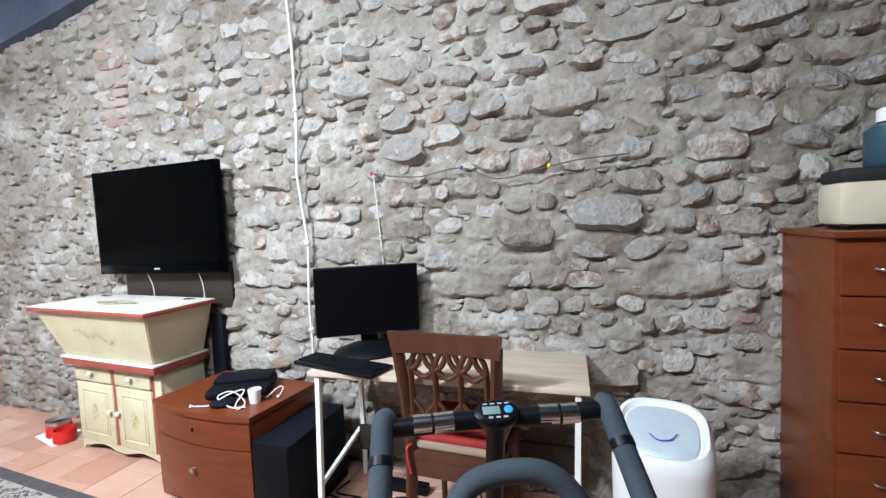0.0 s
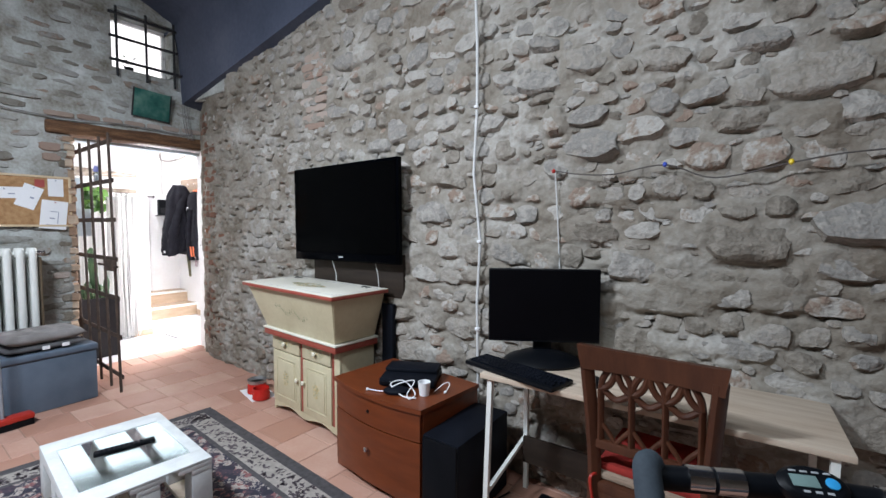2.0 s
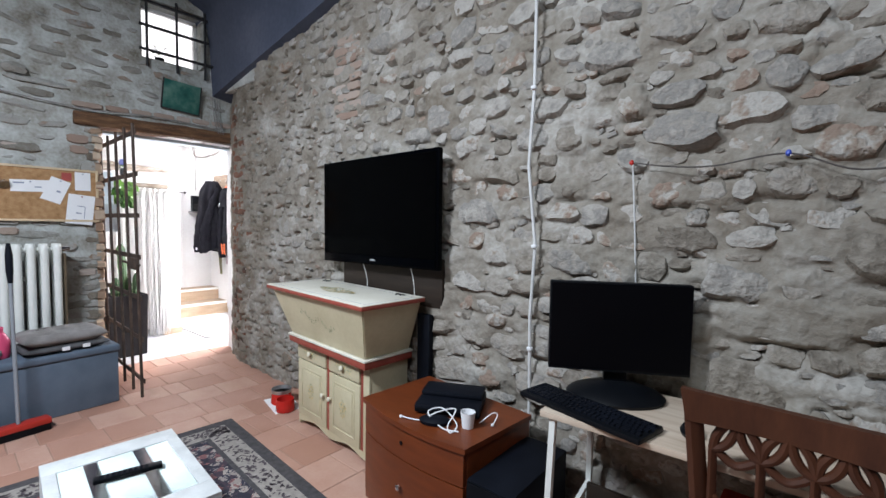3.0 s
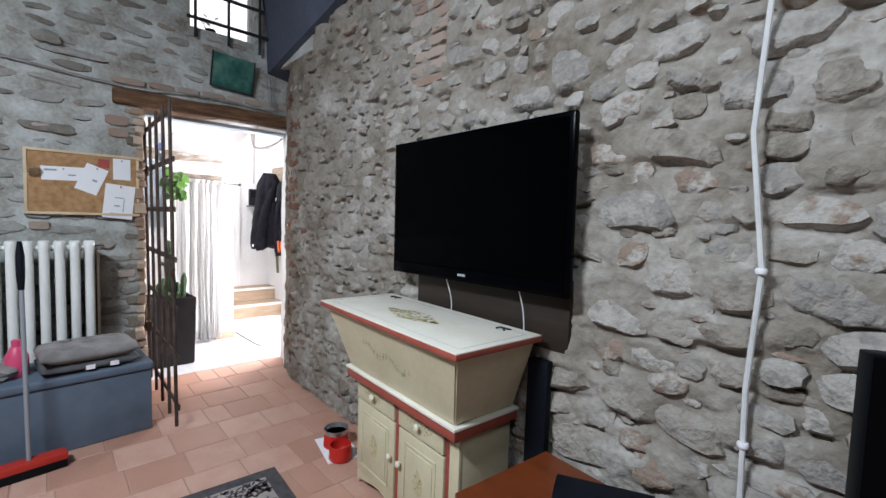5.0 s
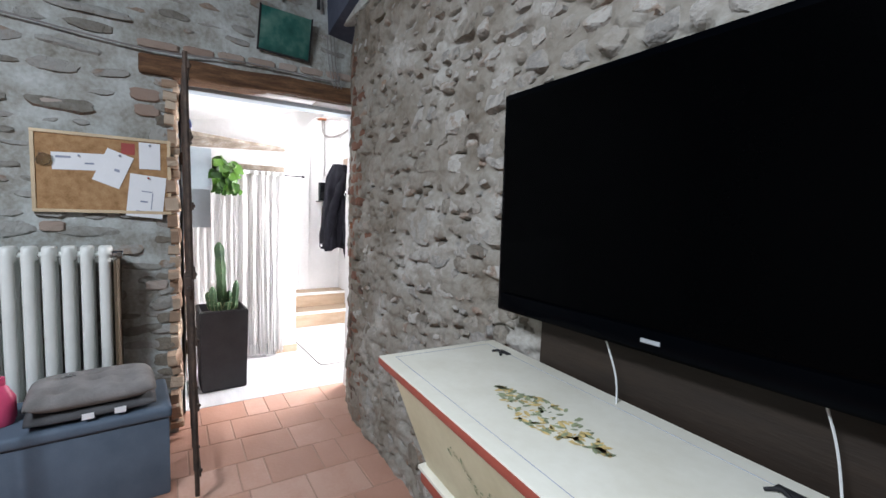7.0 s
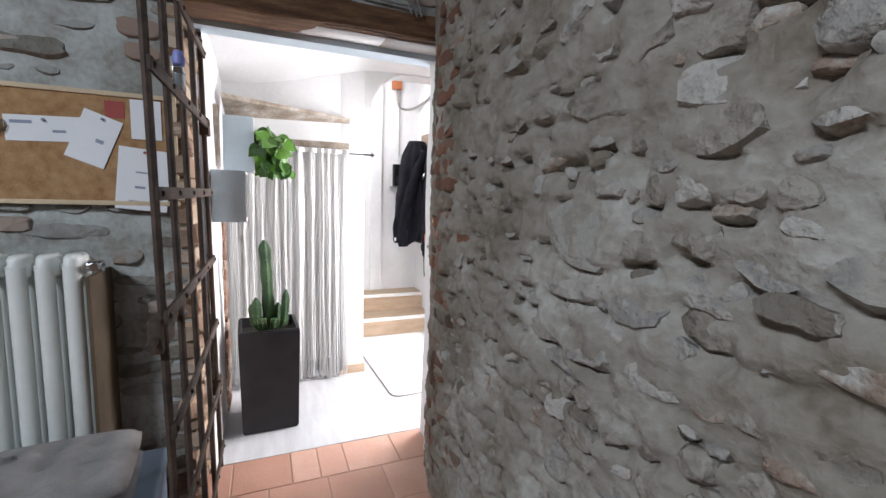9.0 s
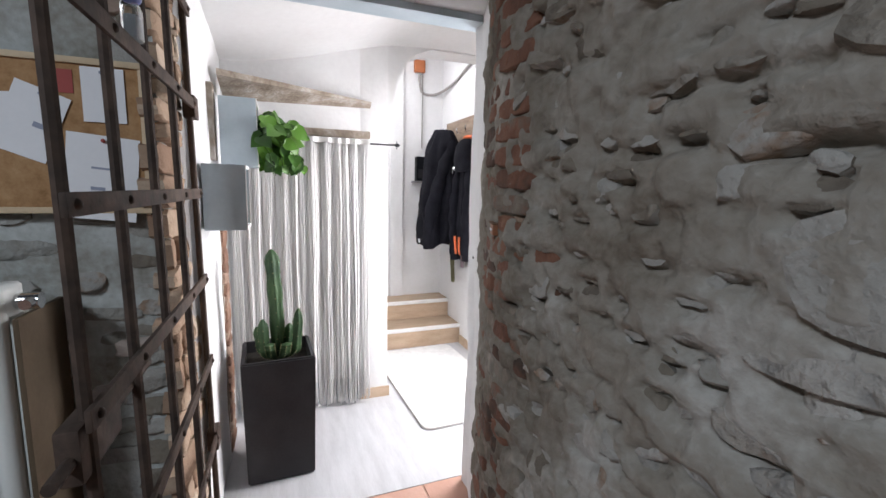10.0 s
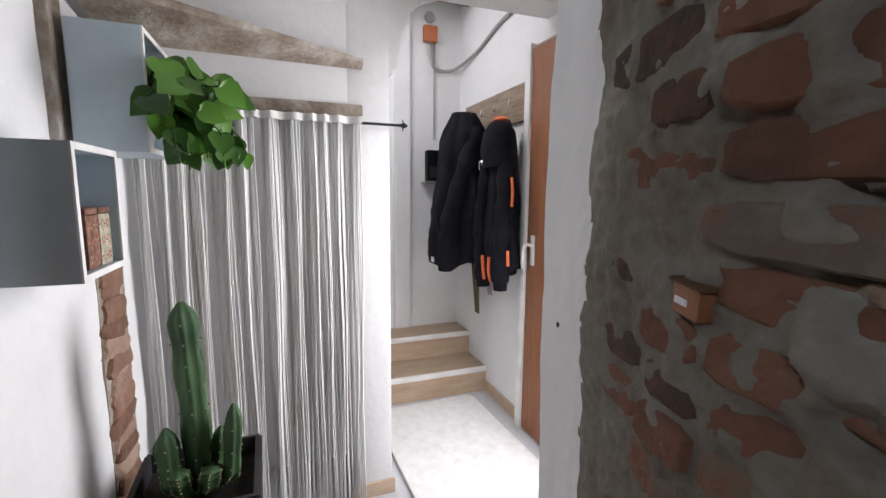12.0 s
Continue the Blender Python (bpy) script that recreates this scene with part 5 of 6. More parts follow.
def corkboard():
    t = thing("cork_board", pose(-5.315, 0.825, 1.42), "cork notice board with pale frame and pinned papers", "notice board")
    part("cork", bx(-0.004, 0.004, -0.305, 0.305, 0.015, 0.43), M_CORK, t)
    for a in ((-0.318, 0.318, 0.0, 0.018), (-0.318, 0.318, 0.428, 0.446), (-0.318, -0.300, 0.018, 0.428), (0.300, 0.318, 0.018, 0.428)):
        part("frame_bar", bx(-0.006, 0.012, a[0], a[1], a[2], a[3], bevel=0.002), M_PINE, t)

    def sheet_paper(y, z, w, h, ang, lines, k):
        p = part("paper", bx(-0.0006, 0.0006, -w / 2, w / 2, -h / 2, h / 2), M_PAPER, t)
        p.matrix_local = pose(0.0065 + 0.002 * k, y, z, ang)
        for i, (a, b, c, d) in enumerate(lines):
            part("print", bx(0.0007, 0.0011, a * w / 2, b * w / 2, c * h / 2, d * h / 2), M_INK, p)
        part("pin", lathe(B(), [(0.003, 0), (0.006, 0.006), (0.004, 0.012)], 10), M_INKRED if k == 2 else M_INK, p).matrix_local = pose(0.001, 0, h / 2 - 0.015, 0, 90)
    sheet_paper(-0.115, 0.285, 0.235, 0.095, 2, [(-0.85, -0.3, 0.35, 0.6), (0.2, 0.55, -0.3, -0.1)], 0)
    sheet_paper(0.036, 0.258, 0.132, 0.198, -22, [(0.1, 0.5, -0.1, 0.05)], 1)
    sheet_paper(0.212, 0.345, 0.105, 0.155, 0, [], 1)
    sheet_paper(0.192, 0.105, 0.180, 0.25, -6, [(-0.3, 0.3, 0.2, 0.25), (0.3, 0.36, -0.6, 0.2), (-0.3, 0.1, -0.3, -0.22), (-0.5, 0.4, -0.75, -0.7)], 2)
    part("photo", bx(0.005, 0.006, 0.075, 0.14, 0.345, 0.41), M_INKRED, t, "small red picture")
    bm = B()
    bmesh.ops.create_icosphere(bm, subdivisions=2, radius=0.035)
    for v in bm.verts:
        k = 1 + 0.4 * noise.noise(v.co * 40)
        v.co = Vector((0.012 + v.co.x * 0.25 * k, -0.262 + v.co.y * k, 0.285 + v.co.z * k))
    part("wrapper", bm, M_PET, t, "crumpled clear wrapper", smooth=None)


corkboard()
PIC = thing("glass_picture", pose(-5.31, 1.805, 2.52, -3, 7, 0), "small teal glass picture leaning above the lintel", "picture")
part("pane", bx(-0.004, 0.004, -0.165, 0.165, 0.0, 0.275, bevel=0.002), M_PICTURE, PIC)
for a in ((-0.172, 0.172, -0.004, 0.006), (-0.172, -0.162, 0.006, 0.28), (0.162, 0.172, 0.006, 0.28)):
    part("frame_bar", bx(-0.006, 0.008, a[0], a[1], a[2], a[3]), M_WINIRON, PIC)
LC = thing("lintel_cable", pose(0, 0, 0), "thin pale cable drooping across the door wall", "cable")
part("run", sweep(B(), curve([(-5.315, -0.4, 2.47), (-5.315, 0.37, 2.44), (-5.315, 0.71, 2.41), (-5.315, 1.1, 2.39), (-5.31, 1.5, 2.42), (-5.31, 1.81, 2.42), (-5.31, 2.15, 2.41), (-5.29, 2.19, 2.45)], 5), 0.006, 6), M_CUSHION, LC)
for y in (2.10, 2.125, 2.15):
    part("run", sweep(B(), curve([(-5.305, y, 2.72), (-5.30, y + 0.01, 2.55), (-5.29, y + 0.03, 2.43), (-5.28, y + 0.05, 2.36)], 5), 0.004, 6), M_CUSHION, LC)


def iron_gate():
    t = thing("iron_gate", pose(-5.565, 1.240, 0.0, 0.72, 0, -0.6), "open rusty wrought-iron gate at the doorway", "gate")
    xs = [0.02, 0.285, 0.555, 0.82, 1.06]
    for i, x in enumerate(xs):
        part("upright", sweep(B(), [(x, 0, 0.04 if i else 0.06), (x, 0, 2.18)], 0.011, 8), M_IRON, t)
    for z in (2.12, 1.80, 1.48, 1.155, 0.83, 0.505, 0.17):
        bar = part("flat_bar", bx(-0.01, 1.09, 0.008, 0.018, z - 0.018, z + 0.018, bevel=0.002), M_IRON, t)
        for x in xs:
            part("rivet", lathe(B(), [(0.009, 0), (0.008, 0.004), (0.004, 0.007)], 8), M_IRON, bar).matrix_local = pose(x, 0.018, z, -90)
    for z in (1.80, 0.505):
        part("hinge", bx(-0.05, 0.03, -0.02, 0.02, z - 0.05, z + 0.03, bevel=0.004), M_IRON, t)
    bm = bx(0.93, 1.10, -0.03, 0.004, 1.06, 1.15, bevel=0.006)
    sweep(bm, [(0.70, -0.012, 1.10), (1.16, -0.012, 1.10)], 0.010, 8)
    part("lock", bm, M_IRON, t, "iron lock and bolt")


iron_gate()
SB = thing("glass_bottle", pose(-4.892, 1.221, 1.8185), "small clear glass bottle with blue cap on the gate bar", "bottle")
part("body", bx(-0.026, 0.026, -0.016, 0.016, 0.0, 0.075, bevel=0.006), M_PET, SB)
part("liquid", bx(-0.021, 0.021, -0.011, 0.011, 0.005, 0.05, bevel=0.003), M_GREYKEY, SB, "grey label")
part("cap", lathe(B(), [(0.010, 0.074), (0.019, 0.082), (0.021, 0.10), (0.013, 0.125), (0.004, 0.128)], 14), M_LILACCAP, SB, "blue-violet cap")


def broom():
    t = thing("broom", pose(-4.46, 0.55, 0.0, 0, 0, 8), "red floor brush with a steel pole leaning upright", "broom")
    part("head", bx(-0.05, 0.05, -0.19, 0.13, 0.045, 0.085, bevel=0.014), M_REDPLASTIC, t)
    part("bristles", bx(-0.045, 0.045, -0.185, 0.125, 0.0, 0.046, bevel=0.004), M_BLACK, t, "black bristles")
    part("pole", sweep(B(), [(0, -0.03, 0.08), (-0.03, -0.035, 1.03)], 0.011, 12), M_POLE, t)
    part("handle", sweep(B(), [(-0.03, -0.035, 1.02), (-0.033, -0.036, 1.10), (-0.036, -0.036, 1.20), (-0.038, -0.037, 1.28)], [0.013, 0.019, 0.02, 0.010], 14), M_NAVY, t, "dark grip")


broom()
MATP = single("floor_cloth", bx(-0.16, 0.16, -0.1, 0.1, 0, 0.003), M_PAPER, pose(-3.66, 1.95, 0.001, 0, 0, -12), "white paper sheet under the pots", "sheet")


def pot(name, x, y, r, h, label, dots):
    t = thing(name, pose(x, y, 0.0042), label, "pot")
    part("body", lathe(B(), [(r * 0.92, 0), (r, 0.008), (r * 0.97, h * 0.6), (r * 0.9, h), (r * 0.87, h), (r * 0.9, 0.01)], 28), M_RED, t)
    part("base", lathe(B(), [(0.0, 0.004), (r * 0.9, 0.006), (r * 0.9, 0.012), (0.0, 0.012)], 28), M_PAN, t, "steel inside")
    if dots:
        part("rim", lathe(B(), [(r * 0.9, h), (r * 0.97, h + 0.03), (r * 0.93, h + 0.03), (r * 0.87, h)], 28), M_PAN, t, "steel rim")
        for k in range(14):
            a = 2 * math.pi * k / 14
            part("dot", lathe(B(), [(0.006, 0), (0.004, 0.001)], 8), M_PAPER, t).matrix_local = pose(r * 0.955 * math.cos(a), r * 0.955 * math.sin(a), h * (0.3 if k % 2 else 0.55), 0, 90, math.degrees(a))
    return t


pot("coffee_pot", -3.69, 1.96, 0.08, 0.085, "red enamel pot with white dots and steel rim", True)
pot("coffee_pot", -3.535, 1.905, 0.07, 0.09, "small bright red enamel pot", False)


# ---- hall ----
def planter():
    t = thing("planter", pose(-6.085, 1.483, 0.001, 0, 0, 2), "tall square black planter with soil", "planter")
    a, b, h = 0.163, 0.176, 0.652
    lo = [(-a, -a, 0), (a, -a, 0), (a, a, 0), (-a, a, 0)]
    up = [(-b, -b, h), (b, -b, h), (b, b, h), (-b, b, h)]
    bm = prism(B(), lo, up)
    bmesh.ops.bevel(bm, geom=list(bm.edges), offset=0.008, segments=2, affect="EDGES")
    top = max(bm.faces, key=lambda f: f.calc_center_median().z)
    bmesh.ops.inset_region(bm, faces=[top], thickness=0.018)
    r = bmesh.ops.extrude_discrete_faces(bm, faces=[top])
    for v in r["faces"][0].verts:
        v.co.z -= 0.07
    part("box", bm, M_PLANTER, t)
    part("soil", bx(-b + 0.022, b - 0.022, -b + 0.022, b - 0.022, h - 0.075, h - 0.062, bevel=0.003), M_SOIL, t)
    c = thing("cactus", pose(-6.085, 1.483, 0.588), "green columnar cactus with short side arms", "cactus")

    def stem(name, pts, rad):
        pts = curve(pts, 6)
        ribs = 6
        bm = B()
        rings = []
        for i, p in enumerate(pts):
            f = i / (len(pts) - 1)
            rr = rad * (0.55 + 0.45 * min(1, f * 6)) * (1 if f < 0.86 else math.sqrt(max(0.02, 1 - ((f - 0.86) / 0.145) ** 2)))
            rr *= 1 + 0.08 * math.sin(f * 23)
            rings.append([bm.verts.new(Vector(p) + Vector((math.cos(2 * math.pi * k / 24), math.sin(2 * math.pi * k / 24), 0)) * rr * (1 + 0.16 * math.cos(ribs * 2 * math.pi * k / 24))) for k in range(24)])
        for a, b2 in zip(rings, rings[1:]):
            for k in range(24):
                bm.faces.new((a[k], a[(k + 1) % 24], b2[(k + 1) % 24], b2[k]))
        bm.faces.new(rings[-1]), bm.faces.new(rings[0][::-1])
        ob = part(name, bm, M_CACTUS, c, smooth=180)
        sp = B()
        for i in range(2, len(pts) - 1, 2):
            for k in range(ribs):
                q = 2 * math.pi * k / ribs
                f = i / (len(pts) - 1)
                rr = rad * (0.55 + 0.45 * min(1, f * 6)) * 1.17
                o = Vector(pts[i]) + Vector((math.cos(q), math.sin(q), 0)) * rr
                bmesh.ops.create_icosphere(sp, subdivisions=1, radius=0.0035, matrix=Matrix.Translation(o))
        part("areoles", sp, M_SPINE, ob, smooth=None)["kind"] = "stuff"
    stem("trunk", [(0, 0, 0.0), (0.0, 0.002, 0.2), (0.0, -0.006, 0.42), (0.0, -0.016, 0.60)], 0.035)
    for dy, dx, h2, r in ((0.095, 0.03, 0.285, 0.024), (-0.06, 0.04, 0.245, 0.026), (-0.035, 0.06, 0.12, 0.024), (0.04, 0.055, 0.11, 0.026), (0.055, -0.03, 0.19, 0.023), (-0.085, -0.02, 0.19, 0.022)):
        stem("arm", [(dx * 0.4, dy * 0.4, 0.02), (dx * 0.8, dy * 0.85, 0.05), (dx, dy, 0.09), (dx, dy * 1.15, h2)], r)


planter()


def string_curtain():
    t = thing("string_curtain", pose(0, 0, 0), "off-white cotton string curtain hanging from a rod", "curtain")
    part("rod", sweep(B(), [(-6.60, 1.23, 1.80), (-6.60, 2.27, 1.80)], 0.006, 8), M_WINIRON, t, "thin black rod")
    bm = sweep(B(), [(-6.60, 2.25, 1.80), (-6.60, 2.275, 1.80), (-6.60, 2.29, 1.80)], [0.006, 0.013, 0.003], 8)
    sweep(bm, [(-6.60, 2.268, 1.775), (-6.60, 2.268, 1.825)], [0.003, 0.003], 6)
    part("finial", bm, M_WINIRON, t)
    rnd = random.Random(5)
    bm = B()
    y = 1.235
    while y < 2.075:
        y += rnd.uniform(0.0022, 0.0058)
        fold = math.sin(y * 95 + 1.5 * math.sin(y * 23))
        x = -6.60 + 0.022 * fold + rnd.uniform(-0.005, 0.005)
        dens = 1.0 if (0.5 + 0.5 * math.sin(y * 37)) > 0.25 else 0.62
        if rnd.random() > dens:
            continue
        end = rnd.uniform(0.015, 0.06)
        drift = rnd.uniform(-0.012, 0.012)
        pts = []
        for k in range(9):
            f = k / 8
            z = 1.815 - (1.815 - end) * f
            pts.append((x + 0.010 * math.sin(f * 5 + y * 40) * f + rnd.uniform(-0.002, 0.002), y + drift * f + 0.004 * math.sin(f * 9 + y * 90), z))
        sweep(bm, pts, rnd.uniform(0.0020, 0.0040), 5)
    part("string", bm, M_CURTAIN, t, smooth=180)["kind"] = "stuff"
    part("heading", sheet(B(), steps(1.235, 2.08, 0.006), [0, 1, 2, 3], lambda y, k: (-6.576 + 0.013 * math.sin(y * 95 + 1.5 * math.sin(y * 23)), y, 1.822 - 0.010 * k)), M_CURTAIN, t, smooth=180)


string_curtain()


def wall_box(name, x0, x1, z0, z1, depth, label, y=1.222):
    """Open-fronted cube shelf on the hall's left wall; its open side faces the passage."""
    t = thing(name, pose(x0, y, z0), label, "shelf")
    w, h, e = x1 - x0, z1 - z0, 0.012
    part("side_panel", bx(0, e, 0, depth, 0, h, bevel=0.001), M_BOXGREY, t)
    part("side_panel", bx(w - e, w, 0, depth, 0, h, bevel=0.001), M_BOXGREY, t)
    part("top_panel", bx(e, w - e, 0, depth, h - e, h), M_BOXGREY, t)
    part("bottom_panel", bx(e, w - e, 0, depth, 0, e), M_BOXGREY, t)
    part("back_panel", bx(e, w - e, 0, 0.006, e, h - e), M_BOXGREY, t)
    bm = B()
    for a in ((0, e + 0.002, 0, h), (w - e - 0.002, w, 0, h), (e, w - e, 0, e + 0.002), (e, w - e, h - e - 0.002, h)):
        box(bm, a[0], a[1], depth, depth + 0.004, a[2], a[3])
    part("edging", bm, M_BOXEDGE, t, "white front edge")
    return t


wall_box("cube_shelf", -5.945, -5.705, 1.325, 1.597, 0.16, "grey-blue open cube shelf on the white wall")
wall_box("cube_shelf", -6.38, -6.09, 1.608, 1.935, 0.165, "grey-blue open cube shelf holding a trailing plant", 1.255)
for x, m, l, seed in ((-5.885, M_TINTILE, "cream tin box with red and green rosettes in the shelf", 4), (-5.815, M_TIN, "dark red patterned tin box in the shelf", 9)):
    t = thing("tin_box", pose(x, 1.32, 1.338), l, "box")
    part("body", bx(-0.032, 0.032, -0.05, 0.05, 0, 0.115, bevel=0.004), m, t)
    part("lid", bx(-0.033, 0.033, -0.051, 0.051, 0.1155, 0.130, bevel=0.004), M_TIN, t)
    red, green = B(), B()
    for i in range(2):
        for j in range(3):
            for k in range(8):
                a = k * math.pi / 4
                r = 0.008 if k % 2 else 0.011
                petal(red if (i + j + k) % 2 else green, -0.0155 + 0.031 * i + r * math.cos(a), 0.021 + 0.036 * j + r * math.sin(a), 0.0504, a, 0.0065, "y")
    part("painted_rosettes", red, M_INKRED, t)["kind"] = "stuff"
    part("painted_rosettes", green, M_LEAFPAINT, t)["kind"] = "stuff"


def pothos():
    t = thing("pothos_plant", pose(-6.235, 1.345, 1.622), "bright green trailing pothos in the upper shelf", "plant")
    part("pot", lathe(B(), [(0.05, 0), (0.065, 0.10), (0.060, 0.10), (0.05, 0.08)], 20), M_APPLIANCE, t)
    rnd = random.Random(3)
    bm, st = B(), B()

    def leaf(c, d, s, face):
        d = d.normalized()
        side = d.cross(face).normalized()
        up = side.cross(d).normalized()
        rows = []
        for f, w in ((0.0, 0.0), (-0.06, 0.22), (0.10, 0.44), (0.32, 0.50), (0.62, 0.36), (0.86, 0.14), (1.0, 0.0)):
            p = c + d * s * f - up * s * 0.25 * f * f
            rows.append([bm.verts.new(p + side * s * w + up * s * 0.14 * w), bm.verts.new(p - up * s * 0.03), bm.verts.new(p - side * s * w + up * s * 0.14 * w)])
        for a, b in zip(rows, rows[1:]):
            bm.faces.new((a[0], a[1], b[1], b[0]))
            bm.faces.new((a[1], a[2], b[2], b[1]))
    for k in range(66):
        a = rnd.uniform(-1.3, 1.45)
        ln = rnd.uniform(0.05, 0.25)
        dr = Vector((0.7 * math.sin(a) + 0.15, math.cos(a), 0))
        base = Vector((0, 0.03, 0.10))
        tip = base + dr * ln + Vector((0, 0, rnd.uniform(0.0, 0.17) * (1.2 - ln * 2)))
        if tip.y < 0.085:
            tip.x = min(max(tip.x, -0.10), 0.08)
        sweep(st, curve([base, (base + tip) / 2 + Vector((0, 0, 0.03)), tip], 4), 0.0025, 5)
        leaf(tip, Vector((rnd.uniform(-0.3, 0.6), math.cos(a) * 0.6 + rnd.uniform(-0.5, 0.3), rnd.uniform(-1.0, 0.05))), rnd.uniform(0.06, 0.105), Vector((0.8, rnd.uniform(-0.2, 0.5), rnd.uniform(0.2, 0.8))))
    for k in range(14):
        y0 = rnd.uniform(0.08, 0.30)
        x0 = rnd.uniform(-0.06, 0.14)
        ln = rnd.uniform(0.03, 0.10)
        pts = curve([(x0 * 0.5, 0.05, 0.11), (x0, y0 * 0.7, 0.11), (x0 + 0.01, y0, 0.05), (x0 + 0.02, y0 + 0.01, 0.04 - ln)], 5)
        sweep(st, pts, 0.0022, 5)
        for p in pts[7::3]:
            leaf(Vector(p), Vector((rnd.uniform(-0.6, 0.6), rnd.uniform(-0.6, 0.6), -0.7)), rnd.uniform(0.05, 0.075), Vector((0.8, 0.3, 0.3)))
    part("stems", st, M_LEAF, t)
    part("leaves", bm, M_LEAF, t, smooth=180)


pothos()


def coats():
    b = thing("coat_rack", pose(-7.44, 3.155, 1.945), "weathered wooden board with coat hooks", "coat rack")
    part("board", bx(-0.48, 0.45, -0.012, 0.012, 0, 0.225, bevel=0.004), M_HOOKBOARD, b)
    for x in (-0.3, -0.1, 0.1, 0.3):
        part("hook", sweep(B(), curve([(x, -0.012, 0.10), (x, -0.05, 0.095), (x, -0.06, 0.12), (x, -0.055, 0.14)], 4), 0.006, 8), M_STEEL, b, "steel hook")

    def coat(name, x, w, ztop, zbot, depth, label, seed, lean):
        """Shell of a jacket hung by its collar: shoulders, falling folds, uneven hem."""
        t = thing(name, pose(x, 3.12, zbot), label, "jacket")
        h = ztop - zbot
        bm = B()
        n, mrow = 56, 26
        rows = []
        for j in range(mrow + 1):
            f = j / mrow
            ww = w * (0.20 + 0.34 * min(1, f / 0.16) ** 0.6 + 0.46 * f)
            dd = depth * (0.45 + 0.40 * min(1, f / 0.2) + 0.15 * f)
            ring = []
            for k in range(n):
                q = 2 * math.pi * k / n
                fold = 0.10 * min(1, f * 2.5) * math.sin(q * 5 + seed + 1.6 * math.sin(f * 3.1 + seed)) + 0.05 * math.sin(q * 11 + 3 * f + seed)
                crease = 0.20 * noise.noise(Vector((math.cos(q) * 2.4, math.sin(q) * 2.4 + seed, f * 4.5)))
                g = 1 + fold * (0.35 + f) + crease
                hem = 0.05 * math.sin(q * 2 + seed) * (f > 0.97)
                ring.append(bm.verts.new((math.cos(q) * ww / 2 * g + lean * f, min(-depth * 0.45 + math.sin(q) * dd / 2 * g, 0.022), h * (1 - f) + hem)))
            rows.append(ring)
        for a, c in zip(rows, rows[1:]):
            for k in range(n):
                bm.faces.new((a[k], a[(k + 1) % n], c[(k + 1) % n], c[k]))
        bm.faces.new(rows[0]), bm.faces.new(rows[-1][::-1])
        part("shell", bm, M_COAT, t, smooth=70)
        return t, h

    def sleeve(t, pts, r):
        pts = curve(pts, 6)
        part("sleeve", sweep(B(), pts, [r * (1 + 0.14 * math.sin(i * 1.9) + 0.08 * math.sin(i * 0.8)) for i in range(len(pts))], 14), M_COAT, t)
        a, b2 = pts[-1], pts[-1] + (pts[-1] - pts[-2]).normalized() * 0.05
        part("cuff", sweep(B(), [a, b2], r * 0.92, 14), M_COAT, t)
    t, h = coat("jacket", -7.52, 0.66, 2.05, 1.00, 0.36, "long black hooded jacket hanging on the rack", 1.0, -0.13)
    sleeve(t, [(-0.13, -0.08, h * 0.88), (-0.27, -0.16, h * 0.62), (-0.38, -0.22, h * 0.28), (-0.41, -0.22, h * 0.0)], 0.056)
    sleeve(t, [(0.14, -0.12, h * 0.88), (0.17, -0.24, h * 0.60), (0.10, -0.31, h * 0.25), (0.06, -0.31, h * 0.02)], 0.058)
    part("hood", lathe(B(), [(0.11, -0.24), (0.125, -0.15), (0.115, -0.05), (0.075, 0.01), (0.02, 0.03)], 20, (0.0, -0.13, h * 0.97), sy=0.75), M_COAT, t)
    part("cloth_tag", bx(-0.16, -0.11, -0.345, -0.338, 0.0, 0.035), M_PAPER, t, "pale care label")
    t, h = coat("jacket", -7.10, 0.30, 1.95, 1.02, 0.18, "black jacket with orange lining on the rack", 7.0, 0.02)
    sleeve(t, [(-0.07, -0.10, h * 0.85), (-0.12, -0.15, h * 0.5), (-0.12, -0.16, h * 0.2), (-0.10, -0.15, -0.07)], 0.047)
    sleeve(t, [(0.08, -0.10, h * 0.85), (0.14, -0.14, h * 0.5), (0.13, -0.15, h * 0.2), (0.12, -0.14, -0.05)], 0.047)
    part("hood", lathe(B(), [(0.12, -0.26), (0.14, -0.16), (0.12, -0.05), (0.075, 0.0), (0.02, 0.02)], 20, (0.02, -0.12, h * 0.97), sy=0.75), M_COAT, t)
    part("collar", lathe(B(), [(0.05, 0), (0.065, 0.012), (0.04, 0.03)], 18, (0.02, -0.11, h * 0.98), sy=0.7), M_ORANGE, t, "orange collar")
    part("lining", sweep(B(), curve([(0.19, -0.12, h * 0.62), (0.205, -0.12, h * 0.52), (0.20, -0.12, h * 0.44)], 5), 0.008, 8, flat=0.5), M_ORANGE, t, "orange lining edge")
    part("lining", sweep(B(), curve([(0.185, -0.13, h * 0.16), (0.19, -0.13, h * 0.06)], 5), 0.010, 8, flat=0.5), M_ORANGE, t, "orange lining edge")
    for dx in (-0.04, 0.055):
        part("lining", sweep(B(), curve([(dx, -0.185, h * 0.10), (dx * 0.8, -0.18, 0.0), (dx, -0.17, -0.06)], 4), 0.012, 8), M_ORANGE, t, "orange lining edge")
    ring = [(0.012 + 0.022 * math.cos(a * 0.6), -0.235, h * 0.70 + 0.03 * math.sin(a * 0.6)) for a in range(8)]
    part("ring", sweep(B(), ring, 0.004, 6), M_STEEL, t, "small steel ring")
    s = thing("scarf", pose(-7.53, 3.10, 0.62), "olive scarf hanging below the jackets", "scarf")
    bm = B()
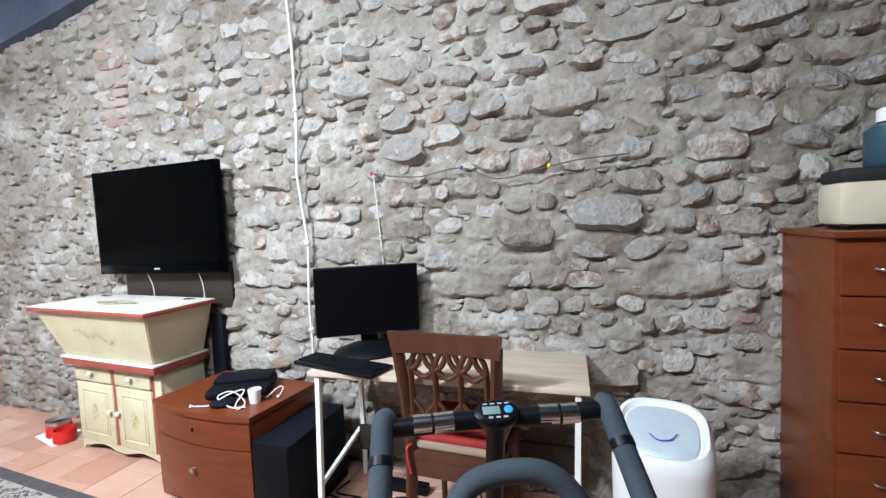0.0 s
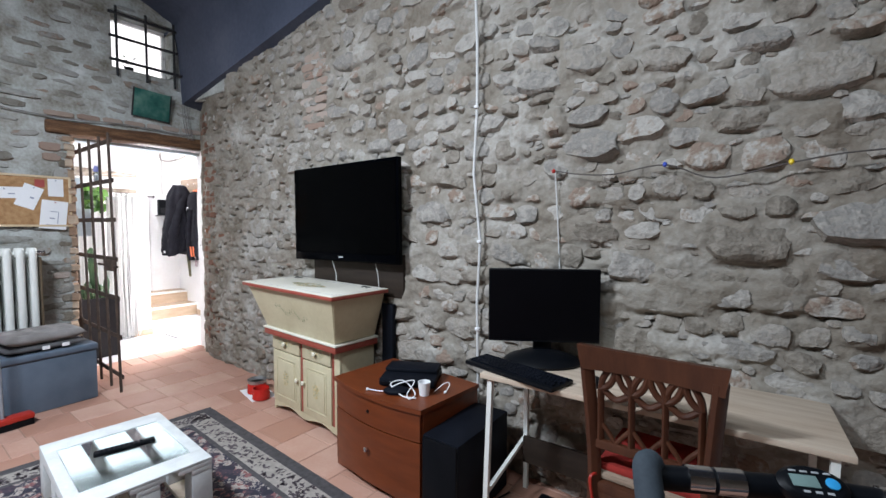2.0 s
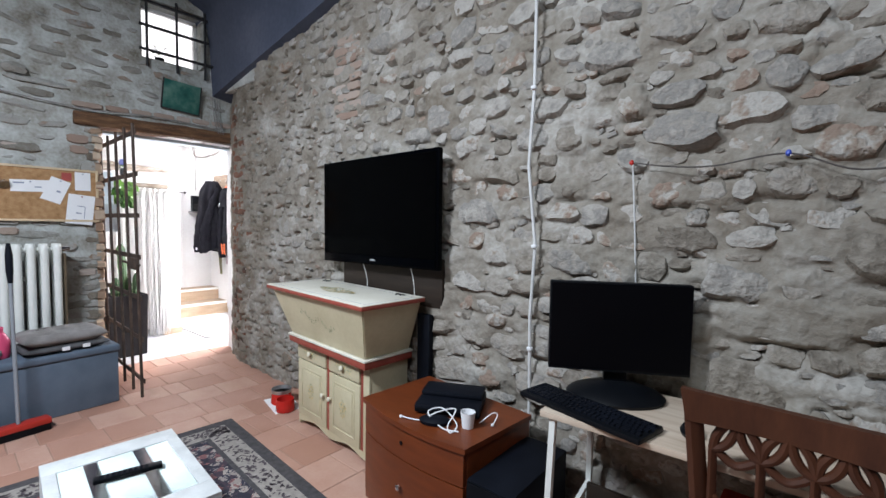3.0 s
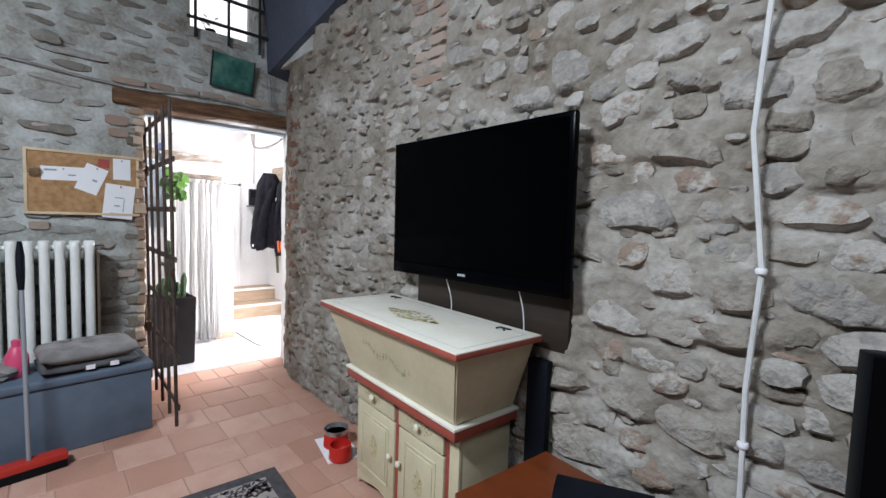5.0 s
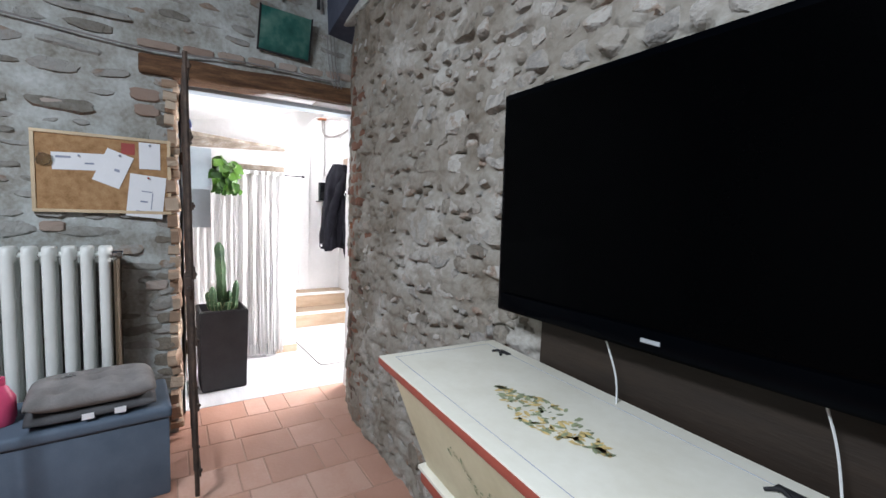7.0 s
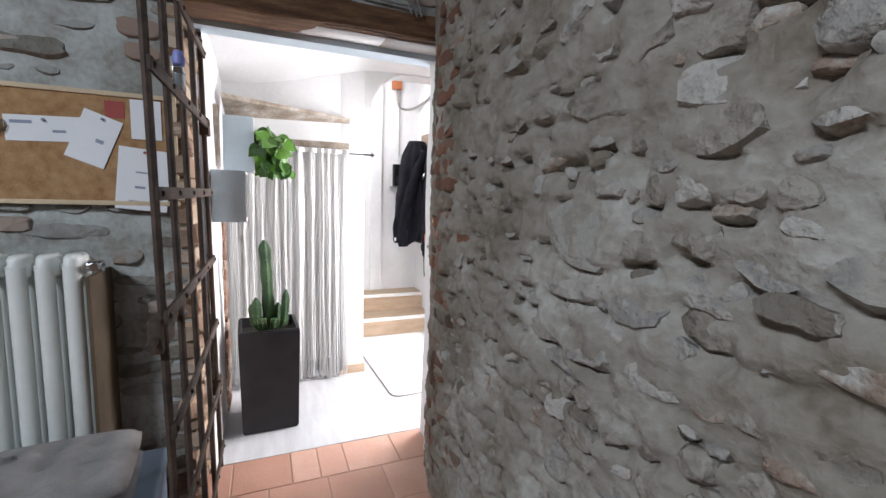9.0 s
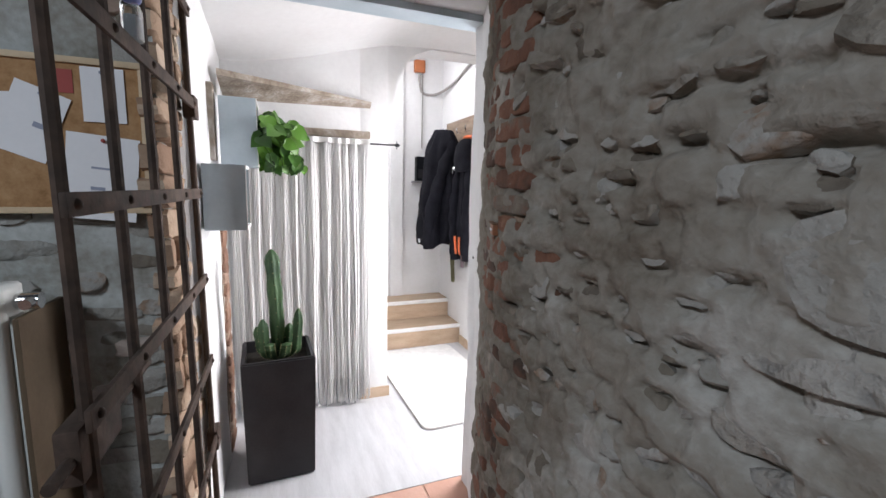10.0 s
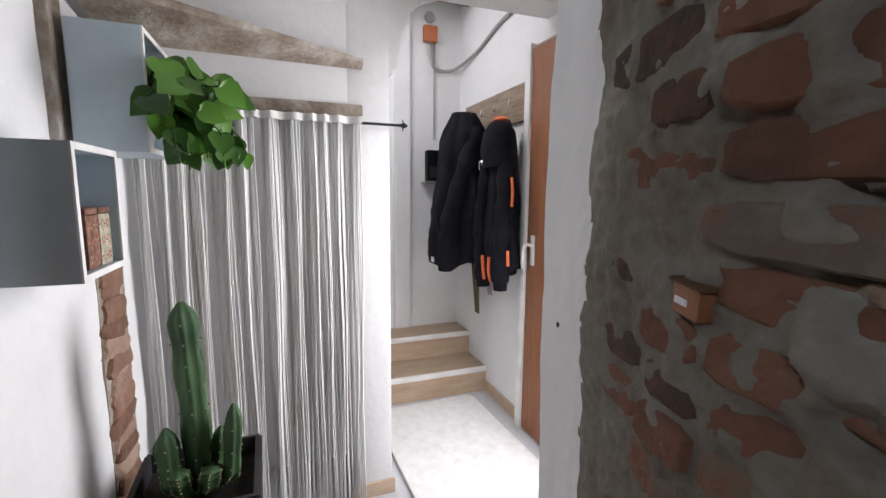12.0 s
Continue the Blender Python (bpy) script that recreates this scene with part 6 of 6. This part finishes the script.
    sheet(bm, steps(-0.07, 0.07, 0.01), steps(0, 0.55, 0.04), lambda u, v: (u * (0.5 + 0.5 * min(1, v * 3)) - 0.05 * math.sin(v * 3), -0.01 + 0.015 * math.sin(u * 90), v))
    bmesh.ops.solidify(bm, geom=list(bm.faces), thickness=0.006)
    part("cloth", bm, M_OLIVE, s)
    s = thing("scarf", pose(-7.41, 3.13, 0.78), "pale lilac scarf hanging below the jackets", "scarf")
    bm = B()
    sheet(bm, steps(-0.05, 0.05, 0.01), steps(0, 0.45, 0.04), lambda u, v: (u, 0.01 * math.sin(u * 90), v))
    bmesh.ops.solidify(bm, geom=list(bm.faces), thickness=0.006)
    part("cloth", bm, M_LILAC, s)


coats()
EB = thing("electricity_box", pose(-8.115, 2.965, 1.545), "black electricity meter box on the end wall", "meter box")
part("case", bx(0, 0.09, -0.10, 0.09, 0.05, 0.30, bevel=0.008), M_BLACK, EB)
part("window", bx(0.088, 0.094, -0.085, -0.005, 0.08, 0.17), M_WINIRON, EB, "grey meter window")
part("shelf", bx(-0.01, 0.12, -0.13, 0.10, 0.03, 0.05), M_CUSHION, EB, "grey bracket")
JB = thing("junction_box", pose(-8.115, 2.90, 2.685), "orange electrical junction box high on the wall", "junction box")
part("case", bx(0, 0.05, -0.055, 0.055, 0, 0.12, bevel=0.006), M_JBOX, JB)
part("round_box", lathe(B(), [(0.04, 0), (0.042, 0.02), (0.03, 0.026)], 18, (0, 0, 0)), M_GREYCABLE, JB).matrix_local = pose(0.0, 0.0, 0.19, 0, 90)
part("cable", sweep(B(), curve([(0.02, 0.0, 0.0), (0.02, 0.01, -0.12), (0.02, 0.05, -0.2), (0.02, 0.20, -0.19), (0.35, 0.255, -0.14), (0.7, 0.255, -0.06), (1.0, 0.255, -0.03), (1.25, 0.255, -0.02)], 6), 0.013, 8), M_GREYCABLE, JB)
part("cable", sweep(B(), [(0.01, 0.04, 0.0), (0.01, 0.04, -0.75)], 0.006, 6), M_GREYCABLE, JB)


def bath_mat():
    t = thing("bath_mat", pose(-6.79, 2.675, 0.001, 0, 0, 2), "thick white rounded mat on the hall floor", "mat")
    hx, hy, r = 0.675, 0.375, 0.07
    loop = []
    for cx, cy, a0 in ((hx - r, hy - r, 0), (-hx + r, hy - r, 90), (-hx + r, -hy + r, 180), (hx - r, -hy + r, 270)):
        for k in range(6):
            a = radians(a0 + 18 * k)
            loop.append((cx + r * math.cos(a), cy + r * math.sin(a)))
    bm = prism(B(), [(x, y, 0) for x, y in loop], [(x * 0.99, y * 0.99, 0.016) for x, y in loop])
    part("cloth", bm, M_MAT, t)
    bm = sweep(B(), [(x, y, 0.006) for x, y in loop] + [(loop[0][0], loop[0][1], 0.006)], 0.005, 6)
    part("piping", bm, M_GREYCABLE, t, "thin grey edge")


bath_mat()


single("wall_plug", lathe(B(), [(0.004, 0.0), (0.007, 0.002), (0.007, 0.004), (0.003, 0.005)], 12), M_BLACK, pose(-5.52, 2.352, 1.20, 90, 0, -15), "small dark plug in the white jamb", "plug")
WB = thing("wooden_block", pose(-5.068, 2.216, 1.378, 0, 4, -18), "small brown wooden block let into the brick jamb", "block")
part("block", bx(-0.027, 0.027, -0.012, 0.05, -0.019, 0.019, bevel=0.004), M_DOORWOOD, WB)
part("plate", bx(-0.032, 0.034, -0.017, 0.05, 0.020, 0.025, bevel=0.002), M_BEAM, WB)
part("tag", bx(-0.018, 0.006, -0.0145, -0.0115, -0.006, 0.003, bevel=0.001), M_PAPER, WB, "pale metal tag")


# ---- pieces of walls and floors ----
def stone_mesh(name, rnd, material, square=False):
    """A split field stone of unit width and height with a flat, broken face towards -y."""
    n = 16
    corners = sorted(rnd.uniform(0, 2 * math.pi) for _ in range(rnd.randint(5, 7)))
    p = rnd.uniform(2.2, 4.0) if not square else 9.0
    wob = [1 + rnd.uniform(-0.10, 0.06) * (0.5 if square else 1) for _ in range(n)]
    off = rnd.uniform(0, 6.28) if not square else math.pi / n

    def outline(k):
        a = off + 2 * math.pi * k / n
        c, d = math.cos(a), math.sin(a)
        r = 0.5 / (abs(c) ** p + abs(d) ** p) ** (1 / p) * wob[k]
        if not square:
            gap = min(abs((a - q + math.pi) % (2 * math.pi) - math.pi) for q in corners)
            r *= 1.06 - 0.24 * min(gap, 0.8)
        return r * c, r * d

    edge = [outline(k) for k in range(n)]

    def ring(s, y, rough):
        return [(u * s, y + rnd.uniform(-rough, rough), v * s) for u, v in edge]
    deep = 0.10 if square else 0.2
    shape = ((0.97, -0.78), (0.86, -1.0), (0.45, -1.04)) if square or rnd.random() < 0.45 else ((0.93, -0.55), (0.72, -0.9), (0.36, -1.06))
    rings = [ring(1.02, 0.9, 0), ring(1.0, 0.0, 0.05)] + [ring(r, y, deep) for r, y in shape]
    vs = [v for r in rings for v in r] + [(0, -1.04 + rnd.uniform(-0.15, 0.15), 0)]
    for _ in range(rnd.randint(4, 7) if not square else 2):
        q = Vector((rnd.uniform(-1, 1), -rnd.uniform(0.6, 1.6), rnd.uniform(-1, 1))).normalized()
        lim = rnd.uniform(0.62, 0.92) if not square else rnd.uniform(0.85, 1.0)
        for i in range(n, len(vs)):
            v = Vector(vs[i])
            over = v.dot(q) - lim
            if over > 0:
                vs[i] = (v.x, min(v.y + over / max(0.35, -q.y), -0.05), v.z)
    fs = []
    for i in range(len(rings) - 1):
        for k in range(n):
            fs.append((i * n + k, i * n + (k + 1) % n, (i + 1) * n + (k + 1) % n, (i + 1) * n + k))
    last = (len(rings) - 1) * n
    fs += [(last + k, last + (k + 1) % n, len(vs) - 1) for k in range(n)]
    me = bpy.data.meshes.new(name)
    me.from_pydata(vs, [], fs)
    me.materials.append(material)
    for poly in me.polygons:
        poly.use_smooth = True
    me.set_sharp_from_angle(angle=radians(40))
    return me


def join_pieces(name, places, material, parent):
    """Places: (mesh, matrix) pairs, joined into one mesh."""
    V, F = [], []
    for me, m in places:
        o = len(V)
        V += [m @ v.co for v in me.vertices]
        F += [tuple(o + i for i in p.vertices) for p in me.polygons]
    me = bpy.data.meshes.new(name)
    me.from_pydata(V, [], F)
    me.materials.append(material)
    for poly in me.polygons:
        poly.use_smooth = True
    me.set_sharp_from_angle(angle=radians(40))
    ob = new(name, me)
    ob.parent = parent
    ob["kind"] = "stuff"
    return ob


def wall_y(x, z):
    return north_y(x, z) + 0.016 * lump(x, z, 9) + 0.010 * lump(x, z, 24)


rnd = random.Random(11)
KINDS = [stone_mesh("stone", rnd, M_STONE) for _ in range(40)]
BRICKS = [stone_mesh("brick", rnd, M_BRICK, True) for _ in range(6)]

# stones that stand out on the long wall: x, z, width, height, proud
MARKED = [(-0.67, 0.85, 0.32, 0.20, 0.035), (-0.17, 2.52, 0.30, 0.15, 0.06), (-1.22, 2.22, 0.27, 0.13, 0.03), (-0.30, 1.38, 0.30, 0.20, 0.07),
          (-1.98, 1.53, 0.30, 0.15, 0.05), (-1.83, 1.28, 0.15, 0.10, 0.04), (-0.95, 1.85, 0.28, 0.14, 0.05), (0.02, 0.68, 0.42, 0.15, 0.06),
          (-4.02, 1.42, 0.21, 0.17, 0.035), (-2.25, 2.12, 0.20, 0.24, 0.04), (-0.10, 2.05, 0.34, 0.20, 0.05), (-0.62, 1.10, 0.30, 0.14, 0.05),
          (0.35, 1.12, 0.40, 0.13, 0.05), (-1.55, 0.62, 0.26, 0.14, 0.06), (-3.95, 1.72, 0.26, 0.11, 0.03), (0.1, 1.45, 0.34, 0.16, 0.06)]
spots = [(x, z, w, h, d, rnd.uniform(-6, 6)) for x, z, w, h, d in MARKED]


cells = {}


def room_for(x, z, w, h, slack):
    for i in range(int(x / 0.4) - 2, int(x / 0.4) + 2):
        for j in range(int(z / 0.4) - 2, int(z / 0.4) + 2):
            for a, b, c, e in cells.get((i, j), ()):
                if abs(2 * (x - a) / (w + c)) ** 2.6 + abs(2 * (z - b) / (h + e)) ** 2.6 < slack:
                    return False
    return True


def settle(x, z, w, h):
    cells.setdefault((int(x / 0.4), int(z / 0.4)), []).append((x, z, w, h))


for x, z, w, h, d, a in spots:
    settle(x, z, w, h)
# rough courses of larger stones first, smaller ones packed into what is left
z = 0.0
while z < 3.2:
    hc = rnd.choice((0.085, 0.10, 0.115, 0.13, 0.145))
    x = -4.98 + rnd.uniform(0, 0.15)
    while x < 2.5:
        far = x < -3.1
        h = hc * rnd.uniform(0.62, 1.02) * (0.72 if far else 1.0)
        w = h * rnd.choice((1.0, 1.15, 1.3, 1.5, 1.75, 2.2)) * rnd.uniform(0.9, 1.1)
        zz = z + hc / 2 + rnd.uniform(-0.22, 0.22) * hc + 0.05 * lump(x, z, 1.7)
        if 0.03 < zz < 3.24 and rnd.random() < 0.86 and room_for(x + w / 2, zz, w, h, 0.72):
            settle(x + w / 2, zz, w, h)
            d = (rnd.uniform(0.012, 0.026) if far else rnd.uniform(0.022, 0.046)) + 0.10 * h * rnd.random()
            spots.append((x + w / 2, zz, w, h, d, rnd.gauss(0, 9)))
        x += w + rnd.uniform(0.004, 0.03)
    z += hc * 0.97
for hmax, tries in ((0.115, 1500), (0.09, 5000), (0.072, 8000), (0.055, 11000), (0.040, 10000), (0.028, 7000)):
    for _ in range(tries):
        x, z = rnd.uniform(-4.95, 2.5), rnd.uniform(0.02, 3.25)
        if x < -4.9 and (hmax > 0.06 or rnd.random() < 0.6):
            continue
        h = hmax * rnd.uniform(0.8, 1.1)
        w = h * (rnd.uniform(1.1, 2.0) if hmax > 0.06 else rnd.uniform(1.4, 3.0))
        if room_for(x, z, w + 0.004, h + 0.004, 0.85):
            settle(x, z, w, h)
            d = rnd.uniform(0.010, 0.022) + 0.10 * h * rnd.random()
            spots.append((x, z, w, h, d, rnd.gauss(0, 10)))
near, rest, deep = [], [], []
for x, z, w, h, d, a in spots:
    me = KINDS[rnd.randrange(len(KINDS))]
    lean = rnd.uniform(-26, -5) if x > -3.1 else rnd.uniform(-22, -3)
    sunk = (0.005 if rnd.random() < 0.35 else 0.010 + 0.05 * h) + (0.009 if x < -4.1 else 0.0)
    if x < -4.90 + 0.08 * math.sin(z * 7) and (h > 0.05 or rnd.random() < 0.85):
        continue
    if -3.18 - w / 2 < x < -2.15 + w / 2 and 0.92 - h / 2 < z < 1.26 + h / 2:
        continue
    m = pose(x, wall_y(x, z) + sunk, z, lean, a, rnd.uniform(-9, 9)) @ Matrix.Diagonal((w * 1.08, d + 0.010, h * 1.10, 1))
    # stones nearest the doorway get the ramp with shade painted in
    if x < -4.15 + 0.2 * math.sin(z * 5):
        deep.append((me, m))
    elif h > 0.055 and -4.7 < x < -0.6 and 0.75 < z < 2.15 and len(near) < 300:
        near.append((me, m))
    else:
        rest.append((me, m))
join_pieces("rubble_stones", rest, M_STONE_J, NORTH)
join_pieces("reveal_stones", deep, M_STONE_DARK_SHADED, NORTH)

# bricks of the doorway's reveal, laid in courses and toothed into the rubble
bricks = []
z, course = 0.05, 0
while z < 2.6:
    h = rnd.uniform(0.058, 0.068)
    x = -5.42 + (0.0 if course % 2 else -0.11) + rnd.uniform(-0.02, 0.02)
    while x < -4.93 + 0.10 * math.sin(z * 7):
        w = rnd.choice((0.12, 0.23, 0.24)) * rnd.uniform(0.94, 1.04)
        if x + w > -5.06 > x + 0.04:
            w = max(0.06, -5.05 - x)
        if x > -5.40 and rnd.random() < (0.93 if x < -5.0 else 0.72):
            slope = math.degrees(math.atan2(north_y(x + w / 2 - 0.05, z) - north_y(x + w / 2 + 0.05, z), 0.1))
            bricks.append((x + w / 2, z + h / 2 + rnd.uniform(-0.004, 0.004), w, h * rnd.uniform(0.9, 1.02), rnd.uniform(0.002, 0.008), -slope))
        x += w + rnd.uniform(0.008, 0.016)
    z += h + rnd.uniform(0.008, 0.014)
    course += 1
brick_places = [(BRICKS[rnd.randrange(6)], pose(x, wall_y(x, z) + 0.008, z, rnd.gauss(-2, 2), rnd.gauss(0, 1.2), a) @ Matrix.Diagonal((w, d + 0.010, h, 1))) for x, z, w, h, d, a in bricks]
# a patch of pale bricks set into the long wall above the television
PALE = [stone_mesh("brick", rnd, M_BRICKPALE, True) for _ in range(4)]
for k in range(9):
    x = -3.16 + rnd.uniform(-0.02, 0.02)
    z = 2.24 + 0.068 * k
    for dx, w in ((-0.09, 0.17), (0.08, 0.15)) if k % 2 else ((0.0, 0.26),):
        brick_places.append((PALE[rnd.randrange(4)], pose(x + dx, north_y(x, z) + 0.004, z) @ Matrix.Diagonal((w, 0.02, 0.058, 1))))

# mortar of the long wall: it laps up over the stones' upper edges and hollows out under the ledges
gx, gz = np.array(steps(-5.615, -4.3, 0.009) + steps(-4.3, 2.7, 0.018)[1:]), np.array(steps(-0.02, 3.3, 0.0105))
rise = np.zeros((len(gx), len(gz)))
hollow = np.zeros_like(rise)
rnd = random.Random(29)
laid = [(x, z, w, h, d, False) for x, z, w, h, d, a in spots] + [(x, z, w, h, d, True) for x, z, w, h, d, a in bricks]
for x, z, w, h, d, brick in laid:
    i0, i1 = np.searchsorted(gx, (x - w, x + w))
    j0, j1 = np.searchsorted(gz, (z - h - 0.03, z + h))
    if i1 <= i0 or j1 <= j0:
        continue
    X, Z = np.meshgrid(gx[i0:i1], gz[j0:j1], indexing="ij")
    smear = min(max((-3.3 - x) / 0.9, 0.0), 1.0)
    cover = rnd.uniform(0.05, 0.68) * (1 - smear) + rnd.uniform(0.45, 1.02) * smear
    if brick:
        cover = rnd.choice((0.75, 0.95, 1.1, 1.3) if x < -5.08 else (0.3, 0.6, 0.85, 1.05, 1.2))
    q = np.abs((X - x) / (0.60 * w)) ** 2.6 + np.abs((Z - z - (0.0 if brick else 0.16 * h)) / (0.60 * h)) ** 2.6
    t = np.clip((2.3 - q) / 1.5, 0, 1)
    rise[i0:i1, j0:j1] = np.maximum(rise[i0:i1, j0:j1], cover * d * t * t * (3 - 2 * t))
    if not brick and rnd.random() < 0.45 + 0.35 * smear:
        under = np.exp(-np.abs((X - x - rnd.uniform(-0.2, 0.2) * w) / (0.42 * w)) ** 4 - ((Z - z + 0.53 * h) / 0.016) ** 2)
        hollow[i0:i1, j0:j1] = np.maximum(hollow[i0:i1, j0:j1], rnd.uniform(0.014, 0.042) * (1 + 0.3 * smear) * under)
verts, quads, kinds = [], [], []
for i, x in enumerate(gx):
    for j, z in enumerate(gz):
        rough = min(max((x + 5.47) / 0.09, 0.12), 1.0)
        y = north_y(x, z) + rough * (wall_y(x, z) - north_y(x, z)) - rough * rise[i, j] + rough * hollow[i, j] + rough * (0.007 * lump(x, z, 17) + 0.004 * lump(x, z, 41) + 0.0025 * lump(x, z, 83))
        verts.append((x, y, z))
nz = len(gz)
for i in range(len(gx) - 1):
    for j in range(nz - 1):
        quads.append((i * nz + j, (i + 1) * nz + j, (i + 1) * nz + j + 1, i * nz + j + 1))
        x, z = gx[i], gz[j]
        kinds.append(1 if x < -5.40 + 0.03 * lump(0.3, z, 5) + 0.012 * lump(0.9, z, 31) else 0)
me = bpy.data.meshes.new("mortar_face")
me.from_pydata(verts, [], quads)
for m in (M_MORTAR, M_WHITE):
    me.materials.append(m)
me.polygons.foreach_set("material_index", kinds)
me.polygons.foreach_set("use_smooth", [True] * len(quads))
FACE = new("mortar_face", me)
FACE.parent = NORTH

# stones sunk in the door wall's mortar
wplaces = []
z = 0.05
while z < 3.9:
    h = rnd.uniform(0.04, 0.115)
    y = -2.9 + rnd.uniform(0, 0.2)
    while y < 2.2:
        w = h * rnd.uniform(1.3, 3.2)
        c = (y + w / 2, z + h / 2)
        ok = not any(open_west(c[0] + a * w * 0.55, c[1] + b * h * 0.6) for a in (-1, 1) for b in (-1, 1)) and not (0.95 < c[0] and 2.2 < c[1] < 2.5)
        if ok and rnd.random() < (0.9 if z < 2.5 else 0.7):
            m = pose(west_x(*c) - rnd.uniform(0.008, 0.018), c[0], c[1], 0, 0, 90) @ pose(0, 0, 0, rnd.uniform(-30, 0), rnd.gauss(0, 5), 0) @ Matrix.Diagonal((w, rnd.uniform(0.018, 0.034), h * rnd.uniform(0.6, 1), 1))
            wplaces.append((KINDS[rnd.randrange(len(KINDS))], m))
        y += w + rnd.uniform(0.012, 0.09)
    z += h + rnd.uniform(0.008, 0.04)
for y, zz, w, h, d in ((0.64, 2.62, 0.17, 0.085, 0.07), (0.78, 2.55, 0.42, 0.05, 0.05)):
    wplaces.append((KINDS[3], pose(west_x(y, zz) - 0.005, y, zz, 0, 0, 90) @ Matrix.Diagonal((w, d, h, 1))))
join_pieces("rubble_stones", wplaces, M_STONE_W, WEST)
# brick course over the lintel and rough left jamb
lint = []
y = 0.98
while y < 2.3:
    w = rnd.uniform(0.10, 0.24)
    lint.append((PALE[rnd.randrange(4)], pose(-5.352, y + w / 2, 2.43 + 0.03 * (y - 1.0), 0, 0, 90) @ Matrix.Diagonal((w * 0.95, 0.022, 0.05, 1))))
    y += w + 0.008
# odd bricks patched into the door wall
for y, z, w, h in ((1.02, 2.13, 0.15, 0.075), (1.03, 2.04, 0.13, 0.07), (0.60, 2.01, 0.10, 0.055), (0.58, 1.34, 0.11, 0.06), (0.30, 1.98, 0.13, 0.05), (1.06, 0.98, 0.12, 0.06)):
    lint.append((PALE[rnd.randrange(4)], pose(west_x(y, z) - 0.004, y, z, rnd.gauss(0, 3), 0, 90) @ Matrix.Diagonal((w, 0.020, h, 1))))
jamb, edge = [], []
z = 0.03
while z < 2.22:
    h = rnd.uniform(0.05, 0.10)
    x = -5.66
    while x < -5.36:
        w = rnd.choice((0.11, 0.14, 0.22))
        jamb.append((PALE[rnd.randrange(4)], pose(min(x + w / 2, -5.40), 1.150, z + h / 2, rnd.gauss(0, 4), rnd.gauss(0, 2), 180 + rnd.gauss(0, 3)) @ Matrix.Diagonal((w * 1.04, rnd.uniform(0.024, 0.045), h * 1.12, 1))))
        x += w + 0.004
    w = rnd.uniform(0.07, 0.17)
    edge.append((KINDS[rnd.randrange(len(KINDS))], pose(-5.36, 1.16 - w / 2, z + h / 2, rnd.uniform(-14, 0), rnd.gauss(0, 5), 90) @ Matrix.Diagonal((w, rnd.uniform(0.014, 0.026), h, 1))))
    z += h + 0.012
join_pieces("jamb_stones", jamb, M_BRICK_J, WEST)
join_pieces("edge_stones", edge, M_STONE_DARK_SHADED, WEST)
z = 0.0
CRUMBS = [stone_mesh("brick", rnd, M_CRUMB) for _ in range(8)]
strip = []
while z < 1.34:
    h = rnd.uniform(0.05, 0.07)
    strip.append((CRUMBS[rnd.randrange(8)], pose(-6.355 + rnd.uniform(-0.012, 0.012), 1.222, z + h / 2, rnd.gauss(0, 5), rnd.gauss(0, 5), 180) @ Matrix.Diagonal((0.22 * rnd.uniform(0.85, 1.1), 0.018, h * 1.25, 1))))
    z += h * rnd.uniform(0.85, 1.05)

# terracotta tiles
def tile_mesh(w, d):
    bm = bx(-w / 2, w / 2, -d / 2, d / 2, -0.022, 0.0)
    tops = [e for e in bm.edges if all(v.co.z > -0.001 for v in e.verts)]
    bmesh.ops.bevel(bm, geom=tops, offset=0.0025, segments=1, affect="EDGES")
    return mesh_of("tile", bm, M_TILE)


SQ, HALF = tile_mesh(0.283, 0.283), tile_mesh(0.283, 0.138)
FLOOR = setting("floor", bx(-5.655, 2.7, -3.0, 2.4, -0.0215, -0.004), M_GROUT, "terracotta tiled floor with mortar joints", "floor")
tiles, far_tiles = [], []
S = 0.29
col = 0
x = -5.65 + S / 2
while x < 2.7:
    y = 2.45 - (col % 3) * S * 0.4
    while y > -3.0:
        me, adv = (HALF, S * 0.5) if rnd.random() < 0.22 else (SQ, S)
        cy = y - adv / 2
        m = pose(x, cy, rnd.uniform(-0.0015, 0.0008), rnd.gauss(0, 0.15), rnd.gauss(0, 0.15), 0)
        (tiles if x < -3.3 and cy > -0.6 else far_tiles).append((me, m))
        y -= adv
    x += S
    col += 1
join_pieces("tiles", far_tiles, M_TILE_J, FLOOR)
for p in FLOOR.children:
    for q in p.data.polygons:
        q.use_smooth = False


def scatter(name, places, parent):
    for me, m in places:
        ob = new(name, me)
        ob.parent = parent
        ob.matrix_local = m


scatter("tile", tiles[:300], FLOOR)
scatter("stone", near, NORTH)
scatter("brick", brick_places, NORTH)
scatter("brick", lint, WEST)
scatter("brick", strip, STRIP)
